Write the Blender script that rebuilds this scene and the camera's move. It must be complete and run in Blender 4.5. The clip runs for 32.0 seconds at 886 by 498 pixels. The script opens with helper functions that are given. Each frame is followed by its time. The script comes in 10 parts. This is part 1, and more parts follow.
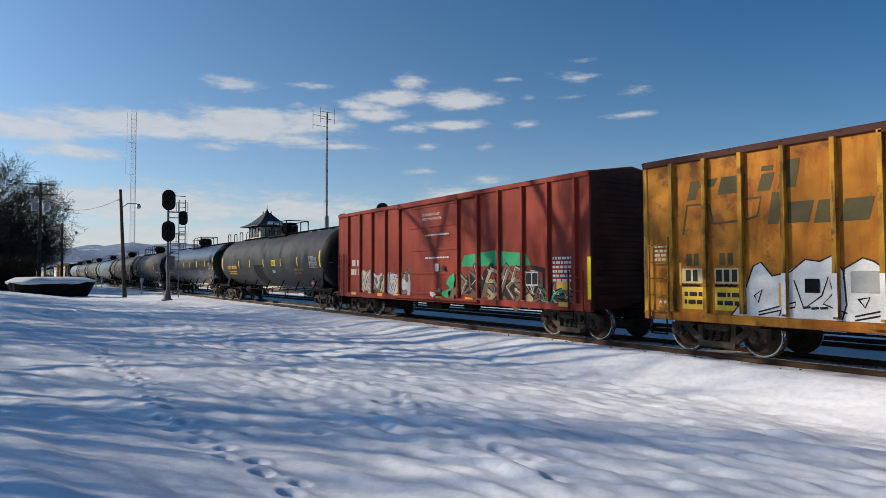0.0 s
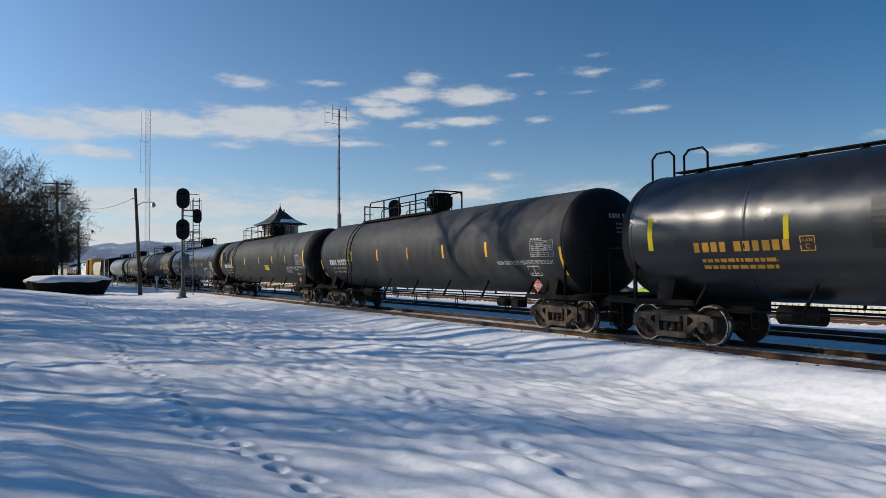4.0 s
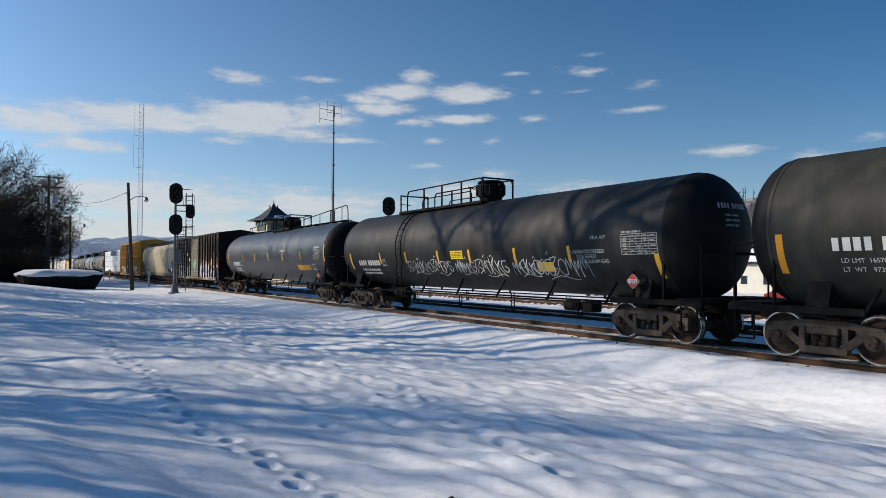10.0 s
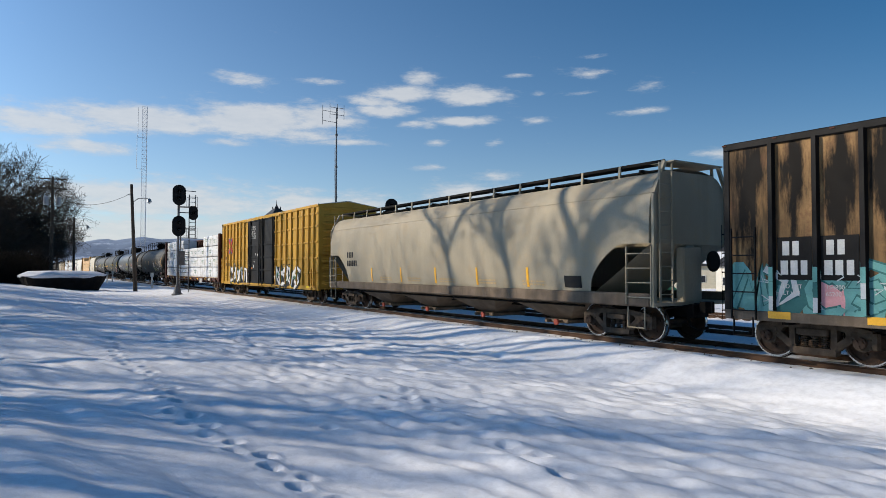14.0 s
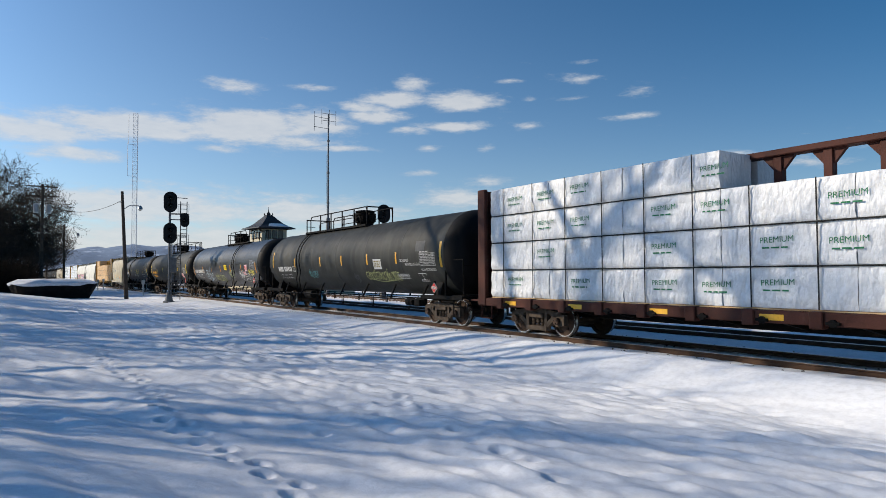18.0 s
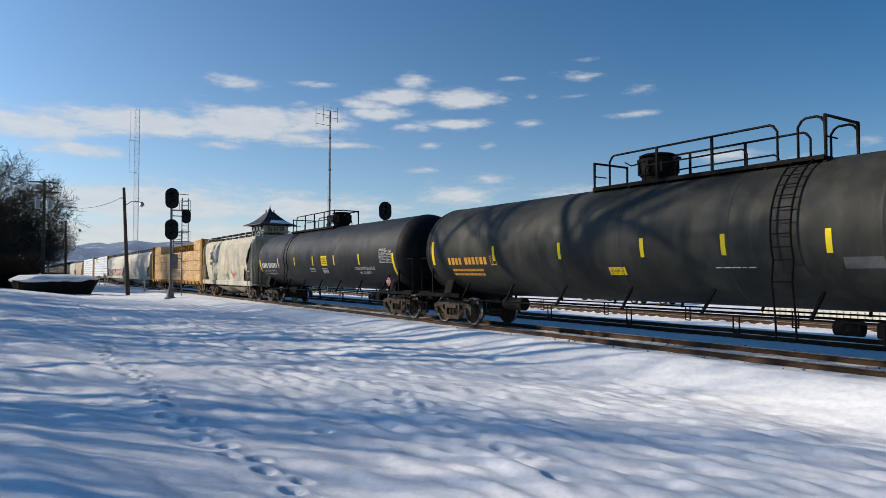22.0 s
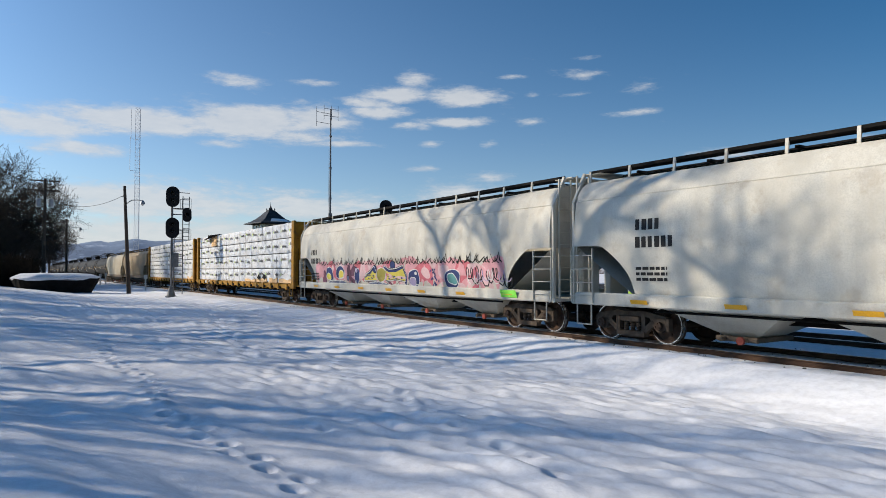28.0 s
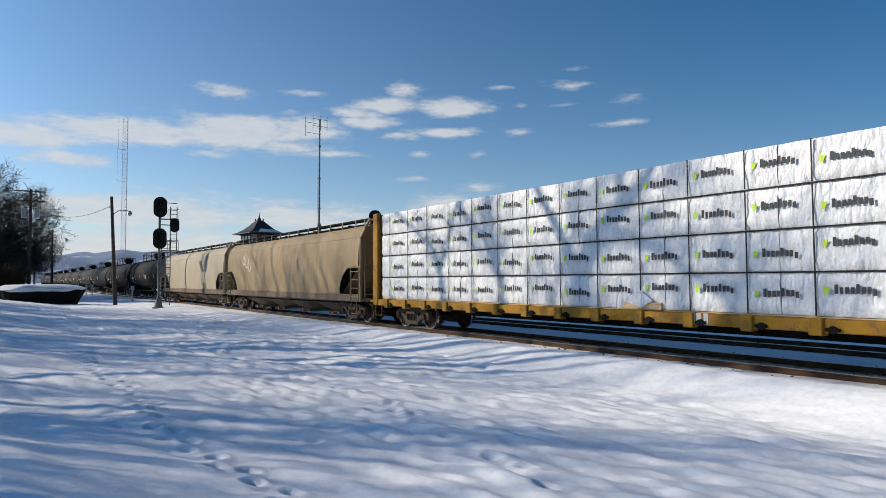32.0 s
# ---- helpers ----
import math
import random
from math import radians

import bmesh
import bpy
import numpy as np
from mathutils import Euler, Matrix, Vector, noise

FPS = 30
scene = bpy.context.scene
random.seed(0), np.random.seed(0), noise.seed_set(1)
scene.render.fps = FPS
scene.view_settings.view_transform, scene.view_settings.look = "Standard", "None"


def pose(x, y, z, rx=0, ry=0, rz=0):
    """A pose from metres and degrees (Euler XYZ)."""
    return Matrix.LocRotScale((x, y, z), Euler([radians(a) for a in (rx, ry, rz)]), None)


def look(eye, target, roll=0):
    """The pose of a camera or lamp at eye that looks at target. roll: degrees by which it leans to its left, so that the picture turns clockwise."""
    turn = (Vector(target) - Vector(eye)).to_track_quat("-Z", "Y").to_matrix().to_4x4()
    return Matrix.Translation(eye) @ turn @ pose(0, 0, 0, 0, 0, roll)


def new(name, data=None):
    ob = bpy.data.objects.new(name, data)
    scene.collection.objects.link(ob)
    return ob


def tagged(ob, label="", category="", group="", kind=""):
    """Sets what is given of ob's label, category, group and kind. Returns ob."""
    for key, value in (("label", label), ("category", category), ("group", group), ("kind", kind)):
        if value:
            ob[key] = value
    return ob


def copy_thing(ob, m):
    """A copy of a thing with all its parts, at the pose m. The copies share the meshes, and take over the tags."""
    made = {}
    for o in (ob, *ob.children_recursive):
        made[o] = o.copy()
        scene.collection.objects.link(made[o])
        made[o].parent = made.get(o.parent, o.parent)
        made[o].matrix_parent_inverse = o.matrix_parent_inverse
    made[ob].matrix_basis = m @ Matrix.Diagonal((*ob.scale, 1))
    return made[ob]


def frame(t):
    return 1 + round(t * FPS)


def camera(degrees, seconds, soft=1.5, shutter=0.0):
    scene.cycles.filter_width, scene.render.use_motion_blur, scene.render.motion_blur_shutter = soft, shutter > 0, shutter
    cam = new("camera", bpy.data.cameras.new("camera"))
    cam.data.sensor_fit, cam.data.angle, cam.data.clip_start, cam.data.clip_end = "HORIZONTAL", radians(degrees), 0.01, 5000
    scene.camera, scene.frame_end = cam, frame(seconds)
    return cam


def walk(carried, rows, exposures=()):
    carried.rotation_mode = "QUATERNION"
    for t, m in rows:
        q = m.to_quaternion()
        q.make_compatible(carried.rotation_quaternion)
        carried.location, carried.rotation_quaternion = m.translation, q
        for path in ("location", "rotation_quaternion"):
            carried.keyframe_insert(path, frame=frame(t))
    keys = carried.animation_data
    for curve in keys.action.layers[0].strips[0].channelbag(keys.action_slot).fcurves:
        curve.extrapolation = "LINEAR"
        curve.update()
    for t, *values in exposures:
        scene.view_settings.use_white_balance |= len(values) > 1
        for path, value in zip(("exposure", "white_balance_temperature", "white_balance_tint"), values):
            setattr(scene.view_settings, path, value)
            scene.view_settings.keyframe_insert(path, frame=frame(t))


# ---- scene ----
# World: the near track runs along x at y = 13.21 to 14.72 with the rail tops at z = 0; the train runs towards +x.
EYE = Vector((0.0, 0.0, 1.787))
TRACK_Y = 13.965
CLIP = 32.0


def aim(yaw, pitch, roll):
    """The camera's pose: yaw is counted from the far end of the track."""
    y, p = radians(yaw), radians(pitch)
    way = Vector((-math.cos(y) * math.cos(p), math.sin(y) * math.cos(p), math.sin(p)))
    return look(EYE, EYE + way * 50, roll)


cam = camera(68.35, CLIP, soft=0.6)
walk(cam, [
    (0, aim(33.47, 2.12, -0.20)),
    (0.5, aim(33.29, 2.06, -0.13)),
    (1, aim(33.14, 1.93, -0.29)),
    (1.5, aim(32.99, 1.93, 0.06)),
    (2, aim(32.68, 1.97, -0.03)),
    (2.5, aim(32.52, 2.02, -0.13)),
    (3, aim(32.42, 1.96, -0.25)),
    (3.5, aim(32.39, 1.85, -0.52)),
    (5.5, aim(32.28, 1.62, -0.11)),
    (6, aim(32.26, 1.57, -0.04)),
    (6.5, aim(32.23, 1.62, -0.07)),
    (7, aim(32.45, 1.64, -0.13)),
    (7.5, aim(32.47, 1.56, -0.24)),
    (8, aim(32.54, 1.52, -0.25)),
    (8.5, aim(32.69, 1.52, -0.45)),
    (9, aim(32.73, 1.57, -0.33)),
    (9.5, aim(32.82, 1.57, -0.12)),
    (10, aim(32.93, 1.63, 0.08)),
    (10.5, aim(33.09, 1.60, -0.01)),
    (11, aim(33.16, 1.74, 0.10)),
    (11.5, aim(33.11, 1.80, 0.19)),
    (12, aim(33.07, 1.78, 0.06)),
    (12.5, aim(33.04, 1.76, 0.01)),
    (13, aim(32.92, 1.71, -0.05)),
    (13.5, aim(32.83, 1.75, 0.04)),
    (14, aim(32.70, 1.78, 0.13)),
    (14.5, aim(32.67, 1.77, 0.25)),
    (16.5, aim(32.80, 2.02, -0.04)),
    (17, aim(33.51, 2.12, -0.06)),
    (17.5, aim(33.48, 2.16, -0.30)),
    (18, aim(33.35, 2.26, -0.25)),
    (18.5, aim(33.18, 2.29, -0.30)),
    (19, aim(33.08, 2.35, -0.40)),
    (19.5, aim(33.02, 2.32, -0.64)),
    (20, aim(32.96, 2.29, -0.32)),
    (20.5, aim(32.91, 2.22, -0.14)),
    (21, aim(33.11, 2.07, -0.14)),
    (21.5, aim(33.19, 2.04, 0.10)),
    (22, aim(33.24, 2.03, -0.02)),
    (22.5, aim(33.20, 2.11, -0.01)),
    (23, aim(33.11, 2.16, -0.10)),
    (23.5, aim(33.09, 2.17, -0.16)),
    (24, aim(32.96, 2.17, -0.15)),
    (24.5, aim(32.90, 2.16, -0.10)),
    (25, aim(32.88, 2.04, -0.15)),
    (25.5, aim(32.96, 1.89, -0.21)),
    (27.5, aim(33.10, 1.90, 0.36)),
    (28, aim(33.18, 1.89, -0.03)),
    (28.5, aim(33.19, 2.04, -0.03)),
    (29, aim(33.22, 2.33, -0.27)),
    (29.5, aim(33.12, 2.52, -0.24)),
    (30, aim(33.19, 2.54, -0.25)),
    (30.5, aim(33.41, 2.60, -0.22)),
    (31, aim(33.74, 2.64, -0.24)),
    (31.5, aim(34.00, 2.69, -0.21)),
    (32, aim(34.12, 2.76, -0.22)),
], exposures=[(0, 0.46, 6900, 10), (7, 0.47, 6900, 10), (10, 0.51, 6900, 10), (13, 0.57, 6900, 10), (19, 0.58, 6900, 10), (CLIP, 0.57, 6900, 10)])

# ---- light ----
SUN_AZ, SUN_EL = 48.0, 25.0   # degrees on our side of the track's far end, and above the horizon
sun_way = Vector((-math.cos(radians(SUN_AZ)) * math.cos(radians(SUN_EL)), -math.sin(radians(SUN_AZ)) * math.cos(radians(SUN_EL)), math.sin(radians(SUN_EL))))
sun = new("sun", bpy.data.lights.new("sun", "SUN"))
sun.data.energy, sun.data.angle, sun.data.color = 3.7, radians(0.55), (1.0, 0.90, 0.76)
sun.matrix_world = look(sun_way * 100, (0, 0, 0))


def make_world():
    w = bpy.data.worlds.new("winter_sky")
    w.use_nodes = True
    nt = w.node_tree
    nt.nodes.clear()
    N, L = nt.nodes.new, nt.links.new
    out, bg = N("ShaderNodeOutputWorld"), N("ShaderNodeBackground")
    sky = N("ShaderNodeTexSky")
    sky.sky_type, sky.sun_disc = "NISHITA", False
    sky.sun_elevation = radians(SUN_EL)
    sky.sun_rotation = math.atan2(sun_way.x, sun_way.y) % (2 * math.pi)
    sky.altitude, sky.air_density, sky.dust_density, sky.ozone_density = 250, 0.85, 0.0, 3.0
    hsv = N("ShaderNodeHueSaturation")
    hsv.inputs["Hue"].default_value = 0.4985
    L(sky.outputs[0], hsv.inputs["Color"])
    tc = N("ShaderNodeTexCoord")
    sep = N("ShaderNodeSeparateXYZ")
    L(tc.outputs["Generated"], sep.inputs[0])

    def mth(op, a, b=None, c=None, clamp=False):
        n = N("ShaderNodeMath")
        n.operation, n.use_clamp = op, clamp
        for i, s in enumerate((a, b, c)):
            if s is None:
                continue
            if isinstance(s, (int, float)):
                n.inputs[i].default_value = s
            else:
                L(s, n.inputs[i])
        return n.outputs[0]

    # a clear winter sky is paler on the sun's side and deeper away from it
    side = N("ShaderNodeVectorMath")
    side.operation = "DOT_PRODUCT"
    L(tc.outputs["Generated"], side.inputs[0])
    side.inputs[1].default_value = (-math.cos(radians(35)), -math.sin(radians(35)), 0)
    glow = N("ShaderNodeVectorMath")
    glow.operation = "DOT_PRODUCT"
    L(tc.outputs["Generated"], glow.inputs[0])
    glow.inputs[1].default_value = sun_way
    aureole = mth("MULTIPLY", mth("POWER", mth("MAXIMUM", glow.outputs["Value"], 0.0), 9.0), 2.3)
    L(mth("ADD", mth("MAXIMUM", mth("MULTIPLY_ADD", side.outputs["Value"], 0.19, 0.62), 0.54), aureole), hsv.inputs["Value"])
    L(mth("MINIMUM", mth("MULTIPLY_ADD", side.outputs["Value"], -0.24, 1.27), 1.42), hsv.inputs["Saturation"])

    # azimuth u counted from the track's far end towards the train's side, elevation e, both in degrees
    u = mth("MULTIPLY", mth("ARCTAN2", sep.outputs[1], mth("MULTIPLY", sep.outputs[0], -1)), 57.2958)
    e = mth("MULTIPLY", mth("ARCSINE", sep.outputs[2]), 57.2958)
    comb = N("ShaderNodeCombineXYZ")
    L(mth("MULTIPLY", u, 0.22), comb.inputs[0])
    L(mth("MULTIPLY", e, 0.75), comb.inputs[1])

    def noise_at(scale, detail, rough, off):
        m = N("ShaderNodeMapping")
        m.inputs["Location"].default_value = off
        L(comb.outputs[0], m.inputs[0])
        n = N("ShaderNodeTexNoise")
        n.inputs["Scale"].default_value, n.inputs["Detail"].default_value, n.inputs["Roughness"].default_value = scale, detail, rough
        L(m.outputs[0], n.inputs["Vector"])
        return n.outputs[0]

    big = noise_at(0.75, 9, 0.62, (3.1, 1.7, 0))
    fine = noise_at(2.2, 8, 0.68, (9.4, 4.2, 2))
    # banks of cloud: azimuth, elevation, half width, half height, strength
    total = None
    for cu, ce, wu, we, k in CLOUDS:
        a = mth("MULTIPLY", mth("SUBTRACT", u, cu), 1.0 / wu)
        b = mth("MULTIPLY", mth("SUBTRACT", e, ce), 1.0 / we)
        d = mth("ADD", mth("MULTIPLY", a, a), mth("MULTIPLY", b, b))
        g = mth("MULTIPLY", mth("POWER", 2.718, mth("MULTIPLY", d, -1)), k)
        total = g if total is None else mth("MAXIMUM", total, g)
    field = mth("ADD", mth("ADD", mth("MULTIPLY", mth("SUBTRACT", big, 0.5), 1.0), mth("MULTIPLY", mth("SUBTRACT", fine, 0.5), 1.0)), total)
    ramp = N("ShaderNodeMapRange")
    ramp.interpolation_type = "SMOOTHSTEP"
    ramp.inputs["From Min"].default_value, ramp.inputs["From Max"].default_value = 0.22, 0.86
    L(field, ramp.inputs["Value"])
    white = N("ShaderNodeMix")
    white.data_type = "RGBA"
    white.inputs["A"].default_value, white.inputs["B"].default_value = (3.0, 3.35, 3.85, 1), (4.25, 4.4, 4.6, 1)
    L(mth("MULTIPLY", ramp.outputs[0], fine), white.inputs["Factor"])
    # pale haze low over the horizon
    haze = mth("POWER", 2.718, mth("MULTIPLY", mth("ABSOLUTE", e), -0.16))
    hz = N("ShaderNodeMix")
    hz.data_type = "RGBA"
    hz.inputs["B"].default_value = (2.5, 2.95, 3.5, 1)
    L(mth("MULTIPLY", haze, 0.60), hz.inputs["Factor"])
    L(hsv.outputs[0], hz.inputs["A"])
    mix = N("ShaderNodeMix")
    mix.data_type = "RGBA"
    L(mth("MULTIPLY", ramp.outputs[0], 0.80), mix.inputs["Factor"])
    L(hz.outputs["Result"], mix.inputs["A"])
    L(white.outputs["Result"], mix.inputs["B"])
    L(mix.outputs["Result"], bg.inputs[0])
    bg.inputs[1].default_value = 0.118
    L(bg.outputs[0], out.inputs[0])
    scene.world = w


CLOUDS = [
    # the long fluffy bank and its ragged underside
    (0.9, 10.9, 6.0, 1.1, 0.90), (8.2, 11.9, 8.5, 1.2, 1.0), (16.6, 12.4, 6.5, 1.6, 1.08), (22.2, 13.0, 4.0, 1.2, 0.98), (20.5, 11.4, 4.0, 0.8, 0.8), (24.2, 10.9, 4.0, 0.35, 0.80), (13.9, 10.5, 2.4, 0.4, 0.74), (3.9, 9.4, 4.2, 0.6, 0.84), (27.5, 13.6, 3.2, 0.7, 0.84),
    # the cluster above it
    (15.4, 15.7, 2.8, 0.55, 0.78), (21.8, 15.9, 2.5, 0.35, 0.72), (30.6, 16.5, 2.0, 0.8, 0.82), (29.0, 15.2, 3.0, 0.8, 0.92), (35.1, 15.0, 3.6, 0.9, 0.96), (26.6, 14.4, 2.5, 0.5, 0.80), (34.1, 12.9, 4.4, 0.5, 0.88), (30.6, 12.6, 2.5, 0.45, 0.78), (40.8, 12.8, 1.3, 0.4, 0.74),
    # small puffs and thin streaks
    (39.3, 16.6, 1.8, 0.3, 0.56), (45.4, 16.5, 2.4, 0.5, 0.60), (46.1, 17.8, 1.7, 0.3, 0.42), (44.4, 14.9, 2.2, 0.25, 0.52), (50.3, 15.1, 2.4, 0.7, 0.56), (49.8, 13.2, 2.8, 0.35, 0.62), (41.0, 15.0, 0.9, 0.3, 0.5), (37.1, 10.9, 1.1, 0.4, 0.60), (32.1, 11.0, 1.2, 0.4, 0.58), (31.6, 8.9, 1.9, 0.35, 0.55),
    # the pale low bands
    (9.1, 5.6, 12.0, 1.7, 0.92), (22.0, 5.2, 9.0, 1.7, 0.86), (37.0, 8.2, 2.6, 0.6, 0.66), (34.1, 6.6, 5.0, 1.2, 0.80), (46.0, 6.4, 6.0, 1.2, 0.62), (56.5, 9.4, 3.2, 0.5, 0.70), (63.2, 8.5, 3.0, 0.6, 0.64), (66.6, 9.6, 1.6, 0.5, 0.58), (10, 2.6, 34, 2.2, 0.88), (66, 4.5, 16, 1.6, 0.5),
    (100, 8, 30, 4, 0.5), (200, 14, 60, 5, 0.43), (-60, 10.5, 40, 4, 0.5),
]
make_world()

# ---- mesh code ----
class M:
    """Collects vertices and faces of one part."""

    def __init__(self):
        self.v, self.f = [], []

    def add(self, vs, fs):
        n = len(self.v)
        self.v += [tuple(p) for p in vs]
        self.f += [tuple(i + n for i in f) for f in fs]
        return self

    def box(self, x0, x1, y0, y1, z0, z1, c=0.0):
        if c <= 0:
            vs = [(x, y, z) for x in (x0, x1) for y in (y0, y1) for z in (z0, z1)]
            return self.add(vs, [(0, 1, 3, 2), (4, 6, 7, 5), (0, 4, 5, 1), (2, 3, 7, 6), (0, 2, 6, 4), (1, 5, 7, 3)])
        c = min(c, (x1 - x0) / 2.5, (y1 - y0) / 2.5, (z1 - z0) / 2.5)
        vs, idx = [], {}
        for i, (X, sx) in enumerate(((x0, 1), (x1, -1))):
            for j, (Y, sy) in enumerate(((y0, 1), (y1, -1))):
                for k, (Z, sz) in enumerate(((z0, 1), (z1, -1))):
                    for a in range(3):
                        idx[i, j, k, a] = len(vs)
                        vs.append((X + (sx * c if a != 0 else 0), Y + (sy * c if a != 1 else 0), Z + (sz * c if a != 2 else 0)))
        g = idx
        fs = []
        for s in (0, 1):
            q = [g[s, 0, 0, 0], g[s, 0, 1, 0], g[s, 1, 1, 0], g[s, 1, 0, 0]]
            fs.append(q if s == 0 else q[::-1])
            q = [g[0, s, 0, 1], g[1, s, 0, 1], g[1, s, 1, 1], g[0, s, 1, 1]]
            fs.append(q if s == 0 else q[::-1])
            q = [g[0, 0, s, 2], g[0, 1, s, 2], g[1, 1, s, 2], g[1, 0, s, 2]]
            fs.append(q if s == 0 else q[::-1])
            for t in (0, 1):
                fs.append([g[s, t, 0, 0], g[s, t, 1, 0], g[s, t, 1, 1], g[s, t, 0, 1]])
                fs.append([g[s, 0, t, 0], g[s, 1, t, 0], g[s, 1, t, 2], g[s, 0, t, 2]])
                fs.append([g[0, s, t, 1], g[1, s, t, 1], g[1, s, t, 2], g[0, s, t, 2]])
                for r in (0, 1):
                    fs.append([g[s, t, r, 0], g[s, t, r, 1], g[s, t, r, 2]])
        return self.add(vs, fs)

    def beam(self, p, q, w, h, up=(0, 0, 1)):
        p, q = Vector(p), Vector(q)
        d = (q - p).normalized()
        s = d.cross(Vector(up))
        s = s.normalized() if s.length > 1e-4 else Vector((0, 1, 0))
        u = s.cross(d)
        vs = [e + s * (a * w / 2) + u * (b * h / 2) for e in (p, q) for a, b in ((-1, -1), (1, -1), (1, 1), (-1, 1))]
        return self.add(vs, [(3, 2, 1, 0), (4, 5, 6, 7)] + [(i, (i + 1) % 4, 4 + (i + 1) % 4, 4 + i) for i in range(4)])

    def cyl(self, p, q, r, n=12, r2=None, caps=True):
        p, q = Vector(p), Vector(q)
        r2 = r if r2 is None else r2
        d = (q - p).normalized()
        s = d.cross(Vector((0, 0, 1)))
        s = s.normalized() if s.length > 1e-4 else Vector((1, 0, 0))
        u = s.cross(d)
        vs = []
        for e, rr in ((p, r), (q, r2)):
            vs += [e + (s * math.cos(2 * math.pi * i / n) + u * math.sin(2 * math.pi * i / n)) * rr for i in range(n)]
        fs = [(i, n + i, n + (i + 1) % n, (i + 1) % n) for i in range(n)]
        if caps:
            fs += [tuple(range(n)), tuple(range(2 * n - 1, n - 1, -1))]
        return self.add(vs, fs)

    def pipe(self, pts, r, n=6):
        """A round bar bent along the points."""
        pts = [Vector(q) for q in pts]
        vs, fs, side = [], [], None
        for i, q in enumerate(pts):
            a = (q - pts[i - 1]).normalized() if i else (pts[1] - q).normalized()
            b = (pts[i + 1] - q).normalized() if i < len(pts) - 1 else a
            d = (a + b)
            d = d.normalized() if d.length > 1e-3 else a
            if side is None:
                side = d.orthogonal().normalized()
            side = side - d * side.dot(d)
            side = side.normalized() if side.length > 1e-3 else d.orthogonal().normalized()
            up = d.cross(side)
            w = r / max(0.55, abs(d.dot(a)))
            vs += [q + (side * math.cos(2 * math.pi * k / n) + up * math.sin(2 * math.pi * k / n)) * w for k in range(n)]
            if i:
                o = (i - 1) * n
                fs += [(o + k, o + (k + 1) % n, o + n + (k + 1) % n, o + n + k) for k in range(n)]
        o = (len(pts) - 1) * n
        return self.add(vs, fs + [tuple(range(n - 1, -1, -1)), tuple(range(o, o + n))])

    def prism(self, poly, axis, lo, hi):
        def at(a, b, c):
            return {"x": (c, a, b), "y": (a, c, b), "z": (a, b, c)}[axis]
        n = len(poly)
        vs = [at(a, b, lo) for a, b in poly] + [at(a, b, hi) for a, b in poly]
        return self.add(vs, [tuple(range(n)), tuple(range(2 * n - 1, n - 1, -1))] + [(i, n + i, n + (i + 1) % n, (i + 1) % n) for i in range(n)])

    def lathe(self, prof, cy, cz, n=40, axis="x", ring=False):
        """prof: (place along the axis, radius)."""
        vs, fs = [], []
        for a, r in prof:
            for i in range(n):
                t = 2 * math.pi * i / n
                c, s = r * math.cos(t), r * math.sin(t)
                vs.append((a, cy + c, cz + s) if axis == "x" else (c + cy, a, s + cz) if axis == "y" else (c + cy, s + cz, a))
        P = len(prof)
        for k in range(P if ring else P - 1):
            for i in range(n):
                j, k2 = (i + 1) % n, (k + 1) % P
                fs.append((k * n + i, k2 * n + i, k2 * n + j, k * n + j))
        if ring:
            return self.add(vs, fs)
        fs += [tuple(range(n)), tuple(range(len(vs) - 1, len(vs) - n - 1, -1))]
        return self.add(vs, fs)

    def loft(self, sections, closed=True, caps=True):
        n = len(sections[0])
        vs = [p for s in sections for p in s]
        fs = []
        for k in range(len(sections) - 1):
            for i in range(n if closed else n - 1):
                j = (i + 1) % n
                fs.append((k * n + i, k * n + j, (k + 1) * n + j, (k + 1) * n + i))
        if caps:
            fs += [tuple(range(n - 1, -1, -1)), tuple(range(len(vs) - n, len(vs)))]
        return self.add(vs, fs)

    def mesh(self, name, smooth=None):
        me = bpy.data.meshes.new(name)
        me.from_pydata(self.v, [], self.f)
        b = bmesh.new()
        b.from_mesh(me)
        bmesh.ops.recalc_face_normals(b, faces=b.faces)
        b.to_mesh(me)
        b.free()
        if smooth:
            me.shade_smooth()
            me.set_sharp_from_angle(angle=radians(smooth))
        me.update()
        return me


STORE = {}


def kept(key, maker, name, smooth=None):
    """One mesh for all alike parts."""
    if key not in STORE:
        STORE[key] = maker().mesh(name, smooth)
    return STORE[key]


def part(name, m, material, parent, label="", at=None, smooth=None, kind=""):
    me = m.mesh(name, smooth) if isinstance(m, M) else m
    if material is not None and material not in list(me.materials):
        me.materials.clear()
        me.materials.append(material)
    ob = new(name, me)
    ob.parent = parent
    if at is not None:
        ob.matrix_basis = at if isinstance(at, Matrix) else Matrix.Translation(at)
    if name in FINE_PRINT:
        kind = "stuff"
    return tagged(ob, label=label, kind=kind)


# marks made of many bars, each too small to pick apart
FINE_PRINT = ("table_cell", "stencil_mark", "head_mark", "end_mark", "small_print", "weight_line", "notice_print", "print", "far_load")


def thing(name, label, category, at=(0, 0, 0), group="", kind=""):
    ob = new(name)
    ob.empty_display_size = 0.3
    ob.matrix_basis = at if isinstance(at, Matrix) else Matrix.Translation(at)
    return tagged(ob, label, category, group, kind)


def solid(name, m, material, label, category="", group="", kind="", smooth=None):
    me = m.mesh(name, smooth) if isinstance(m, M) else m
    me.materials.append(material)
    return tagged(new(name, me), label, category, group, kind)


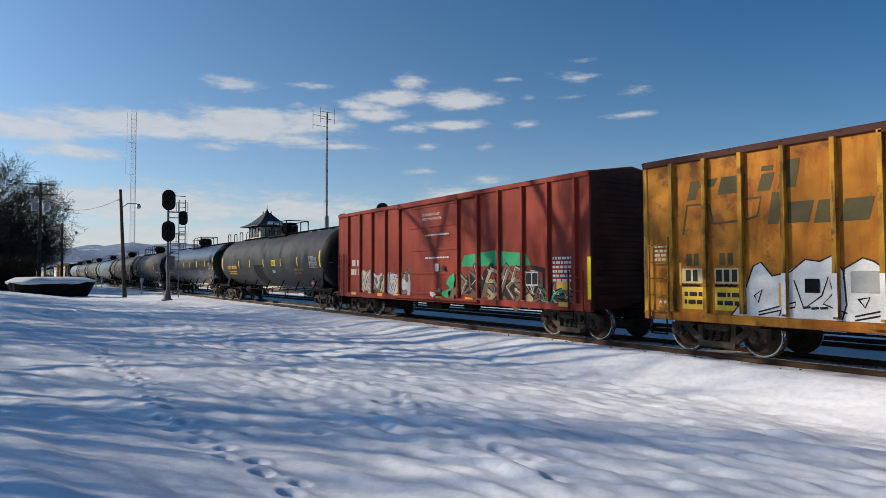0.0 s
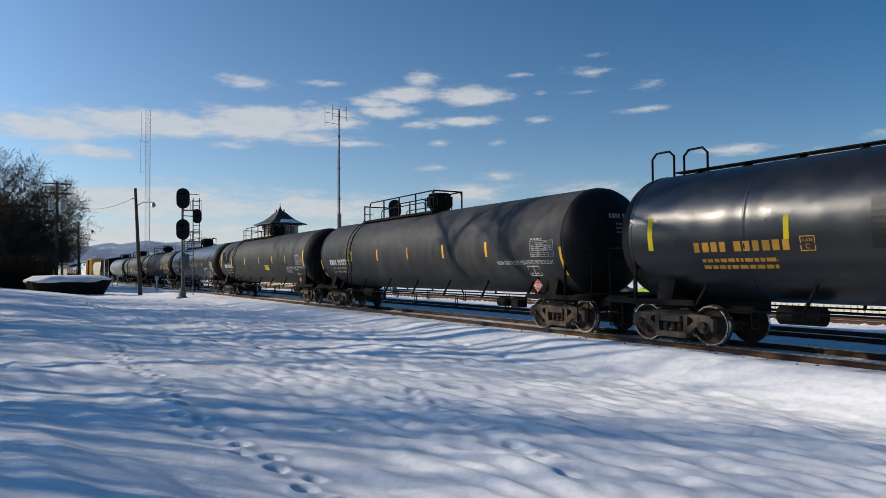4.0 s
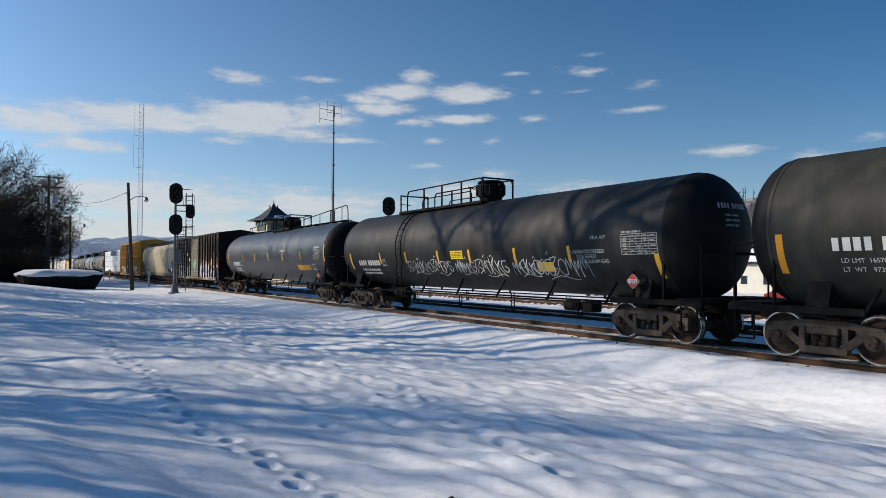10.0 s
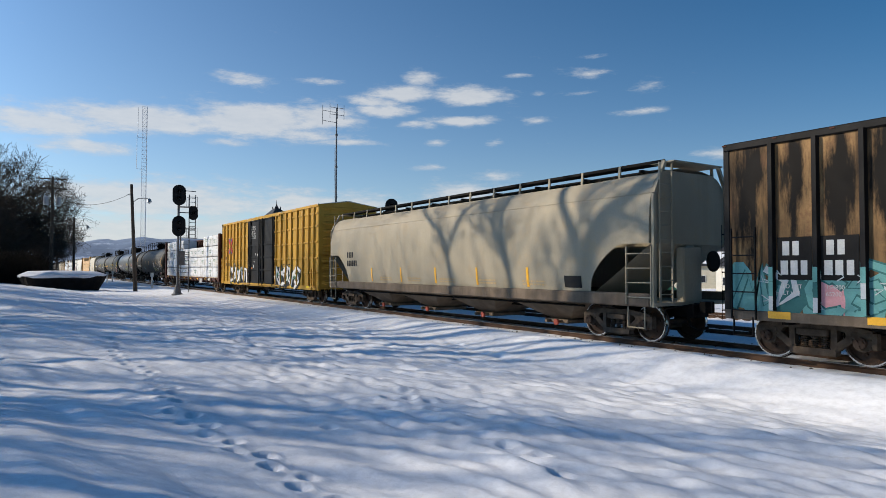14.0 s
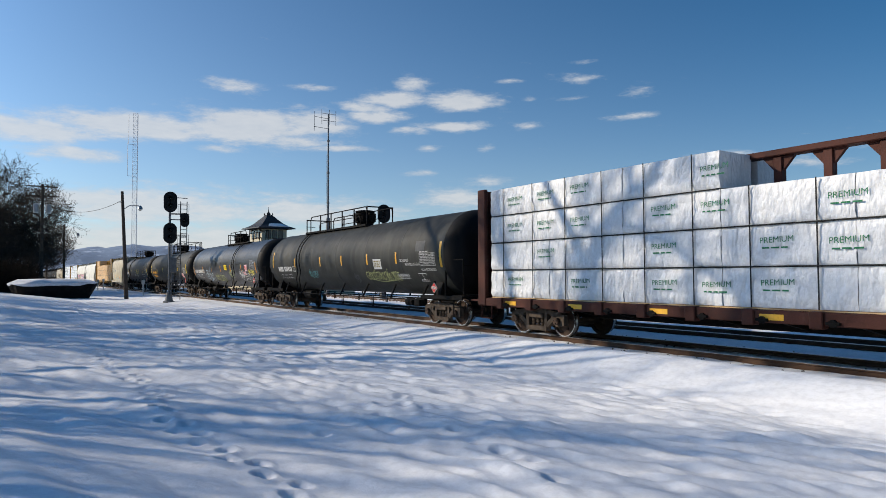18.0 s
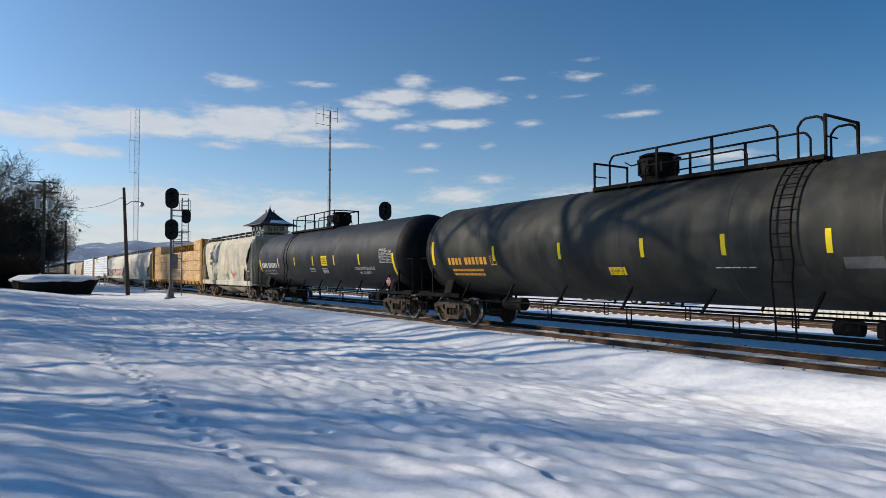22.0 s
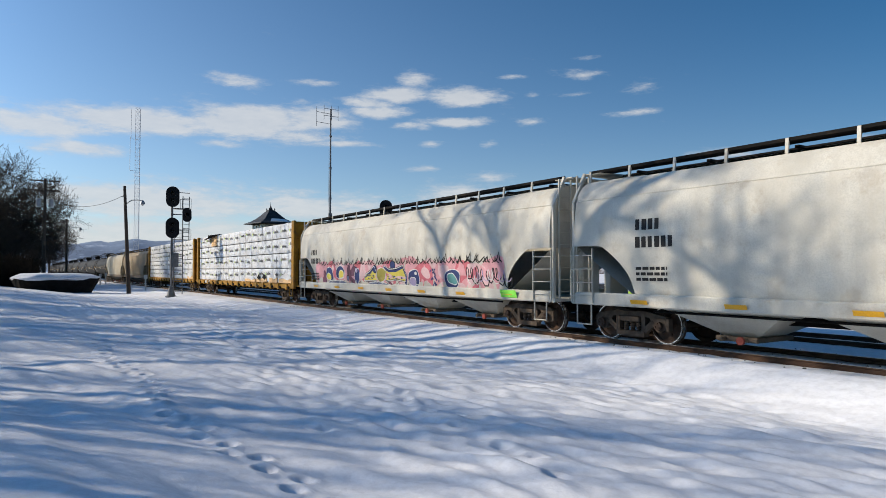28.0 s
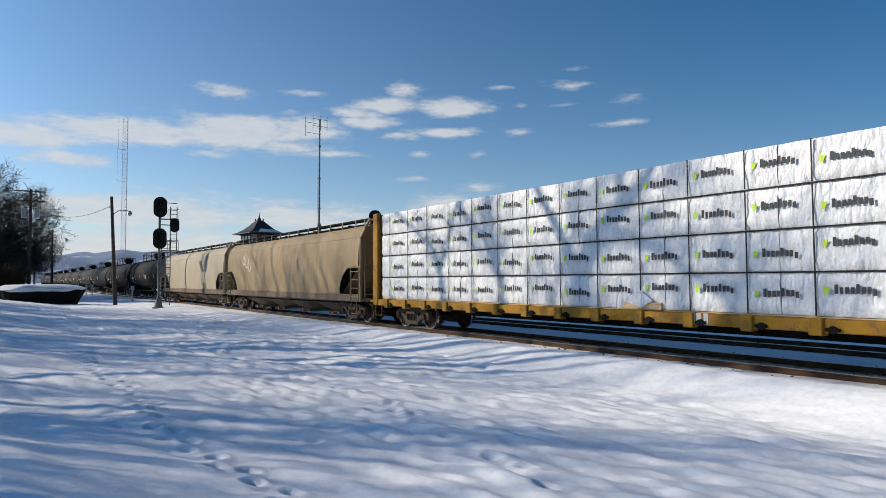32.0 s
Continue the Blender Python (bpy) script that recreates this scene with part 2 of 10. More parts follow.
# ---- materials ----
def shade(name, col, rough=0.6, metal=0.0, var=0.18, scale=1.2, fine=30.0, streak=None, streak_amount=0.0, streak_scale=(2.5, 2.5, 0.25),
          spots=None, spot_amount=0.0, spot_scale=1.5, bump=0.15, bump_scale=35.0, bump_dist=0.01, coat=0.0, spec=None, rand=0.0):
    """A painted, rusted or plain surface: two scales of tone, run-down streaks, spots of wear and fine relief."""
    m = bpy.data.materials.new(name)
    m.use_nodes = True
    nt = m.node_tree
    N, L = nt.nodes.new, nt.links.new
    bs = nt.nodes["Principled BSDF"]
    tc = N("ShaderNodeTexCoord")

    def noise_of(sc, detail=4, vec=(1, 1, 1), rough_=0.6, off=(0, 0, 0)):
        mp = N("ShaderNodeMapping")
        mp.inputs["Scale"].default_value, mp.inputs["Location"].default_value = vec, off
        L(tc.outputs["Object"], mp.inputs[0])
        n = N("ShaderNodeTexNoise")
        n.inputs["Scale"].default_value, n.inputs["Detail"].default_value, n.inputs["Roughness"].default_value = sc, detail, rough_
        L(mp.outputs[0], n.inputs["Vector"])
        return n.outputs[0]

    def mapped(src, lo, hi):
        r = N("ShaderNodeMapRange")
        r.interpolation_type = "SMOOTHSTEP"
        r.inputs["From Min"].default_value, r.inputs["From Max"].default_value = lo, hi
        L(src, r.inputs["Value"])
        return r.outputs[0]

    def mixed(fac, a, b, k=1.0, mode="MIX"):
        n = N("ShaderNodeMix")
        n.data_type, n.blend_type = "RGBA", mode
        if k != 1.0:
            q = N("ShaderNodeMath")
            q.operation = "MULTIPLY"
            q.inputs[1].default_value = k
            L(fac, q.inputs[0])
            fac = q.outputs[0]
        L(fac, n.inputs["Factor"])
        for s, c in (("A", a), ("B", b)):
            if isinstance(c, tuple):
                n.inputs[s].default_value = (*c, 1)
            else:
                L(c, n.inputs[s])
        return n.outputs["Result"]

    dark, light = tuple(c * (1 - var) for c in col), tuple(min(1, c * (1 + var)) for c in col)
    c = mixed(mapped(noise_of(scale), 0.3, 0.7), dark, light)
    c = mixed(mapped(noise_of(fine, 3, off=(5, 3, 1)), 0.35, 0.75), c, tuple(x * 0.72 for x in col), 0.45)
    if streak:
        c = mixed(mapped(noise_of(1.0, 5, streak_scale, 0.65, (2, 7, 0)), 0.43, 0.66), c, streak, streak_amount)
    if spots:
        c = mixed(mapped(noise_of(spot_scale, 8, (1, 1, 1), 0.7, (11, 2, 4)), 0.53, 0.64), c, spots, spot_amount)
    if rand:
        oi = N("ShaderNodeObjectInfo")
        c = mixed(oi.outputs["Random"], c, tuple(min(1, x * (1 + 2 * rand)) for x in col), rand * 2)
    L(c, bs.inputs["Base Color"])
    rr = N("ShaderNodeMapRange")
    rr.inputs["To Min"].default_value, rr.inputs["To Max"].default_value = max(0.05, rough - 0.12), min(1, rough + 0.12)
    L(noise_of(scale * 4, 5), rr.inputs["Value"])
    L(rr.outputs[0], bs.inputs["Roughness"])
    bs.inputs["Metallic"].default_value = metal
    bs.inputs["Specular IOR Level"].default_value = spec if spec is not None else (0.45 if rough < 0.42 else 0.12)
    bs.inputs["Coat Weight"].default_value = coat
    bs.inputs["Coat Roughness"].default_value = 0.12
    if bump:
        b = N("ShaderNodeBump")
        b.inputs["Strength"].default_value, b.inputs["Distance"].default_value = bump, bump_dist
        L(noise_of(bump_scale, 4), b.inputs["Height"])
        L(b.outputs[0], bs.inputs["Normal"])
    return m


snow_mat = shade("snow", (0.76, 0.77, 0.79), 0.8, spec=0.1, var=0.03, scale=0.6, fine=9, bump=0.22, bump_scale=16, bump_dist=0.03)
steel_dark = shade("dark_steel", (0.008, 0.0076, 0.0072), 0.7, 0.0, spec=0.06, spots=(0.035, 0.024, 0.017), spot_amount=0.5, spot_scale=3)
truck_mat = shade("truck_iron", (0.078, 0.060, 0.046), 0.85, 0.0, var=0.35, scale=4, spots=(0.05, 0.034, 0.023), spot_amount=0.6, spot_scale=5)
wheel_mat = shade("wheel_steel", (0.058, 0.038, 0.028), 0.75, 0.0, var=0.3, scale=5, spots=(0.08, 0.04, 0.023), spot_amount=0.6, spot_scale=6)
tread_mat = shade("polished_tread", (0.55, 0.54, 0.52), 0.28, 1.0, var=0.08)
rail_mat = shade("rail_rust", (0.07, 0.042, 0.028), 0.7, 0.4, var=0.3, scale=2)
rail_top_mat = shade("rail_head", (0.42, 0.40, 0.38), 0.35, 1.0, var=0.1)
tie_mat = shade("creosoted_tie", (0.045, 0.034, 0.027), 0.85, var=0.35, scale=5, bump=0.5, bump_scale=50)
ballast_mat = shade("ballast", (0.06, 0.052, 0.046), 0.9, var=0.4, scale=9, fine=60, bump=0.9, bump_scale=45, bump_dist=0.04)
tank_black = shade("tank_black", (0.013, 0.013, 0.013), 0.56, spec=0.2, var=0.3, scale=0.7, streak=(0.034, 0.033, 0.029), streak_amount=0.5, bump=0.05, bump_scale=2.2, bump_dist=0.03)
tank_gloss = shade("tank_gloss_black", (0.007, 0.0072, 0.008), 0.31, spec=0.6, var=0.25, scale=0.7, streak=(0.015, 0.015, 0.015), streak_amount=0.3, bump=0.06, bump_scale=1.8, bump_dist=0.03)
tank_panel = shade("tank_repaint_black", (0.006, 0.006, 0.0065), 0.42, spec=0.35, var=0.2, bump=0.03)
tank_satin = shade("tank_satin_black", (0.014, 0.0138, 0.013), 0.40, spec=0.5, var=0.25, scale=0.7, streak=(0.03, 0.028, 0.025), streak_amount=0.4, bump=0.06, bump_scale=1.8, bump_dist=0.03)
tank_dusty = shade("tank_dusty_black", (0.024, 0.0245, 0.021), 0.60, spec=0.18, var=0.28, scale=0.7, streak=(0.046, 0.046, 0.038), streak_amount=0.5, bump=0.05, bump_scale=2.2, bump_dist=0.03)
tank_blue = shade("tank_blue_black", (0.020, 0.024, 0.028), 0.42, spec=0.42, var=0.25, scale=0.7, streak=(0.05, 0.052, 0.052), streak_amount=0.5, spots=(0.07, 0.065, 0.055), spot_amount=0.25, spot_scale=0.9, bump=0.06, bump_scale=1.8, bump_dist=0.03)
tank_tail = shade("tank_dull_black", (0.012, 0.012, 0.012), 0.72, spec=0.08, var=0.3, scale=0.7, bump=0.03)
tank_patch = shade("grey_repaint", (0.075, 0.078, 0.08), 0.6, var=0.25, scale=3, bump=0.03)
tank_grey = shade("tank_weathered_grey", (0.036, 0.037, 0.0385), 0.62, spec=0.16, var=0.2, scale=0.8, streak=(0.062, 0.062, 0.061), streak_amount=0.45, spots=(0.022, 0.0225, 0.023), spot_amount=0.35, bump=0.05, bump_scale=2.2, bump_dist=0.03)
tank_olive = shade("tank_dusty_olive", (0.044, 0.043, 0.035), 0.62, var=0.25, scale=0.8, streak=(0.08, 0.077, 0.064), streak_amount=0.5, bump=0.05, bump_scale=2.2, bump_dist=0.03)
# black for tank heads, their shade put in the colour, and repaint patches
head_shade_patch = shade("head_shade_patch_black", (0.008, 0.008, 0.0084), 0.62, spec=0.10, var=0.3, scale=0.9, streak=(0.018, 0.0175, 0.017), streak_amount=0.4, bump=0.05)
red_paint = shade("oxide_red_paint", (0.25, 0.038, 0.022), 0.6, var=0.16, scale=1.1, streak=(0.14, 0.030, 0.02), streak_amount=0.5, spots=(0.10, 0.04, 0.025), spot_amount=0.25)
rust_yellow = shade("rusted_yellow_paint", (0.42, 0.165, 0.022), 0.7, var=0.3, scale=0.9, streak=(0.24, 0.070, 0.012), streak_amount=0.9, streak_scale=(1.9, 1.9, 0.42), spots=(0.10, 0.042, 0.02), spot_amount=0.7)
rust_post = shade("chipped_yellow_post", (0.40, 0.20, 0.024), 0.65, var=0.3, scale=1.5, streak=(0.05, 0.025, 0.012), streak_amount=0.95, streak_scale=(6, 6, 0.6), spots=(0.08, 0.04, 0.02), spot_amount=0.8, spot_scale=2.2)
yellow_paint = shade("yellow_paint", (0.47, 0.262, 0.040), 0.5, var=0.08, scale=1.0, streak=(0.56, 0.31, 0.075), streak_amount=0.3, spots=(0.36, 0.19, 0.05), spot_amount=0.25)
deck_yellow = shade("deck_yellow_paint", (0.30, 0.155, 0.016), 0.6, var=0.2, scale=2.0, streak=(0.25, 0.12, 0.03), streak_amount=0.5, spots=(0.12, 0.07, 0.035), spot_amount=0.7, spot_scale=2.5)
brown_paint = shade("boxcar_brown_paint", (0.060, 0.022, 0.016), 0.65, var=0.25, scale=1.5, spots=(0.05, 0.025, 0.02), spot_amount=0.6)
burnt_side = shade("scorched_tan_paint", (0.24, 0.145, 0.068), 0.75, var=0.3, scale=0.8, streak=(0.016, 0.013, 0.011), streak_amount=0.85, streak_scale=(2.2, 2.2, 0.3), spots=(0.10, 0.05, 0.03), spot_amount=0.5)


def scorch(m):
    """Adds a soot patch to each panel, ragged at its edges, over its upper middle."""
    nt = m.node_tree
    N, L = nt.nodes.new, nt.links.new
    bs = nt.nodes["Principled BSDF"]
    was = bs.inputs["Base Color"].links[0].from_socket
    tc, oi, sep = N("ShaderNodeTexCoord"), N("ShaderNodeObjectInfo"), N("ShaderNodeSeparateXYZ")
    L(tc.outputs["Generated"], sep.inputs[0])

    def mth(op, a, b, c=None):
        n = N("ShaderNodeMath")
        n.operation = op
        for i, s in enumerate((a, b, c)):
            if isinstance(s, (int, float)):
                n.inputs[i].default_value = s
            elif s is not None:
                L(s, n.inputs[i])
        return n.outputs[0]

    mp, nz = N("ShaderNodeMapping"), N("ShaderNodeTexNoise")
    mp.inputs["Scale"].default_value = (5.5, 5.5, 1.1)
    L(tc.outputs["Object"], mp.inputs[0])
    L(mp.outputs[0], nz.inputs["Vector"])
    nz.inputs["Scale"].default_value, nz.inputs["Detail"].default_value, nz.inputs["Roughness"].default_value = 1.0, 8, 0.68
    across = mth("ABSOLUTE", mth("SUBTRACT", sep.outputs[0], 0.5), 0)
    up = mth("MAXIMUM", mth("SUBTRACT", sep.outputs[2], mth("MULTIPLY_ADD", oi.outputs["Random"], 0.30, 0.60)), 0)
    d = mth("ADD", mth("MULTIPLY", across, 0.85), mth("MULTIPLY", up, 1.5))
    d = mth("ADD", d, mth("MULTIPLY", mth("SUBTRACT", nz.outputs[0], 0.5), 0.85))
    d = mth("ADD", d, mth("MULTIPLY", mth("SUBTRACT", 0.62, sep.outputs[2]), 0.5))
    d = mth("ADD", d, mth("MULTIPLY", oi.outputs["Random"], 0.34))
    rg = N("ShaderNodeMapRange")
    rg.interpolation_type = "SMOOTHSTEP"
    rg.inputs["From Min"].default_value, rg.inputs["From Max"].default_value = 0.60, 0.34
    L(d, rg.inputs["Value"])
    mx = N("ShaderNodeMix")
    mx.data_type = "RGBA"
    mx.inputs["B"].default_value = (0.009, 0.008, 0.007, 1)
    L(rg.outputs[0], mx.inputs["Factor"])
    L(was, mx.inputs["A"])
    L(mx.outputs["Result"], bs.inputs["Base Color"])


scorch(burnt_side)
sooty_door = shade("sooty_grey_door", (0.17, 0.145, 0.115), 0.75, var=0.25, scale=1.2, streak=(0.03, 0.025, 0.02), streak_amount=0.7, streak_scale=(1.6, 1.6, 0.5), spots=(0.08, 0.05, 0.03), spot_amount=0.5)
black_paint = shade("black_paint", (0.008, 0.008, 0.0085), 0.6, var=0.3, scale=2, spots=(0.022, 0.019, 0.016), spot_amount=0.4)
hopper_grey = shade("hopper_pale_grey", (0.52, 0.50, 0.435), 0.6, var=0.14, scale=0.7, streak=(0.44, 0.41, 0.35), streak_amount=0.5, spots=(0.30, 0.22, 0.14), spot_amount=0.25, bump=0.06, bump_scale=1.6, bump_dist=0.04)
hopper_aged = shade("hopper_aged_grey", (0.46, 0.43, 0.345), 0.65, var=0.14, scale=0.8, streak=(0.27, 0.21, 0.14), streak_amount=0.45, streak_scale=(1.6, 1.6, 0.3), spots=(0.24, 0.14, 0.07), spot_amount=0.45, spot_scale=1.1, bump=0.08, bump_scale=1.6, bump_dist=0.05)
hopper_tan = shade("hopper_tan", (0.28, 0.215, 0.13), 0.62, var=0.12, scale=0.7, streak=(0.22, 0.15, 0.085), streak_amount=0.6, spots=(0.30, 0.18, 0.07), spot_amount=0.4, bump=0.06, bump_scale=1.6, bump_dist=0.04)
hopper_cream = shade("hopper_cream", (0.33, 0.29, 0.215), 0.62, var=0.08, scale=0.7, streak=(0.28, 0.24, 0.175), streak_amount=0.5, spots=(0.40, 0.28, 0.15), spot_amount=0.25, bump=0.06, bump_scale=1.6, bump_dist=0.04)
chute_dirty = shade("dirty_chute", (0.15, 0.115, 0.085), 0.75, var=0.25, scale=2, streak=(0.09, 0.07, 0.05), streak_amount=0.6)
white_decal = shade("white_stencil", (0.52, 0.52, 0.50), 0.6, var=0.06, bump=0)
grey_decal = shade("grey_stencil", (0.32, 0.32, 0.31), 0.6, var=0.1, bump=0)
amber_decal = shade("amber_reflector", (0.70, 0.36, 0.02), 0.4, var=0.08, bump=0)
yellow_decal = shade("yellow_decal", (0.75, 0.55, 0.02), 0.5, var=0.06, bump=0)
orange_bar = shade("orange_reflector", (0.60, 0.27, 0.03), 0.45, var=0.1, bump=0)
orange_text = shade("orange_stencil", (0.55, 0.27, 0.04), 0.6, var=0.1, bump=0)
black_decal = shade("black_stencil", (0.02, 0.02, 0.02), 0.6, var=0.1, bump=0)
notice_ink = shade("faded_notice_ink", (0.20, 0.14, 0.012), 0.6, var=0.1, bump=0)
red_decal = shade("red_decal", (0.55, 0.05, 0.04), 0.5, var=0.06, bump=0)
green_text = shade("green_print", (0.03, 0.16, 0.08), 0.6, var=0.1, bump=0)
lime_print = shade("lime_print", (0.42, 0.62, 0.05), 0.6, var=0.1, bump=0)
blue_decal = shade("blue_decal", (0.03, 0.07, 0.30), 0.5, var=0.1, bump=0)
wrap_mat = shade("white_lumber_wrap", (0.61, 0.62, 0.63), 0.42, spec=0.2, var=0.05, scale=1.5, fine=12, bump=1.0, bump_scale=5.0, bump_dist=0.06, rand=0.04)


def crumple(m, scales, dist):
    """Sharp creases of pulled plastic sheet in place of the soft relief."""
    nt = m.node_tree
    N, L = nt.nodes.new, nt.links.new
    tc = N("ShaderNodeTexCoord")
    oi = N("ShaderNodeObjectInfo")
    add = N("ShaderNodeVectorMath")
    add.operation = "ADD"
    mul = N("ShaderNodeMath")
    mul.operation = "MULTIPLY"
    mul.inputs[1].default_value = 37.0
    L(oi.outputs["Random"], mul.inputs[0])
    L(tc.outputs["Object"], add.inputs[0])
    L(mul.outputs[0], add.inputs[1])
    total = None
    for sc, k, turn in scales:
        mp, n = N("ShaderNodeMapping"), N("ShaderNodeTexNoise")
        mp.inputs["Rotation"].default_value = (0, turn, 0)
        mp.inputs["Scale"].default_value = (1, 1, 0.4)
        L(add.outputs[0], mp.inputs[0])
        L(mp.outputs[0], n.inputs["Vector"])
        n.inputs["Scale"].default_value, n.inputs["Detail"].default_value = sc, 2
        a, b, c = N("ShaderNodeMath"), N("ShaderNodeMath"), N("ShaderNodeMath")
        a.operation, b.operation, c.operation = "SUBTRACT", "ABSOLUTE", "MULTIPLY_ADD"
        a.inputs[1].default_value = 0.5
        L(n.outputs[0], a.inputs[0])
        L(a.outputs[0], b.inputs[0])
        L(b.outputs[0], c.inputs[0])
        c.inputs[1].default_value = k
        if total is None:
            c.inputs[2].default_value = 0.0
        else:
            L(total, c.inputs[2])
        total = c.outputs[0]
    bump = N("ShaderNodeBump")
    bump.inputs["Strength"].default_value, bump.inputs["Distance"].default_value = 1.0, dist
    L(total, bump.inputs["Height"])
    L(bump.outputs[0], nt.nodes["Principled BSDF"].inputs["Normal"])


crumple(wrap_mat, ((2.6, 1.0, 0.6), (3.4, 0.8, -0.8), (9.0, 0.35, 0.2)), 0.11)
lumber_mat = shade("sawn_lumber", (0.68, 0.46, 0.25), 0.75, var=0.2, scale=1.0, streak=(0.36, 0.21, 0.10), streak_amount=0.85, streak_scale=(0.9, 1, 24), bump=0.6, bump_scale=30, rand=0.06)
tarp_mat = shade("black_tarp", (0.010, 0.010, 0.010), 0.65, spec=0.06, var=0.2, bump=0.6, bump_scale=5, bump_dist=0.05)
wood_pole_mat = shade("weathered_pole_wood", (0.07, 0.055, 0.044), 0.85, var=0.3, scale=2, streak=(0.06, 0.05, 0.04), streak_amount=0.5, streak_scale=(8, 8, 0.4))
galv_mat = shade("galvanized_steel", (0.30, 0.31, 0.32), 0.5, 0.7, var=0.15, scale=2)
signal_steel = shade("weathered_signal_steel", (0.15, 0.155, 0.16), 0.6, 0.35, var=0.2, scale=2, spots=(0.07, 0.05, 0.04), spot_amount=0.4, spot_scale=4)
bark_mat = shade("bark", (0.062, 0.053, 0.046), 0.9, var=0.3, scale=3, streak=(0.04, 0.03, 0.025), streak_amount=0.5, streak_scale=(9, 9, 1.2), bump=0.7, bump_scale=18)

# ---- ground ----
def ground_base(x, y):
    """Height of the snow field, without its small lumps (arrays)."""
    x, y = np.asarray(x, float), np.asarray(y, float)
    rim = 2.05 + 0.33 * (np.clip(x, -16, 2) + 4.75)
    drop = 0.45 * np.log1p(np.exp(np.clip((rim - y) / 0.45, -20, 30)))
    z = 0.10 - 0.030 * np.clip(y, 0, 9.5) + 0.14 * np.minimum(drop, 1.9 + 0.12 * drop) * np.clip((x + 22) / 8, 0, 1)
    z = z + 0.006 * np.sin(drop * 6.5 + 0.5 * np.sin(x * 0.6)) * np.clip(drop * 2, 0, 1) * np.clip((x + 20) / 8, 0, 1)
    # a shallow swale that runs up to the foot of the bank
    low = np.interp(x, [-60, -37, -25, -14.4, -11, -8, 0], [-2.0, 0.8, 3.3, 6.2, 8.0, 9.0, 9.6])
    z = z - 0.15 * np.exp(-((y - low) / 1.15) ** 2) * np.clip((x + 45) / 15, 0, 1)
    z = z + 0.085 * np.clip(4 - y, 0, 14) * np.clip((-x - 25) / 25, 0, 1)
    bank = np.exp(-((y - 10.9) / 1.0) ** 2)
    near = 1 / (1 + np.exp(-(x + 34) / 7))
    z = z + bank * (0.10 + 0.22 * near)
    t = np.clip((y - 11.2) / 1.5, 0, 1)
    t = t * t * (3 - 2 * t)
    z = z * (1 - t) - 0.135 * t
    z = z - np.clip((y - 25) / 22, 0, 1) * 0.9
    return z


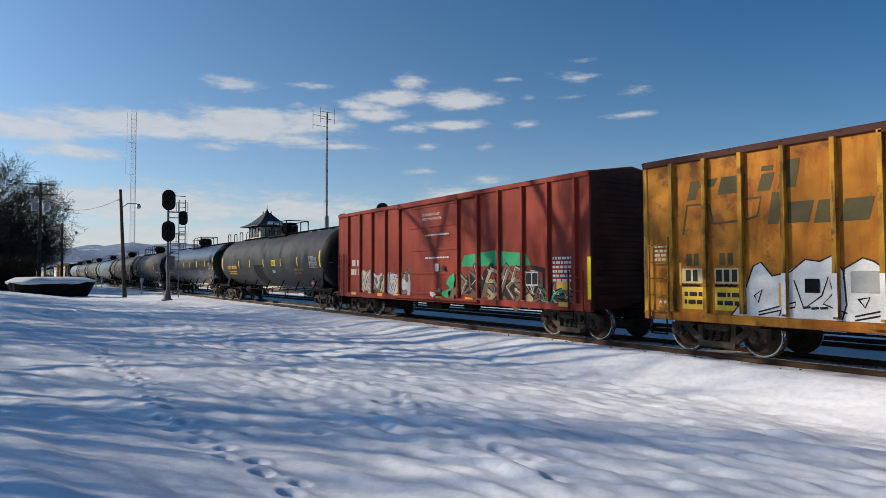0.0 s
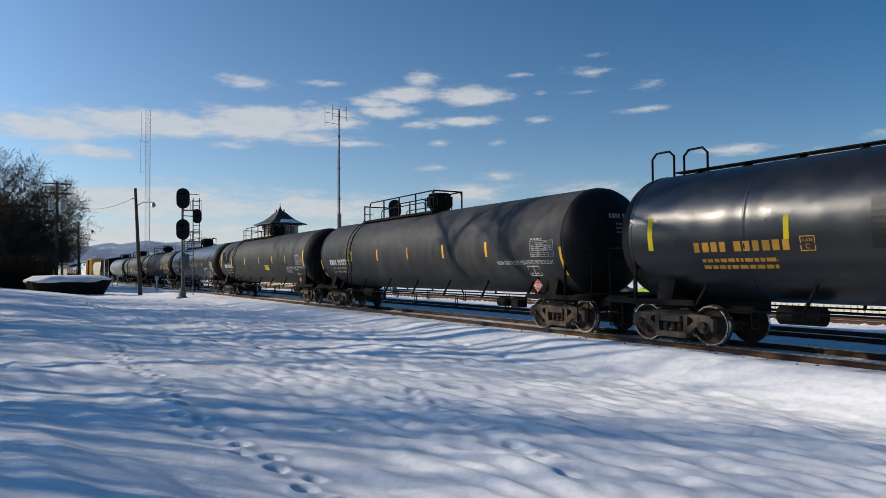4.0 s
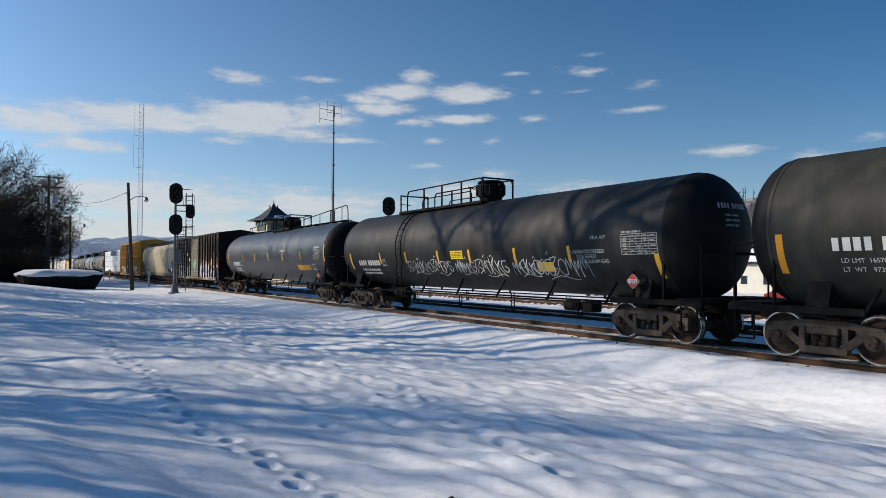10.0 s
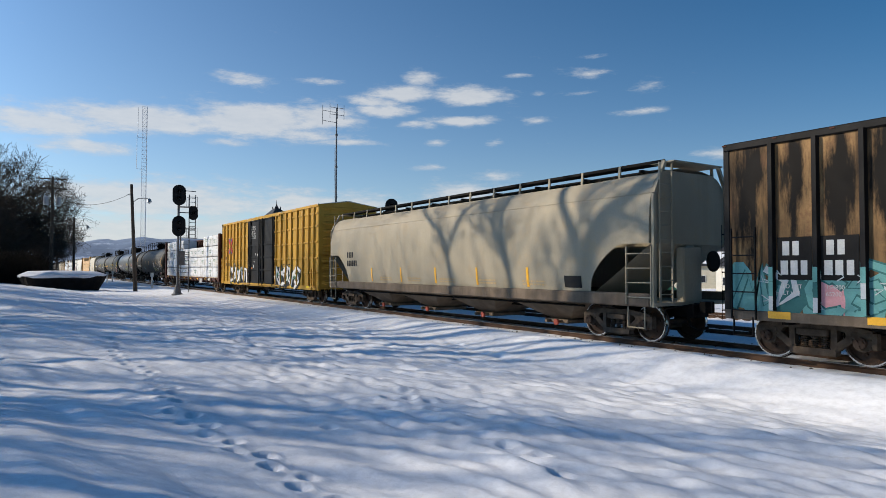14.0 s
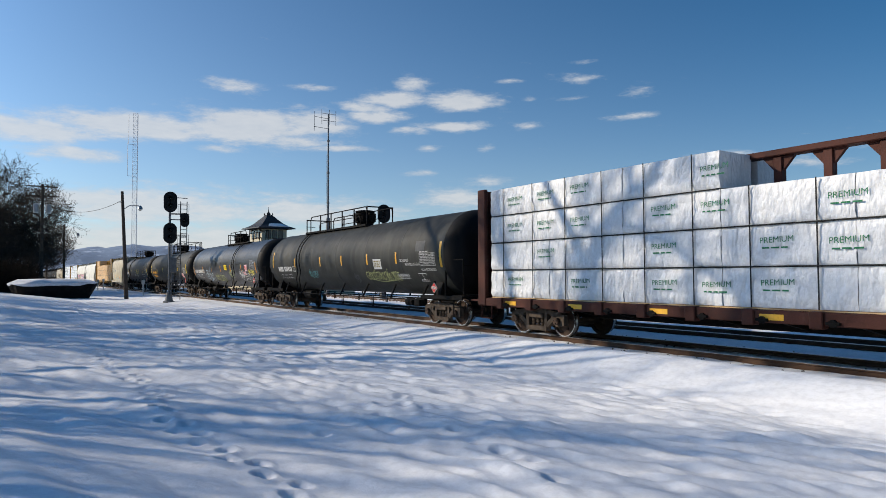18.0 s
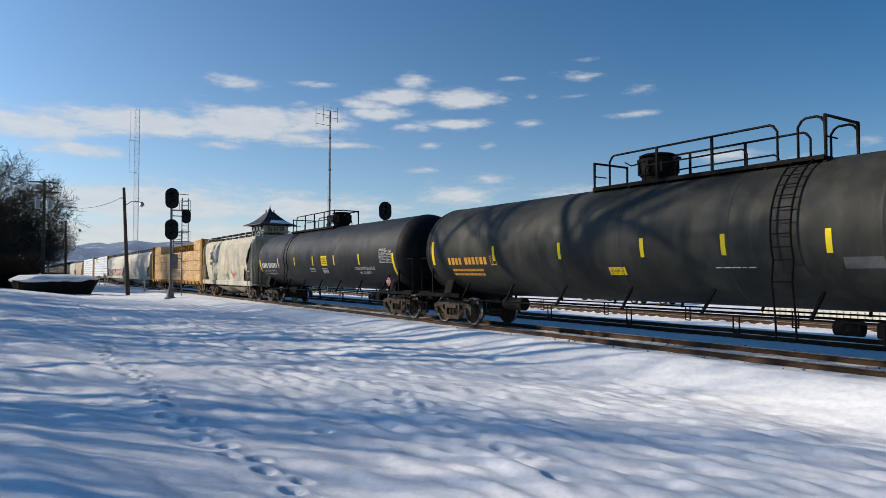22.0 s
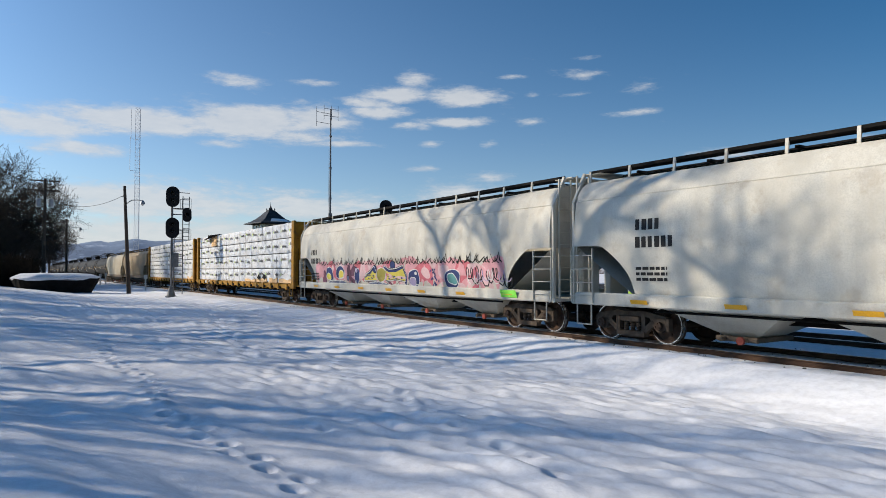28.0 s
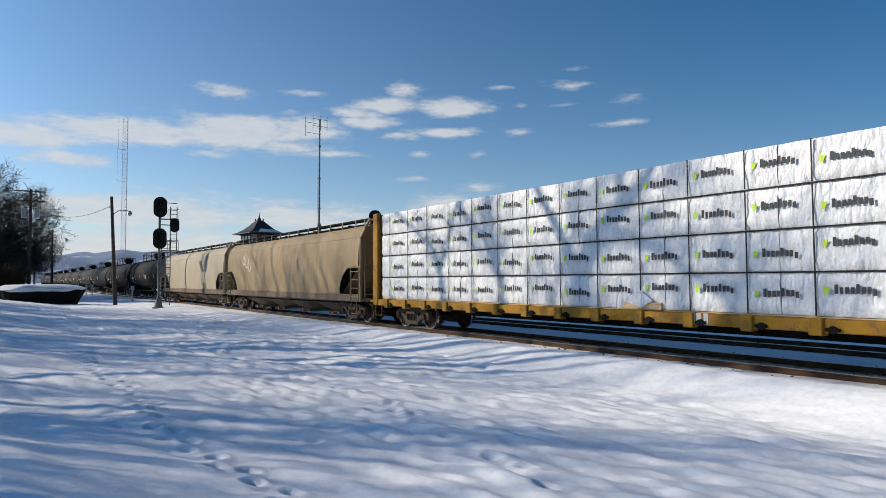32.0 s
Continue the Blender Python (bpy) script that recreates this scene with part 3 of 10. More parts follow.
def make_ground():
    def axis(lo, hi, a, b, step, grow):
        core = list(np.arange(a, b, step))
        out, s, p = [], step, a
        while p > lo:
            s *= grow
            p -= s
            out.append(p)
        res = out[::-1] + core
        s, p = step, core[-1]
        while p < hi:
            s *= grow
            p += s
            res.append(p)
        return np.array(res)
    xs, ys = axis(-2600, 900, -19, 0.4, 0.047, 1.035), axis(-900, 2600, 0.4, 12.6, 0.047, 1.05)
    X, Y = np.meshgrid(xs, ys, indexing="ij")
    Z = ground_base(X, Y)
    rng = np.random.default_rng(4)
    lumps = np.zeros_like(X)
    # long wind-drawn ripples near the camera, shorter trodden hummocks farther up the field
    rough = np.clip((Y - 2.2 - 0.05 * (X + 6)) / 1.6, 0, 1)
    for k in range(78):
        drawn = k < 34
        wl = 10 ** (rng.uniform(math.log10(0.28), math.log10(1.3)) if drawn else rng.uniform(math.log10(0.20), math.log10(0.75)))
        th = rng.normal(1.885, 0.13 if drawn else 0.38)
        amp = (0.0041 if drawn else 0.0043) * wl ** (0.8 if drawn else 0.32)
        ph = rng.uniform(0, 6.28)
        if drawn:
            wob = 1.5 * np.sin(X * 0.30 / wl ** 0.7 + k) + 1.3 * np.sin(Y * 0.7 / wl + 2 * k)
        else:
            wob = 1.6 * np.sin(X * 0.9 / wl + k) + 1.6 * np.sin(Y * 0.8 / wl + 2 * k)
        lumps += amp * (1 - 0.6 * rough if drawn else 0.22 + 0.78 * rough) * np.sin(2 * math.pi * (X * math.cos(th) + Y * math.sin(th)) / wl + ph + wob)
    for k in range(10):
        wl, th, ph = rng.uniform(2.0, 6.0), rng.uniform(0, 6.28), rng.uniform(0, 6.28)
        lumps += 0.0030 * wl ** 0.8 * np.sin(2 * math.pi * (X * math.cos(th) + Y * math.sin(th)) / wl + ph + np.sin(X * 0.8 + k))
    dist = np.hypot(X, Y)
    lumps *= np.clip(1.15 - dist / 140, 0.12, 1) * np.where(Y > 12.0, 0.22, np.where(Y > 9.6, 0.35, 1.0))
    Z = Z + lumps
    # old footprints: one trodden line up the field and two short ones beside it
    prng = random.Random(8)
    for way, gap, depth in (([(-4.3, 1.9), (-5.4, 2.0), (-6.7, 1.7), (-8.7, 1.6), (-11.0, 1.8), (-13.7, 1.65), (-18.9, 1.8)], 0.30, 0.053),
                            ([(-7.2, 2.2), (-6.9, 2.8), (-7.2, 3.6), (-8.7, 4.8), (-10.9, 4.95)], 0.55, 0.04), ([(-4.2, 4.0), (-5.8, 4.35), (-7.2, 4.55), (-8.6, 4.85)], 0.42, 0.042)):
        side = 1
        for (ax, ay), (bx, by) in zip(way[:-1], way[1:]):
            l = math.hypot(bx - ax, by - ay)
            for i in range(max(1, int(l / gap))):
                s = (i + prng.uniform(-0.2, 0.2)) / max(1, int(l / gap))
                side = -side
                px, py = ax + (bx - ax) * s + prng.uniform(-0.05, 0.05), ay + (by - ay) * s + side * prng.uniform(0.05, 0.14)
                near = (abs(X - px) < 0.8) & (abs(Y - py) < 0.8)
                d2 = ((X[near] - px) / 0.095) ** 2 + ((Y[near] - py) / 0.066) ** 2
                Z[near] -= depth * prng.uniform(0.6, 1.1) * 1.15 * (np.exp(-d2 ** 1.5) - 0.36 * np.exp(-((np.sqrt(d2) - 1.7) / 0.5) ** 2))
    n, m = len(xs), len(ys)
    vs = np.stack([X, Y, Z], -1).reshape(-1, 3)
    a = (np.arange(n - 1)[:, None] * m + np.arange(m - 1)[None, :]).reshape(-1)
    fs = np.stack([a, a + m, a + m + 1, a + 1], -1)
    me = bpy.data.meshes.new("ground")
    me.from_pydata(vs.tolist(), [], fs.tolist())
    me.shade_smooth()
    me.materials.append(snow_mat)
    tagged(new("ground", me), "uneven old snow over a field beside the railway", "ground", kind="structure")


make_ground()


def gz(x, y):
    return float(ground_base(x, y))


# ---- tracks ----
def make_track(cy, label, reach_back, reach_on):
    root = thing("railway_track", label, "track", (0, cy, 0), kind="structure")
    for s in (-1, 1):
        y = s * 0.755
        m = M()
        prof = [(-0.07, -0.17), (0.07, -0.17), (0.07, -0.155), (0.012, -0.135), (0.012, -0.045), (0.036, -0.03), (0.036, -0.006), (-0.036, -0.006), (-0.036, -0.03), (-0.012, -0.045), (-0.012, -0.135), (-0.07, -0.155)]
        m.prism([(y + a, b) for a, b in prof], "x", reach_back, reach_on)
        part("rail", m, rail_mat, root, "rusty rail")
        m = M().box(reach_back, reach_on, y - 0.034, y + 0.034, -0.006, 0.0)
        part("rail_head", m, rail_top_mat, root, "bright worn running surface")
    far = M()
    tie = kept("tie", lambda: M().box(-0.115, 0.115, -1.3, 1.3, -0.34, -0.165, 0.012), "tie")
    tie.materials.append(tie_mat) if not tie.materials else None
    rng = random.Random(int(cy * 10))
    x = 4.0
    k = 0
    while x > -330:
        if k < 150:
            part("tie", tie, tie_mat, root, at=pose(x, rng.uniform(-0.03, 0.03), rng.uniform(-0.012, 0.004), 0, 0, rng.uniform(-1.2, 1.2)))
        else:
            far.box(x - 0.115, x + 0.115, -1.3, 1.3, -0.34, -0.165)
        x -= 0.52
        k += 1
    part("far_ties", far, tie_mat, root, kind="stuff")
    return root


make_track(TRACK_Y, "near railway track with rusty rails on dark ties", -1500, 60)
make_track(TRACK_Y + 4.45, "second railway track with snow between its rails", -1500, 60)
make_track(TRACK_Y + 9.9, "rusty siding track half buried in snow", -600, 60)


def make_snow_ridges():
    """Snow left standing between the buried ties of the siding."""
    rng = random.Random(6)
    m = M()
    x = 6.0
    while x > -60:
        l, h = rng.uniform(0.9, 1.25), rng.uniform(0.09, 0.16)
        y0 = TRACK_Y + 9.9 - 0.45 + rng.uniform(-0.1, 0.1)
        rows_ = [[(x + a * (1 - 0.3 * abs(b)) + 0.1 * b, y0 + b * l * 0.5, -0.16 + h * math.cos(a / 0.2 * 1.4) * max(0.0, 1 - b * b)) for a in (-0.2, -0.12, 0, 0.12, 0.2)] for b in (-1, -0.7, -0.2, 0.3, 0.75, 1)]
        m.loft(rows_, closed=False, caps=False)
        x -= 0.52
    solid("snow_ridges", m, snow_mat, "ridges of snow between the ties of the siding", "snow", kind="stuff", smooth=60)


make_snow_ridges()


def make_ballast():
    m = M()
    for cy, top, half in ((TRACK_Y, -0.20, 1.3), (TRACK_Y + 4.45, -0.20, 1.3)):
        m.prism([(cy - half - 0.5, -0.6), (cy - half, top), (cy + half, top), (cy + half + 0.5, -0.6)], "x", -1500, 80)
    solid("ballast", m, ballast_mat, "dark crushed stone bed under both tracks", "ballast", kind="structure")
    # single stones along the near edge
    rng = random.Random(9)
    m = M()
    for i in range(900):
        x, y = rng.uniform(-34, -1), TRACK_Y + rng.choice((-1, 1)) * rng.uniform(0.9, 2.0) if rng.random() < 0.7 else TRACK_Y + rng.uniform(-0.7, 0.7)
        z = -0.14
        r = rng.uniform(0.018, 0.04)
        vs = [Vector((x, y, z)) + Vector(d) * r * rng.uniform(0.7, 1.2) for d in ((1, 0, 0), (-1, 0, 0), (0, 1, 0), (0, -1, 0), (0, 0, 1), (0, 0, -1))]
        m.add(vs, [(0, 2, 4), (2, 1, 4), (1, 3, 4), (3, 0, 4), (2, 0, 5), (1, 2, 5), (3, 1, 5), (0, 3, 5)])
    solid("ballast_stones", m, ballast_mat, "loose grey ballast stones between the ties", "ballast", kind="stuff")


make_ballast()

# ---- railway cars: trucks, couplers, marks ----
WHEEL_R = 0.457
SPIN = []      # (wheelset, its place on the truck, offset of its axle from the car's centre, car's index)


def wheelset_meshes():
    def wheel(m, s):
        y = s * 0.755
        prof = [(-0.06, 0.10), (-0.075, 0.13), (-0.02, 0.16), (0.0, 0.30), (-0.01, 0.37), (-0.062, 0.385), (-0.065, 0.44), (-0.05, WHEEL_R - 0.004), (0.045, WHEEL_R + 0.002), (0.062, WHEEL_R + 0.025), (0.075, WHEEL_R + 0.02), (0.078, 0.39), (0.03, 0.37), (0.03, 0.16), (0.075, 0.13), (0.08, 0.10)]
        m.lathe([(y - s * a * -1 if False else y + (a if s < 0 else -a), r) for a, r in prof], 0, 0, 36, "y")
    m = M()
    for s in (-1, 1):
        wheel(m, s)
    m.cyl((0, -1.05, 0), (0, 1.05, 0), 0.08, 12)
    for s in (-1, 1):
        m.cyl((0, s * 1.09, 0), (0, s * 1.17, 0), 0.105, 14)
        for k in range(3):
            a = 2.094 * k
            m.cyl((0.06 * math.cos(a), s * 1.17, 0.06 * math.sin(a)), (0.06 * math.cos(a), s * 1.19, 0.06 * math.sin(a)), 0.022, 6)
        for k in range(5):
            a = 1.2566 * k + 0.3
            m.box(0.24 * math.cos(a) - 0.03, 0.24 * math.cos(a) + 0.03, s * 0.755 - 0.035, s * 0.755 + 0.035, 0.24 * math.sin(a) - 0.03, 0.24 * math.sin(a) + 0.03, 0.008)
    t = M()
    for s in (-1, 1):
        y = s * 0.755
        # bright worn rim face and tread
        t.lathe([(y - 0.046, WHEEL_R - 0.002), (y - 0.046, WHEEL_R + 0.003), (y + 0.03, WHEEL_R + 0.003), (y + 0.03, WHEEL_R - 0.002)], 0, 0, 36, "y", ring=True)
        t.lathe([(y + s * 0.064, WHEEL_R - 0.035), (y + s * 0.070, WHEEL_R - 0.035), (y + s * 0.070, WHEEL_R - 0.010), (y + s * 0.064, WHEEL_R - 0.010)], 0, 0, 36, "y", ring=True)
    return m, t


def side_frame_mesh():
    m = M()
    def bar(a, b, w, h):
        m.beam((a[0], 0, a[1]), (b[0], 0, b[1]), w, h)
    bar((-1.06, 0.62), (-0.42, 0.72), 0.15, 0.13)
    bar((1.06, 0.62), (0.42, 0.72), 0.15, 0.13)
    bar((-0.46, 0.72), (0.46, 0.72), 0.17, 0.14)
    bar((-0.70, 0.52), (-0.36, 0.26), 0.14, 0.14)
    bar((0.70, 0.52), (0.36, 0.26), 0.14, 0.14)
    bar((-0.44, 0.22), (0.44, 0.22), 0.19, 0.13)
    for s in (-1, 1):
        bar((s * 0.40, 0.25), (s * 0.40, 0.72), 0.15, 0.11)
        bar((s * 0.70, 0.50), (s * 0.62, 0.66), 0.13, 0.10)
        bar((s * 1.10, 0.34), (s * 1.10, 0.64), 0.15, 0.09)
        m.cyl((s * 0.89, -0.07, 0.457), (s * 0.89, 0.07, 0.457), 0.17, 14)
        m.box(s * 0.89 - 0.19, s * 0.89 + 0.19, -0.08, 0.08, 0.52, 0.66, 0.02)
    m.box(-0.30, 0.30, -0.12, 0.05, 0.52, 0.66, 0.02)
    return m


def spring_mesh():
    prof = [(0.29, 0.02)]
    for k in range(6):
        prof += [(0.29 + k * 0.042, 0.045), (0.30 + k * 0.042, 0.07), (0.315 + k * 0.042, 0.07), (0.325 + k * 0.042, 0.045)]
    return M().lathe(prof + [(0.545, 0.02)], 0, 0, 9, "z")


WHEELS = None


def make_truck(parent, x, index, offset):
    global WHEELS
    bolster = kept("bolster", lambda: M().box(-0.2, 0.2, -0.98, 0.98, 0.48, 0.74, 0.03).box(-0.35, 0.35, -0.3, 0.3, 0.56, 0.80, 0.03).beam((-0.75, -0.5, 0.35), (-0.75, 0.5, 0.35), 0.1, 0.1).beam((0.75, -0.5, 0.35), (0.75, 0.5, 0.35), 0.1, 0.1), "truck")
    tr = part("truck", bolster, truck_mat, parent, at=(x, 0, 0))
    frame_me = kept("side_frame", side_frame_mesh, "side_frame", 30)
    spring_me = kept("spring", spring_mesh, "spring", 30)
    for s in (-1, 1):
        part("side_frame", frame_me, truck_mat, tr, at=pose(0, s * 1.0, 0, 0, 0, 0 if s < 0 else 180))
        for k in (-0.19, 0, 0.19) if s < 0 else (0,):
            part("spring", spring_me, truck_mat, tr, at=(k, s * 0.98, 0))
    if WHEELS is None:
        a, b = wheelset_meshes()
        me = a.mesh("wheelset", 35)
        nf = len(me.polygons)
        both = M().add(a.v, a.f).add(b.v, b.f)
        me = both.mesh("wheelset", 35)
        me.materials.append(wheel_mat)
        me.materials.append(tread_mat)
        for p in me.polygons:
            p.material_index = 1 if p.index >= nf else 0
        WHEELS = me
    for s in (1, -1):
        ws = new("wheelset", WHEELS)
        ws.parent = tr
        ws.location = (s * 0.89, 0, WHEEL_R)
        SPIN.append((ws, Vector((s * 0.89, 0, WHEEL_R)), x + s * 0.89, index))
    return tr


def coupler_mesh():
    m = M()
    m.box(-0.9, -0.05, -0.09, 0.09, 0.79, 0.97, 0.03)
    m.prism([(-0.05, -0.17), (0.12, -0.19), (0.20, -0.10), (0.16, 0.02), (0.06, 0.05), (0.12, 0.16), (0.02, 0.20), (-0.08, 0.14)], "z", 0.74, 1.02)
    m.pipe([(-0.2, -0.12, 0.95), (-0.25, -0.75, 0.9), (-0.25, -1.2, 0.85), (-0.2, -1.25, 0.62)], 0.014)
    m.pipe([(-0.35, -0.28, 0.72), (-0.2, -0.32, 0.42), (0.0, -0.28, 0.33), (0.2, -0.2, 0.42)], 0.03)
    return m


def add_ends(car, half):
    """Coupler and hose at both ends; half: from the car's middle to the pulling face."""
    me = kept("coupler", coupler_mesh, "coupler", 40)
    part("coupler", me, steel_dark, car, "rusty iron coupler with air hose", at=pose(half - 0.12, 0, 0))
    part("coupler", me, steel_dark, car, "rusty iron coupler with air hose", at=pose(-half + 0.12, 0, 0, 0, 0, 180))


# ---- lettering ----
TEXT = {}


def lettering(body, size):
    """The outline faces of a line of text, lower left at the origin."""
    key = body
    if key not in TEXT:
        cu = bpy.data.curves.new("lettering", "FONT")
        cu.body, cu.size, cu.resolution_u = body, 1.0, 3
        ob = new("lettering", cu)
        me = ob.evaluated_get(bpy.context.evaluated_depsgraph_get()).to_mesh()
        TEXT[key] = ([tuple(v.co) for v in me.vertices], [tuple(p.vertices) for p in me.polygons])
        bpy.data.objects.remove(ob)
        bpy.data.curves.remove(cu)
    vs, fs = TEXT[key]
    w = max(v[0] for v in vs)
    return [(v[0] * size, v[1] * size) for v in vs], fs, w * size


def char_bars(groups, h):
    """Upright bars, one for each character that stays unlettered."""
    vs, fs, x = [], [], 0.0
    for n in groups:
        for k in range(n):
            w = h * (0.54, 0.46, 0.50)[(k * 5 + n) % 3]
            i = len(vs)
            vs += [(x, 0), (x + w, 0), (x + w, h), (x, h)]
            fs.append((i, i + 1, i + 2, i + 3))
            x += h * 0.72
        x += h * 0.42
    return vs, fs, x


def fitted(shape, width):
    """The same outline drawn to a given width, its height kept."""
    vs, fs, w = shape
    lo = min(a for a, b in vs)
    k = width / (max(a for a, b in vs) - lo)
    return [((a - lo) * k, b) for a, b in vs], fs, width


def small_lines(w, rows, h, seed=0, cols=1):
    """Rows of small print as plain bars."""
    rng = random.Random(seed)
    vs, fs = [], []
    for r in range(rows):
        x = 0.0
        y = -r * h
        while x < w:
            ww = min(w - x, rng.uniform(0.06, 0.2))
            i = len(vs)
            vs += [(x, y), (x + ww, y), (x + ww, y + h * 0.55), (x, y + h * 0.55)]
            fs.append((i, i + 1, i + 2, i + 3))
            x += ww + 0.035
    return vs, fs, w


class Skin:
    """The near side of a car as a surface: place(u, v, lift) gives the point at length u and height v."""

    def __init__(self, place):
        self.place = place

    def flat(self, shape, u, v, lift=0.006):
        vs, fs, w = shape
        return M().add([self.place(u + a, v + b, lift) for a, b in vs], fs)

    def patch(self, u0, u1, v0, v1, lift=0.004, nu=2, nv=6, m=None):
        m = m or M()
        vs = [self.place(u0 + (u1 - u0) * i / nu, v0 + (v1 - v0) * j / nv, lift) for i in range(nu + 1) for j in range(nv + 1)]
        k = nv + 1
        return m.add(vs, [(i * k + j, (i + 1) * k + j, (i + 1) * k + j + 1, i * k + j + 1) for i in range(nu) for j in range(nv)])

    def poly(self, pts, lift=0.005, m=None):
        m = m or M()
        cx, cy = sum(p[0] for p in pts) / len(pts), sum(p[1] for p in pts) / len(pts)
        vs = [self.place(cx, cy, lift)] + [self.place(a, b, lift) for a, b in pts]
        n = len(pts)
        return m.add(vs, [(0, 1 + i, 1 + (i + 1) % n) for i in range(n)])

    def stroke(self, pts, w, lift=0.005, m=None):
        m = m or M()
        pts = [q for i, q in enumerate(pts) if i == 0 or math.hypot(q[0] - pts[i - 1][0], q[1] - pts[i - 1][1]) > 1e-4]
        n, vs = len(pts), []
        for i, (a, b) in enumerate(pts):
            p0, p1 = pts[max(0, i - 1)], pts[min(n - 1, i + 1)]
            tx, ty = p1[0] - p0[0], p1[1] - p0[1]
            l = math.hypot(tx, ty)
            if l < 1e-3:
                tx, ty, l = 1, 0, 1
            tx, ty = tx / l, ty / l
            e = w * 0.3 * (-1 if i == 0 else 1 if i == n - 1 else 0)
            vs += [self.place(a + tx * e - ty * w / 2, b + ty * e + tx * w / 2, lift), self.place(a + tx * e + ty * w / 2, b + ty * e - tx * w / 2, lift)]
        return m.add(vs, [(2 * i, 2 * i + 1, 2 * i + 3, 2 * i + 2) for i in range(n - 1)])


def scrawl(skin, u, v, w, h, seed, width=0.035, lift=0.006, n=9):
    """A looping line of spray paint, not letters."""
    rng = random.Random(seed)
    loops = max(2, round(w / (0.42 * h)))
    ph, a2, lean = rng.uniform(0, 6), rng.uniform(0.25, 0.55), rng.uniform(0.1, 0.35)
    pts = []
    for i in range(loops * n):
        t = i / (loops * n - 1)
        k = 6.283 * loops * t
        amp = 0.55 + 0.35 * math.sin(2.3 * k / 3 + ph) + 0.1 * math.sin(5.1 * t * loops)
        y = 0.5 + 0.5 * amp * math.sin(k)
        pts.append((u + w * t + 0.30 * h * math.cos(k + 0.6) * amp + a2 * 0.2 * h * math.sin(k * 0.5 + ph) + lean * h * y, v + h * y))
    return skin.stroke(pts, width, lift)


def tag_writing(car, skin, u, v, w, h, material, seed, width=0.026):
    """Quick angular spray strokes in a row: hooks, spikes and loops that spell nothing."""
    rng = random.Random(seed)
    x, k = u, 0
    while x < u + w:
        cw = h * rng.uniform(0.42, 0.72)
        lift = 0.006 + 0.0012 * (k % 3)
        top, low = v + h * rng.uniform(0.72, 1.08), v + h * rng.uniform(-0.06, 0.15)
        form = rng.randrange(5)
        if form == 0:
            pts = [(x, low), (x + cw * 0.3, top), (x + cw * 0.55, v + h * 0.35), (x + cw * 0.8, top * 0.985 + low * 0.015), (x + cw, low)]
        elif form == 1:
            pts = [(x + cw * 0.9, top), (x + cw * 0.2, v + h * 0.8), (x + cw * 0.1, v + h * 0.3), (x + cw * 0.5, low), (x + cw, v + h * 0.35), (x + cw * 0.55, v + h * 0.5)]
        elif form == 2:
            pts = [(x + cw * (0.5 + 0.42 * math.cos(t * 0.7 + seed)), v + h * (0.45 + 0.4 * math.sin(t * 0.7 + seed))) for t in range(10)]
        elif form == 3:
            pts = [(x, top), (x + cw * 0.15, low), (x + cw * 0.1, v + h * 0.5), (x + cw * 0.75, top), (x + cw * 0.35, v + h * 0.5), (x + cw, low - h * 0.1)]
        else:
            pts = [(x, v + h * 0.9), (x + cw * 0.9, v + h * 0.95), (x + cw * 0.2, v + h * 0.5), (x + cw * 0.8, v + h * 0.3), (x, low)]
        fine = []
        for i in range(len(pts) - 1):
            p0, p1, p2, p3 = pts[max(0, i - 1)], pts[i], pts[i + 1], pts[min(len(pts) - 1, i + 2)]
            for j in range(3):
                t = j / 3
                fine.append(tuple(0.5 * (2 * b + (c - a) * t + (2 * a - 5 * b + 4 * c - d) * t * t + (3 * b - a - 3 * c + d) * t ** 3) for a, b, c, d in zip(p0, p1, p2, p3)))
        fine.append(pts[-1])
        part("graffiti", skin.stroke(fine, width * rng.uniform(0.8, 1.3), lift), material, car)
        x += cw * rng.uniform(0.7, 1.0)
        k += 1
    part("graffiti", skin.stroke([(u + w * t / 8, v - h * 0.08 + h * 0.10 * math.sin(t * 1.3 + seed)) for t in range(2, 8)], width * 0.8, 0.0105), material, car)
    for k in range(2):
        a = u + w * rng.uniform(0.1, 0.9)
        part("graffiti", skin.stroke([(a, v + h * 1.1), (a + h * 0.12, v + h * 1.25), (a + h * 0.2, v + h * 1.1)], width * 0.7, 0.0105), material, car)


# ---- tank cars ----
TANK_R, TANK_Z = 1.55, 2.56


def tank_skin(r=TANK_R):
    def place(u, v, lift):
        q = max(-0.999, min(0.999, (v - TANK_Z) / r))
        a = math.asin(q)
        return (u, -(r + lift) * math.cos(a), TANK_Z + (r + lift) * math.sin(a))
    return Skin(place)


def tank_shell_mesh(L):
    m = M()
    prof = []
    for k in range(9):
        t = k / 8 * math.pi / 2
        prof.append((-L + 0.78 - 0.78 * math.cos(t), max(0.02, TANK_R * math.sin(t) ** 0.86)))
    seams = [-L + 0.78 + (2 * L - 1.56) * i / 6 for i in range(7)]
    mid = []
    for s in seams[1:-1]:
        mid += [(s - 0.06, TANK_R), (s - 0.03, TANK_R), (s - 0.012, TANK_R + 0.006), (s + 0.012, TANK_R + 0.006), (s + 0.03, TANK_R), (s + 0.06, TANK_R)]
    prof = prof + [(prof[-1][0] + 0.05, TANK_R)] + mid + [(-a, r) for a, r in [(prof[-1][0] + 0.05, TANK_R)] + prof[::-1]]
    m.lathe(prof, 0, TANK_Z, 56)
    return m


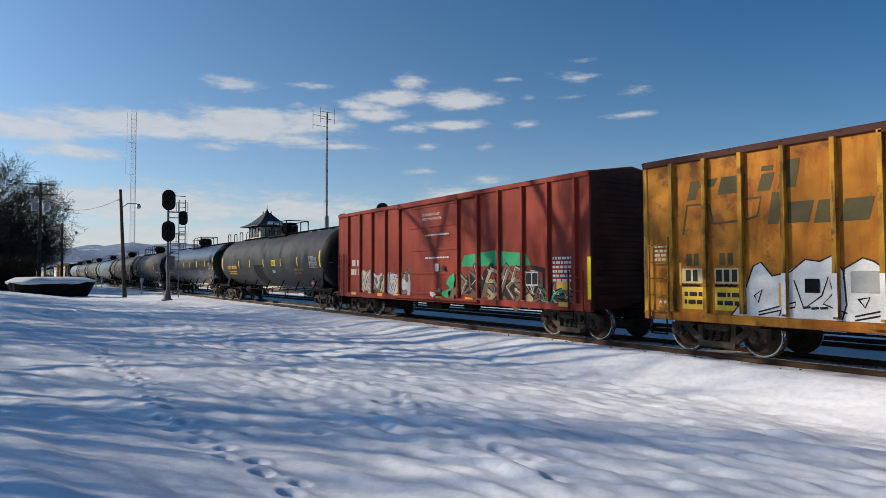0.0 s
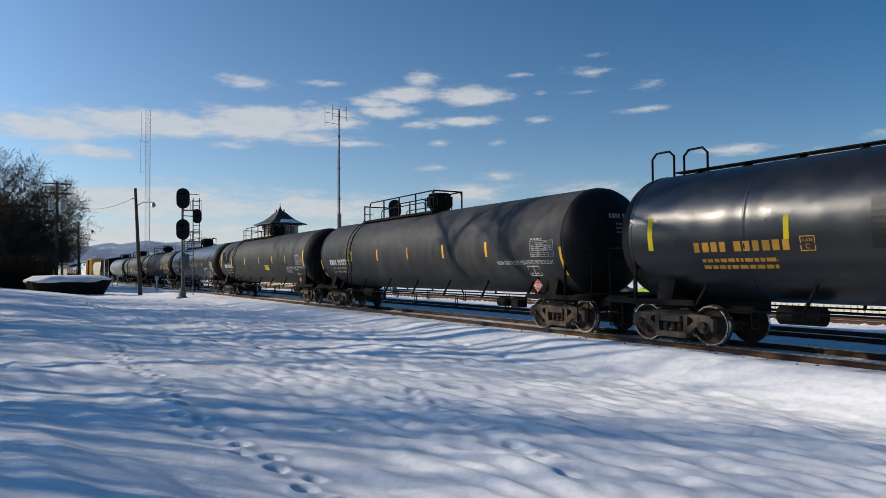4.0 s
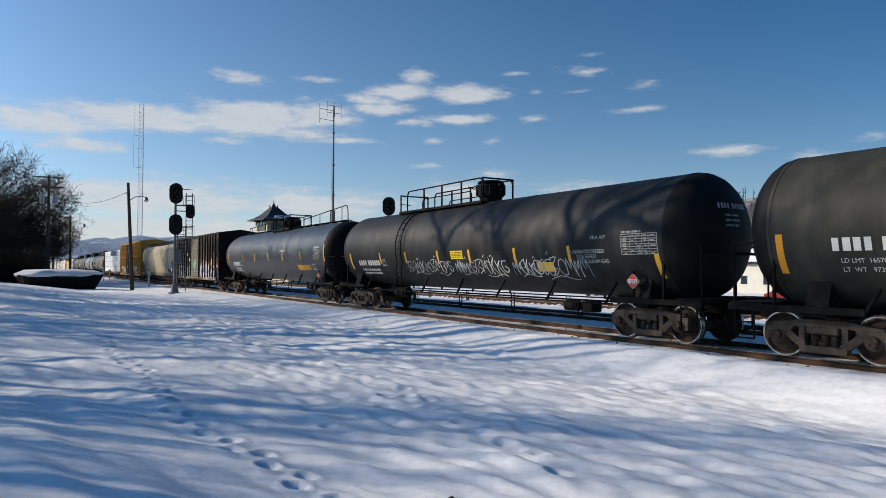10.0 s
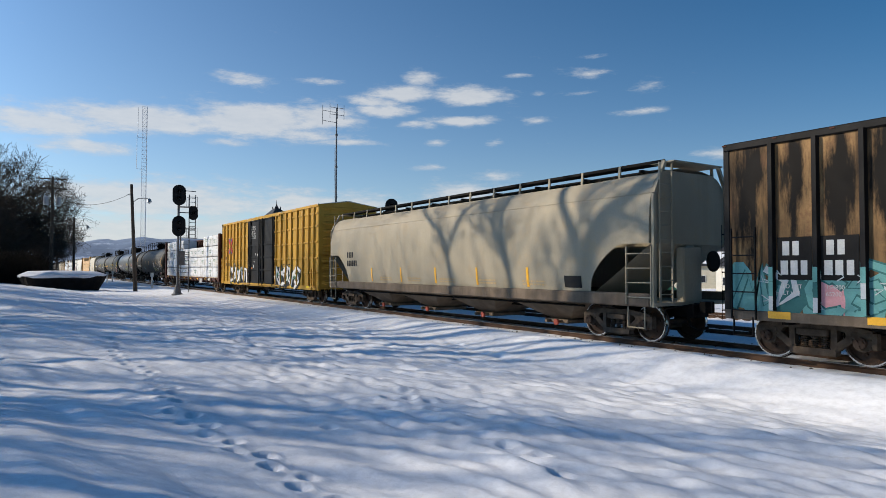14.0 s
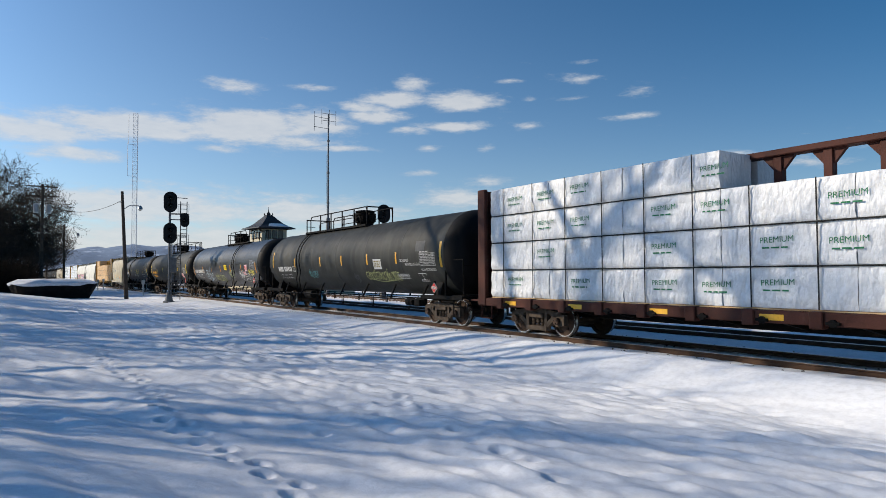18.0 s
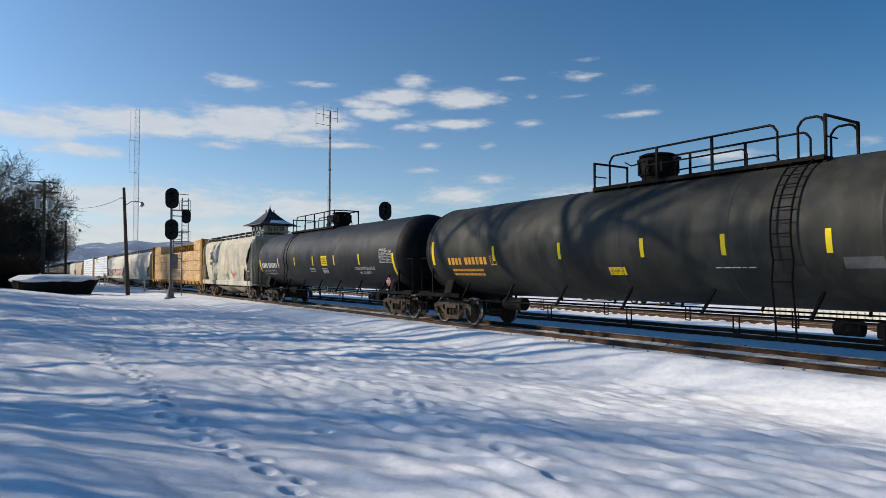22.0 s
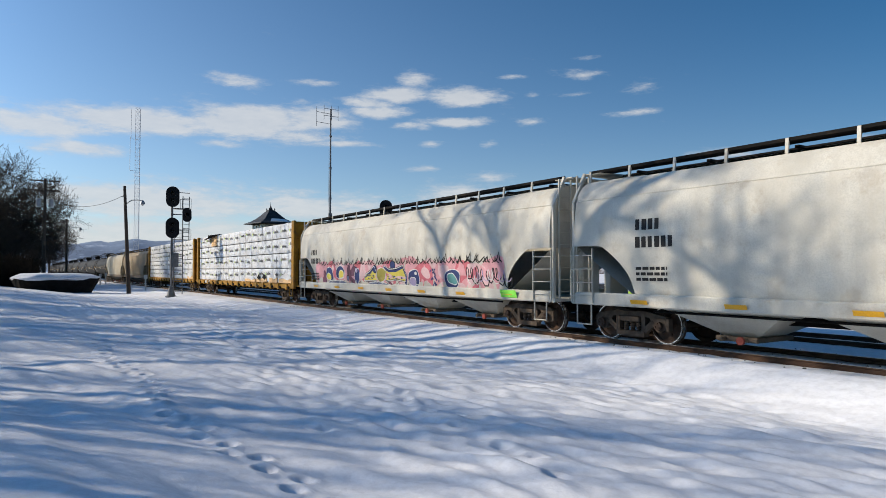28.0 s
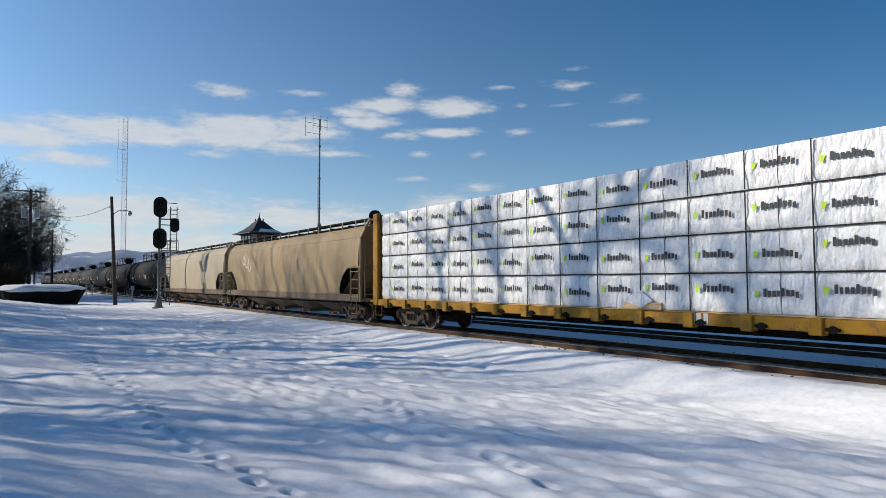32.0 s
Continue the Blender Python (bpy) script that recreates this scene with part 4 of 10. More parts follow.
def platform_mesh(x0, x1, gap=None):
    """The walkway round the dome: boards on both sides and bent pipe rails; gap: where the ladder comes up."""
    zt = TANK_Z + TANK_R
    deck, rail = M(), M()
    n = max(2, round((x1 - x0) / 1.3))
    for s in (-1, 1):
        deck.box(x0, x1, min(s * 0.36, s * 0.72), max(s * 0.36, s * 0.72), zt - 0.06, zt - 0.025, 0.008)
        deck.box(x0, x1, s * 0.73 - 0.012, s * 0.73 + 0.012, zt - 0.10, zt - 0.01)
    for i in range(n + 1):
        x = x0 + (x1 - x0) * i / n
        deck.box(x - 0.035, x + 0.035, -0.70, 0.70, zt - 0.16, zt - 0.06)
    base, h = zt - 0.06, 0.84

    def loop(a, b, y, hh, r=0.027, e=0.16):
        rail.pipe([(a, y, base), (a, y, base + hh - e), (a + e * 0.5, y, base + hh - e * 0.25), (a + e, y, base + hh), (b - e, y, base + hh), (b - e * 0.5, y, base + hh - e * 0.25), (b, y, base + hh - e), (b, y, base)], r)

    for s in (-1, 1):
        y = s * 0.66
        spans = [(x0 + 0.55, x1)] if not gap else [(x0 + 0.55, gap[0]), (gap[1], x1)]
        for a, b in spans:
            if b - a < 0.4:
                continue
            loop(a, b, y, h)
            k = max(1, round((b - a) / 1.45))
            for i in range(1, k):
                x = a + (b - a) * i / k
                rail.beam((x, y, base - 0.08), (x, y, base + h), 0.055, 0.045, (0, 1, 0))
        if x1 - x0 > 4:
            loop(x0 + 1.7, min(x1, gap[0] if gap else x1) - 0.7, y * 0.96, h * 0.52, 0.021, 0.12)
    for x, hh in ((x0, h * 0.86), (x1, h)):
        rail.pipe([(x, -0.66, base), (x, -0.66, base + hh), (x, 0.66, base + hh), (x, 0.66, base)], 0.03)
        rail.pipe([(x, -0.66, base + hh * 0.5), (x, -0.2, base + hh * 0.5)], 0.018)
    return deck, rail


def dome_mesh(x):
    """The fittings housing: a narrow neck under a wider slotted rim with a hinged lid."""
    zt = TANK_Z + TANK_R
    m = M()
    m.lathe([(zt - 0.14, 0.52), (zt - 0.04, 0.52), (zt - 0.04, 0.38), (zt + 0.14, 0.40), (zt + 0.18, 0.45), (zt + 0.52, 0.49), (zt + 0.52, 0.52), (zt + 0.60, 0.52), (zt + 0.62, 0.44), (zt + 0.65, 0.05)], x, 0, 28, "z")
    m.pipe([(x - 0.5, -0.1, zt + 0.56), (x - 0.62, -0.3, zt + 0.50), (x - 0.66, -0.5, zt + 0.58)], 0.018)
    return m


def ladder_mesh(x):
    """A side ladder that follows the tank down to the sill."""
    m = M()
    pts = []
    for k in range(10):
        a = radians(62 - k * 9)
        pts.append((-(TANK_R + 0.1) * math.cos(a), TANK_Z + (TANK_R + 0.1) * math.sin(a)))
    pts += [(-1.62, 1.6), (-1.52, 0.9), (-1.5, 0.5)]
    for s in (-0.2, 0.2):
        m.pipe([(x + s, a, b) for a, b in pts], 0.022, 5)
    for (a, b), (c, d) in zip(pts[:-1], pts[1:]):
        m.pipe([(x - 0.2, a, b), (x + 0.2, a, b)], 0.014, 5)
    return m


def end_frame_mesh(tc2, L):
    """The stub sill, bolster web and end platform of one end, built for the forward end."""
    m = M()
    m.box(tc2 - 1.7, tc2 + 1.75, -0.28, 0.28, 0.72, 1.12, 0.02)
    m.prism([(-1.35, 0.86), (1.35, 0.86), (1.30, 1.02), (1.12, 1.62), (0.6, 1.2), (-0.6, 1.2), (-1.12, 1.62), (-1.30, 1.02)], "x", tc2 - 0.22, tc2 + 0.22)
    m.box(tc2 + 1.05, tc2 + 1.75, -1.35, 1.35, 1.02, 1.09, 0.01)
    m.box(tc2 - 0.9, tc2 + 1.75, -1.42, -1.36, 0.92, 1.06, 0.01)
    m.box(tc2 - 0.9, tc2 + 1.75, 1.36, 1.42, 0.92, 1.06, 0.01)
    return m


def end_rails_mesh(tc2):
    m = M()
    for s in (-1, 1):
        m.beam((tc2 + 0.75, s * 1.40, 1.0), (tc2 + 0.75, s * 1.40, 2.05), 0.06, 0.05)
        m.pipe([(tc2 + 0.75, s * 1.40, 2.0), (tc2 + 1.0, s * 1.36, 2.3), (tc2 + 1.68, s * 1.3, 2.3), (tc2 + 1.68, s * 1.3, 1.05)], 0.022)
        m.pipe([(tc2 + 1.2, s * 1.38, 1.05), (tc2 + 1.2, s * 1.38, 0.35), (tc2 + 1.62, s * 1.38, 0.35), (tc2 + 1.62, s * 1.38, 1.05)], 0.018)
        m.pipe([(tc2 + 1.2, s * 1.38, 0.68), (tc2 + 1.62, s * 1.38, 0.68)], 0.018)
    m.pipe([(tc2 + 1.68, -1.3, 2.1), (tc2 + 1.68, 1.3, 2.1)], 0.02)
    return m


def brake_gear_mesh(tc2):
    m = M()
    m.cyl((-tc2 + 2.4, -0.55, 0.78), (-tc2 + 3.3, -0.55, 0.78), 0.2, 14)
    m.cyl((tc2 - 3.4, -0.5, 0.70), (tc2 - 2.9, -0.5, 0.70), 0.15, 12)
    m.box(tc2 - 2.6, tc2 - 2.2, -0.7, -0.3, 0.55, 0.85, 0.03)
    m.pipe([(-tc2, 0.25, 0.82), (tc2, 0.25, 0.82)], 0.03)
    return m


def under_pipe_mesh(tc2):
    m = M()
    for s in (-1, 1):
        m.pipe([(-tc2 + 1.0, s * 1.2, 0.86), (tc2 - 1.0, s * 1.2, 0.86)], 0.022)
        n = 6
        for i in range(n + 1):
            x = -tc2 + 1.0 + (2 * tc2 - 2.0) * i / n
            m.beam((x - 0.26 + (0.06 if i % 2 else 0), s * 1.2, 0.84), (x, s * 1.03, 1.42), 0.06, 0.05, (1, 0, 0))
        for i in range(5):
            x = -tc2 + 2.2 + (2 * tc2 - 4.4) * i / 4
            m.pipe([(x - 0.07, s * 1.16, 0.88), (x - 0.07, s * 1.16, 0.50), (x + 0.07, s * 1.16, 0.50), (x + 0.07, s * 1.16, 0.88)], 0.016, 5)
    return m


def make_tank(index, tc, material, label, refl=(), refl_z=(2.14, 2.60), rear=(-8.5, 1.9, 2.6), front=(8.5, 1.7, 2.6), bar_mat=None, plat=(-5.6, 0.6), gap=None, dome=0.0, ladder=-6.0, end_rail=False,
              notices=(), table=None, texts=(), fine=(), text_mat=None, mark=(-7.7, -5.8, 2.04, 0.24), groups=(4, 6), mark_mat=None, hazard=None, test=None, tags=(), long_top=False, patches=(), loads=()):
    """refl: places of the small reflective bars; rear, front: the tall ones at the heads; notices, patches: (u0, u1, v0, v1, material); texts: (words, u0, u1, v, height); fine: (u0, u1, v0, v1) of small print; mark: (u0, u1, v, height)."""
    tc2 = tc / 2
    L = tc2 + 1.6
    zt = TANK_Z + TANK_R
    bar_mat, text_mat, mark_mat = bar_mat or amber_decal, text_mat or white_decal, mark_mat or white_decal
    car = thing("tank_car", label, "tank car", group="railway cars of the passing train")
    q = round(tc, 1)
    shell = kept(("shell", q, material.name), lambda: tank_shell_mesh(L), "tank_shell", 40)
    if not shell.materials:
        # darker, duller heads: their shade away from the sun is in the colour
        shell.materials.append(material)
        shell.materials.append(head_shade_patch)
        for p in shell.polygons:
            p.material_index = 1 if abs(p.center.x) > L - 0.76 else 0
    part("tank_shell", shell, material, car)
    for s in (-1, 1):
        part("head_seam", kept(("seam", q, s), lambda: M().lathe([(s * (L - 0.86), TANK_R - 0.01), (s * (L - 0.86), TANK_R + 0.009), (s * (L - 0.80), TANK_R + 0.009), (s * (L - 0.80), TANK_R - 0.01)], 0, TANK_Z, 56, ring=True), "head_seam", 30), material, car)
    if long_top:
        a, b = -L + 1.1, L - 1.1
        deck, rail = platform_mesh(-1.2, 1.75)
        deck.box(a, b, -0.18, 0.18, zt + 0.06, zt + 0.095, 0.01)
        for i in range(14):
            x = a + (b - a) * (i + 0.5) / 14
            deck.box(x - 0.03, x + 0.03, -0.15, 0.15, zt - 0.05, zt + 0.06)
        rail.pipe([(2.2, -0.5, zt), (2.2, -0.5, zt + 0.34), (2.32, -0.5, zt + 0.42), (2.9, -0.5, zt + 0.42), (2.98, -0.5, zt + 0.34), (2.98, -0.5, zt)], 0.024)
        for s in (a, b) if not end_rail else ():
            for k in (-0.4, 0.4):
                rail.pipe([(s + k - 0.34, 0.3 * k, zt - 0.1), (s + k - 0.34, 0.3 * k, zt + 0.52), (s + k - 0.2, 0.3 * k, zt + 0.66), (s + k + 0.2, 0.3 * k, zt + 0.66), (s + k + 0.34, 0.3 * k, zt + 0.52), (s + k + 0.34, 0.3 * k, zt - 0.2)], 0.028)
            o = 1 if s > 0 else -1
            pts = [(o * (L - 0.95), 0.35, zt + 0.05), (o * (L - 0.55), 0.42, zt - 0.10), (o * (L - 0.18), 0.5, zt - 0.55), (o * (L + 0.06), 0.55, TANK_Z + 0.4), (o * (L + 0.08), 0.58, TANK_Z - 0.8), (o * (L + 0.06), 0.6, 1.05)]
            for dy in (0, 0.42):
                rail.pipe([(x, y + dy, z) for x, y, z in pts], 0.022, 5)
        if end_rail:
            rail.pipe([(-7.5, -0.3, zt), (-7.45, -0.3, zt + 0.32), (-7.3, -0.3, zt + 0.42), (-1.2, -0.3, zt + 0.62)], 0.024)
            rail.pipe([(2.98, -0.3, zt + 0.42), (b, -0.3, zt + 0.78), (b + 0.32, -0.3, zt + 0.78), (b + 0.45, -0.3, zt + 0.6), (b + 0.5, -0.3, zt - 0.2)], 0.024)
            for i in range(8):
                x = (-6.9 + 1.5 * i) if i < 4 else (4.0 + 1.45 * (i - 4))
                rail.pipe([(x, -0.3, zt), (x, -0.3, zt + (0.44 + 0.032 * (x + 7.3) if i < 4 else 0.46 + 0.06 * (x - 4.0)))], 0.022)
    else:
        deck, rail = platform_mesh(plat[0], plat[1], gap)
    part("platform", deck, steel_dark, car)
    part("railing", rail, steel_dark, car)
    dm = part("dome", kept(("dome", dome), lambda: dome_mesh(dome), "dome", 35), steel_dark, car)
    lug = kept("lug", lambda: M().box(-0.035, 0.035, -0.035, 0.035, zt + 0.22, zt + 0.54, 0.01), "rim_lug")
    for k in range(9):
        part("rim_lug", lug, steel_dark, dm, at=(dome + 0.49 * math.cos(k * 0.698), 0.49 * math.sin(k * 0.698), 0))
    part("hinge", kept("hinge", lambda: M().box(0.46, 0.66, -0.10, 0.10, zt + 0.50, zt + 0.60, 0.02), "hinge"), steel_dark, dm, at=(dome, 0, 0))
    part("dome_lid", kept(("lid", dome), lambda: M().lathe([(zt + 0.655, 0.46), (zt + 0.70, 0.47), (zt + 0.74, 0.38), (zt + 0.76, 0.04)], dome, 0, 24, "z").box(dome - 0.56, dome - 0.40, -0.08, 0.08, zt + 0.62, zt + 0.72, 0.02), "dome_lid", 35), steel_dark, dm)
    if ladder is not None:
        part("ladder", kept(("ladder", ladder), lambda: ladder_mesh(ladder), "ladder"), steel_dark, car)
    ef = kept(("endframe", q), lambda: end_frame_mesh(tc2, L), "end_frame")
    er = kept(("endrails", q), lambda: end_rails_mesh(tc2), "end_railing")
    for a in (0, 180):
        part("end_frame", ef, steel_dark, car, at=pose(0, 0, 0, 0, 0, a))
        part("end_railing", er, steel_dark, car, at=pose(0, 0, 0, 0, 0, a))
    part("brake_gear", kept(("brake", q), lambda: brake_gear_mesh(tc2), "brake_gear", 35), steel_dark, car)
    part("side_pipe", kept(("underpipe", q), lambda: under_pipe_mesh(tc2), "side_pipe"), steel_dark, car)
    for s in (1, -1):
        make_truck(car, s * tc2, index, s * tc2)
    add_ends(car, tc2 + 2.02)
    sk = tank_skin()
    for u in refl:
        part("reflector", sk.patch(u - 0.055, u + 0.055, refl_z[0], refl_z[1]), bar_mat, car)
    for u, v0, v1 in (rear, front):
        part("reflector", sk.patch(u - 0.07, u + 0.07, v0, v1, nv=10), bar_mat, car)
    u0, u1, v, h = mark
    part("stencil_mark", sk.flat(fitted(char_bars(groups, h), u1 - u0), u0, v), mark_mat, car)
    if loads:
        for k, line in enumerate(loads):
            part("lettering", sk.flat(fitted(lettering(line, 0.115), (u1 - u0) * 0.84), u0 + 0.12, v - 0.21 - k * 0.165), mark_mat, car)
    else:
        part("weight_line", sk.flat(small_lines((u1 - u0) * 0.8, 2, 0.14, index), u0 + 0.15, v - 0.22), mark_mat, car)
    a, b = u1 + 0.22, v - 0.02
    part("lettering", sk.flat(lettering("PLATE", 0.075), a + 0.03, b + 0.17), mark_mat, car)
    part("lettering", sk.flat(lettering("C", 0.13), a + 0.085, b + 0.035), mark_mat, car)
    part("plate_frame", sk.stroke([(a, b), (a + 0.27, b), (a + 0.27, b + 0.27), (a, b + 0.27), (a, b)], 0.022), mark_mat, car)

    def head_at(a, b):
        """A point on the forward head, a across and b up."""
        r = min(1.0, math.hypot(a, b - TANK_Z) / TANK_R)
        t = math.asin(min(1.0, r ** (1 / 0.86)))
        return (L - 0.78 + 0.78 * math.cos(t) + 0.012, a, b)

    faint = orange_text if mark_mat is orange_text else grey_decal
    for k, (grp, h, wd) in enumerate((((4, 6), 0.13, 1.1), ((5, 5), 0.05, 0.5), ((4, 6), 0.05, 0.55), ((6, 4), 0.05, 0.5))):
        vs, fs, w = fitted(char_bars(grp, h), wd)
        part("head_mark", M().add([head_at(-0.45 + (0.2 if k else 0) + a, 3.18 - k * 0.12 - (0.06 if k else 0) + b) for a, b in vs], fs), faint, car)
    if table:
        u, ue, v, ve = table
        wd, ht = ue - u, ve - v
        rngt = random.Random(index)
        pt = sk.patch(u - 0.01, ue + 0.01, v - 0.01, ve + 0.01, 0.0045, 2, 6)
        tb = part("data_table", pt, grey_decal, car, "white stencilled table of test dates")
        cells = M()
        cols, rows_ = (0, 0.26, 0.44, 0.60, 0.78, 1.0), 8
        for k in range(rows_):
            for c0, c1 in zip(cols[:-1], cols[1:]):
                z0, z1 = v + ht * (k + 0.14) / rows_, v + ht * (k + 0.86) / rows_
                a, b = u + wd * c0 + 0.008, u + wd * c1 - 0.008
                if rngt.random() < 0.62:
                    m_ = a + (b - a) * rngt.uniform(0.12, 0.3)
                    e_ = a + (b - a) * rngt.uniform(0.6, 0.88)
                    sk.patch(a, m_, z0, z1, 0.0075, 1, 1, cells)
                    sk.patch(e_, b, z0, z1, 0.0075, 1, 1, cells)
                    sk.patch(m_, e_, z0 + (z1 - z0) * 0.62, z1, 0.0075, 1, 1, cells)
                else:
                    sk.patch(a, b, z0, z1, 0.0075, 1, 1, cells)
        part("table_cell", cells, black_decal, tb, kind="stuff")
        part("small_print", sk.flat(small_lines(0.55 * wd, 1, 0.09, index + 3), u + 0.02, ve + 0.03), grey_decal, car)
    for words, a, b, v, h in texts:
        part("lettering", sk.flat(fitted(lettering(words, h * 1.4), b - a), a, v), text_mat, car)
    for a, b, v0, v1 in fine:
        k = max(1, round((v1 - v0) / 0.06))
        part("small_print", sk.flat(small_lines(b - a, k, (v1 - v0) / k, index + k), a, v1 - (v1 - v0) / k * 0.7), white_decal, car)
    for a, b, v0, v1, mt in notices:
        nt = part("notice", sk.patch(a, b, v0, v1, 0.005, 2, 6), mt, car)
        k = 4
        part("notice_print", sk.flat(small_lines((b - a) * 0.8, k, (v1 - v0) / (k + 1) * 0.9, index + 9), a + (b - a) * 0.1, v1 - (v1 - v0) * 0.27, 0.009), notice_ink if mt is not sp_pale_pink else red_decal, nt)
    if test:
        a, b, v0, v1 = test
        part("test_frame", sk.stroke([(a, v0), (b, v0), (b, v1), (a, v1), (a, v0)], 0.03, 0.005), white_decal, car)
        part("test_frame", sk.patch((a + b) / 2 - 0.012, (a + b) / 2 + 0.012, v0, v1, 0.006), white_decal, car)
        part("small_print", sk.flat(small_lines((b - a) * 0.7, 1, 0.05, index), a + 0.06, v0 + 0.05), white_decal, car)
    if hazard:
        u, v, r = hazard[0], hazard[1], 0.2
        hp = M().prism([(u, v - r), (u + r, v), (u, v + r), (u - r, v)], "y", -1.42, -1.405)
        hz = part("hazard_placard", hp, white_decal, car, "red and white diamond placard")
        r2 = 0.182
        part("red_diamond", M().prism([(u, v - r2), (u + r2, v), (u, v + r2), (u - r2, v)], "y", -1.426, -1.421), red_decal, hz)
        part("white_band", M().box(u - 0.13, u + 0.13, -1.431, -1.427, v - 0.05, v + 0.05), white_decal, hz)
        vs, fs, w = lettering("1075", 0.11)
        part("placard_number", M().add([(u - w / 2 + a, -1.435, v - 0.038 + b) for a, b in vs], fs), black_decal, hz)
        vs, fs, w = lettering("2", 0.07)
        part("placard_number", M().add([(u - w / 2 + a, -1.43, v - 0.15 + b) for a, b in vs], fs), white_decal, hz)
        part("placard_bracket", M().beam((u, -1.39, 1.0), (u, -1.39, v + 0.25), 0.06, 0.03), steel_dark, hz)
    for u, v, w, h, mt, seed in tags:
        tag_writing(car, sk, u, v, w, h, mt, seed)
    for u0, u1, v0, v1, mt in patches:
        part("repaint_patch", sk.patch(u0, u1, v0, v1, 0.003, 3, 8), mt, car)
    return car



# ---- spray paint pictures ----
def paint(name, rgb):
    return shade("spray_" + name, rgb, 0.55, var=0.12, scale=2.5, bump=0)


sp_white, sp_silver, sp_black = paint("white", (0.62, 0.61, 0.58)), paint("silver", (0.42, 0.42, 0.46)), paint("black", (0.016, 0.016, 0.017))
sp_teal, sp_mint, sp_green = paint("teal", (0.11, 0.29, 0.28)), paint("mint", (0.11, 0.36, 0.20)), paint("green", (0.03, 0.30, 0.13))
sp_pink, sp_rose, sp_gold, sp_orange = paint("pink", (0.60, 0.30, 0.32)), paint("rose", (0.52, 0.14, 0.17)), paint("gold", (0.66, 0.42, 0.05)), paint("orange", (0.62, 0.22, 0.04))
sp_dusk, sp_olive_gold = paint("dusk_blue", (0.16, 0.18, 0.26)), paint("olive_gold", (0.30, 0.26, 0.06))
sp_plum = paint("plum", (0.16, 0.07, 0.10))
sp_red_cloud = paint("cloud_red", (0.42, 0.07, 0.07))
sp_lilac, sp_brown, sp_navy = paint("lilac", (0.33, 0.28, 0.42)), paint("brown", (0.16, 0.10, 0.07)), paint("navy", (0.035, 0.05, 0.14))
sp_yellow, sp_lime, sp_tan = paint("yellow", (0.62, 0.52, 0.10)), paint("lime", (0.25, 0.75, 0.10)), paint("tan", (0.42, 0.30, 0.16))
sp_cream = paint("cream", (0.50, 0.40, 0.20))
sp_pale_pink = paint("pale_pink", (0.62, 0.42, 0.42))
sp_bone = paint("bone", (0.46, 0.42, 0.33))
sp_deep = paint("deep_teal", (0.035, 0.13, 0.13))
sp_chartreuse, sp_ice = paint("chartreuse", (0.42, 0.45, 0.20)), paint("ice_blue", (0.38, 0.46, 0.52))
sp_soot, sp_chalk, sp_olive = paint("soot", (0.020, 0.017, 0.014)), paint("chalk", (0.40, 0.44, 0.46)), paint("faded_olive", (0.075, 0.06, 0.025))


def blob(u, v, w, h, rng, n=18, wob=0.18, sq=3.2):
    """An irregular rounded outline."""
    ph = [rng.uniform(0, 6.28) for _ in range(4)]
    lean = rng.uniform(-0.18, 0.18) * h
    pts = []
    for i in range(n):
        t = 2 * math.pi * i / n
        c, s = math.cos(t), math.sin(t)
        k = (abs(c) ** sq + abs(s) ** sq) ** (-1 / sq)
        k *= 1 + wob * (0.6 * math.sin(2 * t + ph[0]) + 0.5 * math.sin(3 * t + ph[1]) + 0.3 * math.sin(5 * t + ph[2]))
        pts.append((u + c * k * w / 2 + lean * s, v + s * k * h / 2))
    return pts


def grown(pts, d):
    cx, cy = sum(p[0] for p in pts) / len(pts), sum(p[1] for p in pts) / len(pts)
    out = []
    for a, b in pts:
        l = math.hypot(a - cx, b - cy) or 1
        out.append((a + (a - cx) / l * d, b + (b - cy) / l * d))
    return out


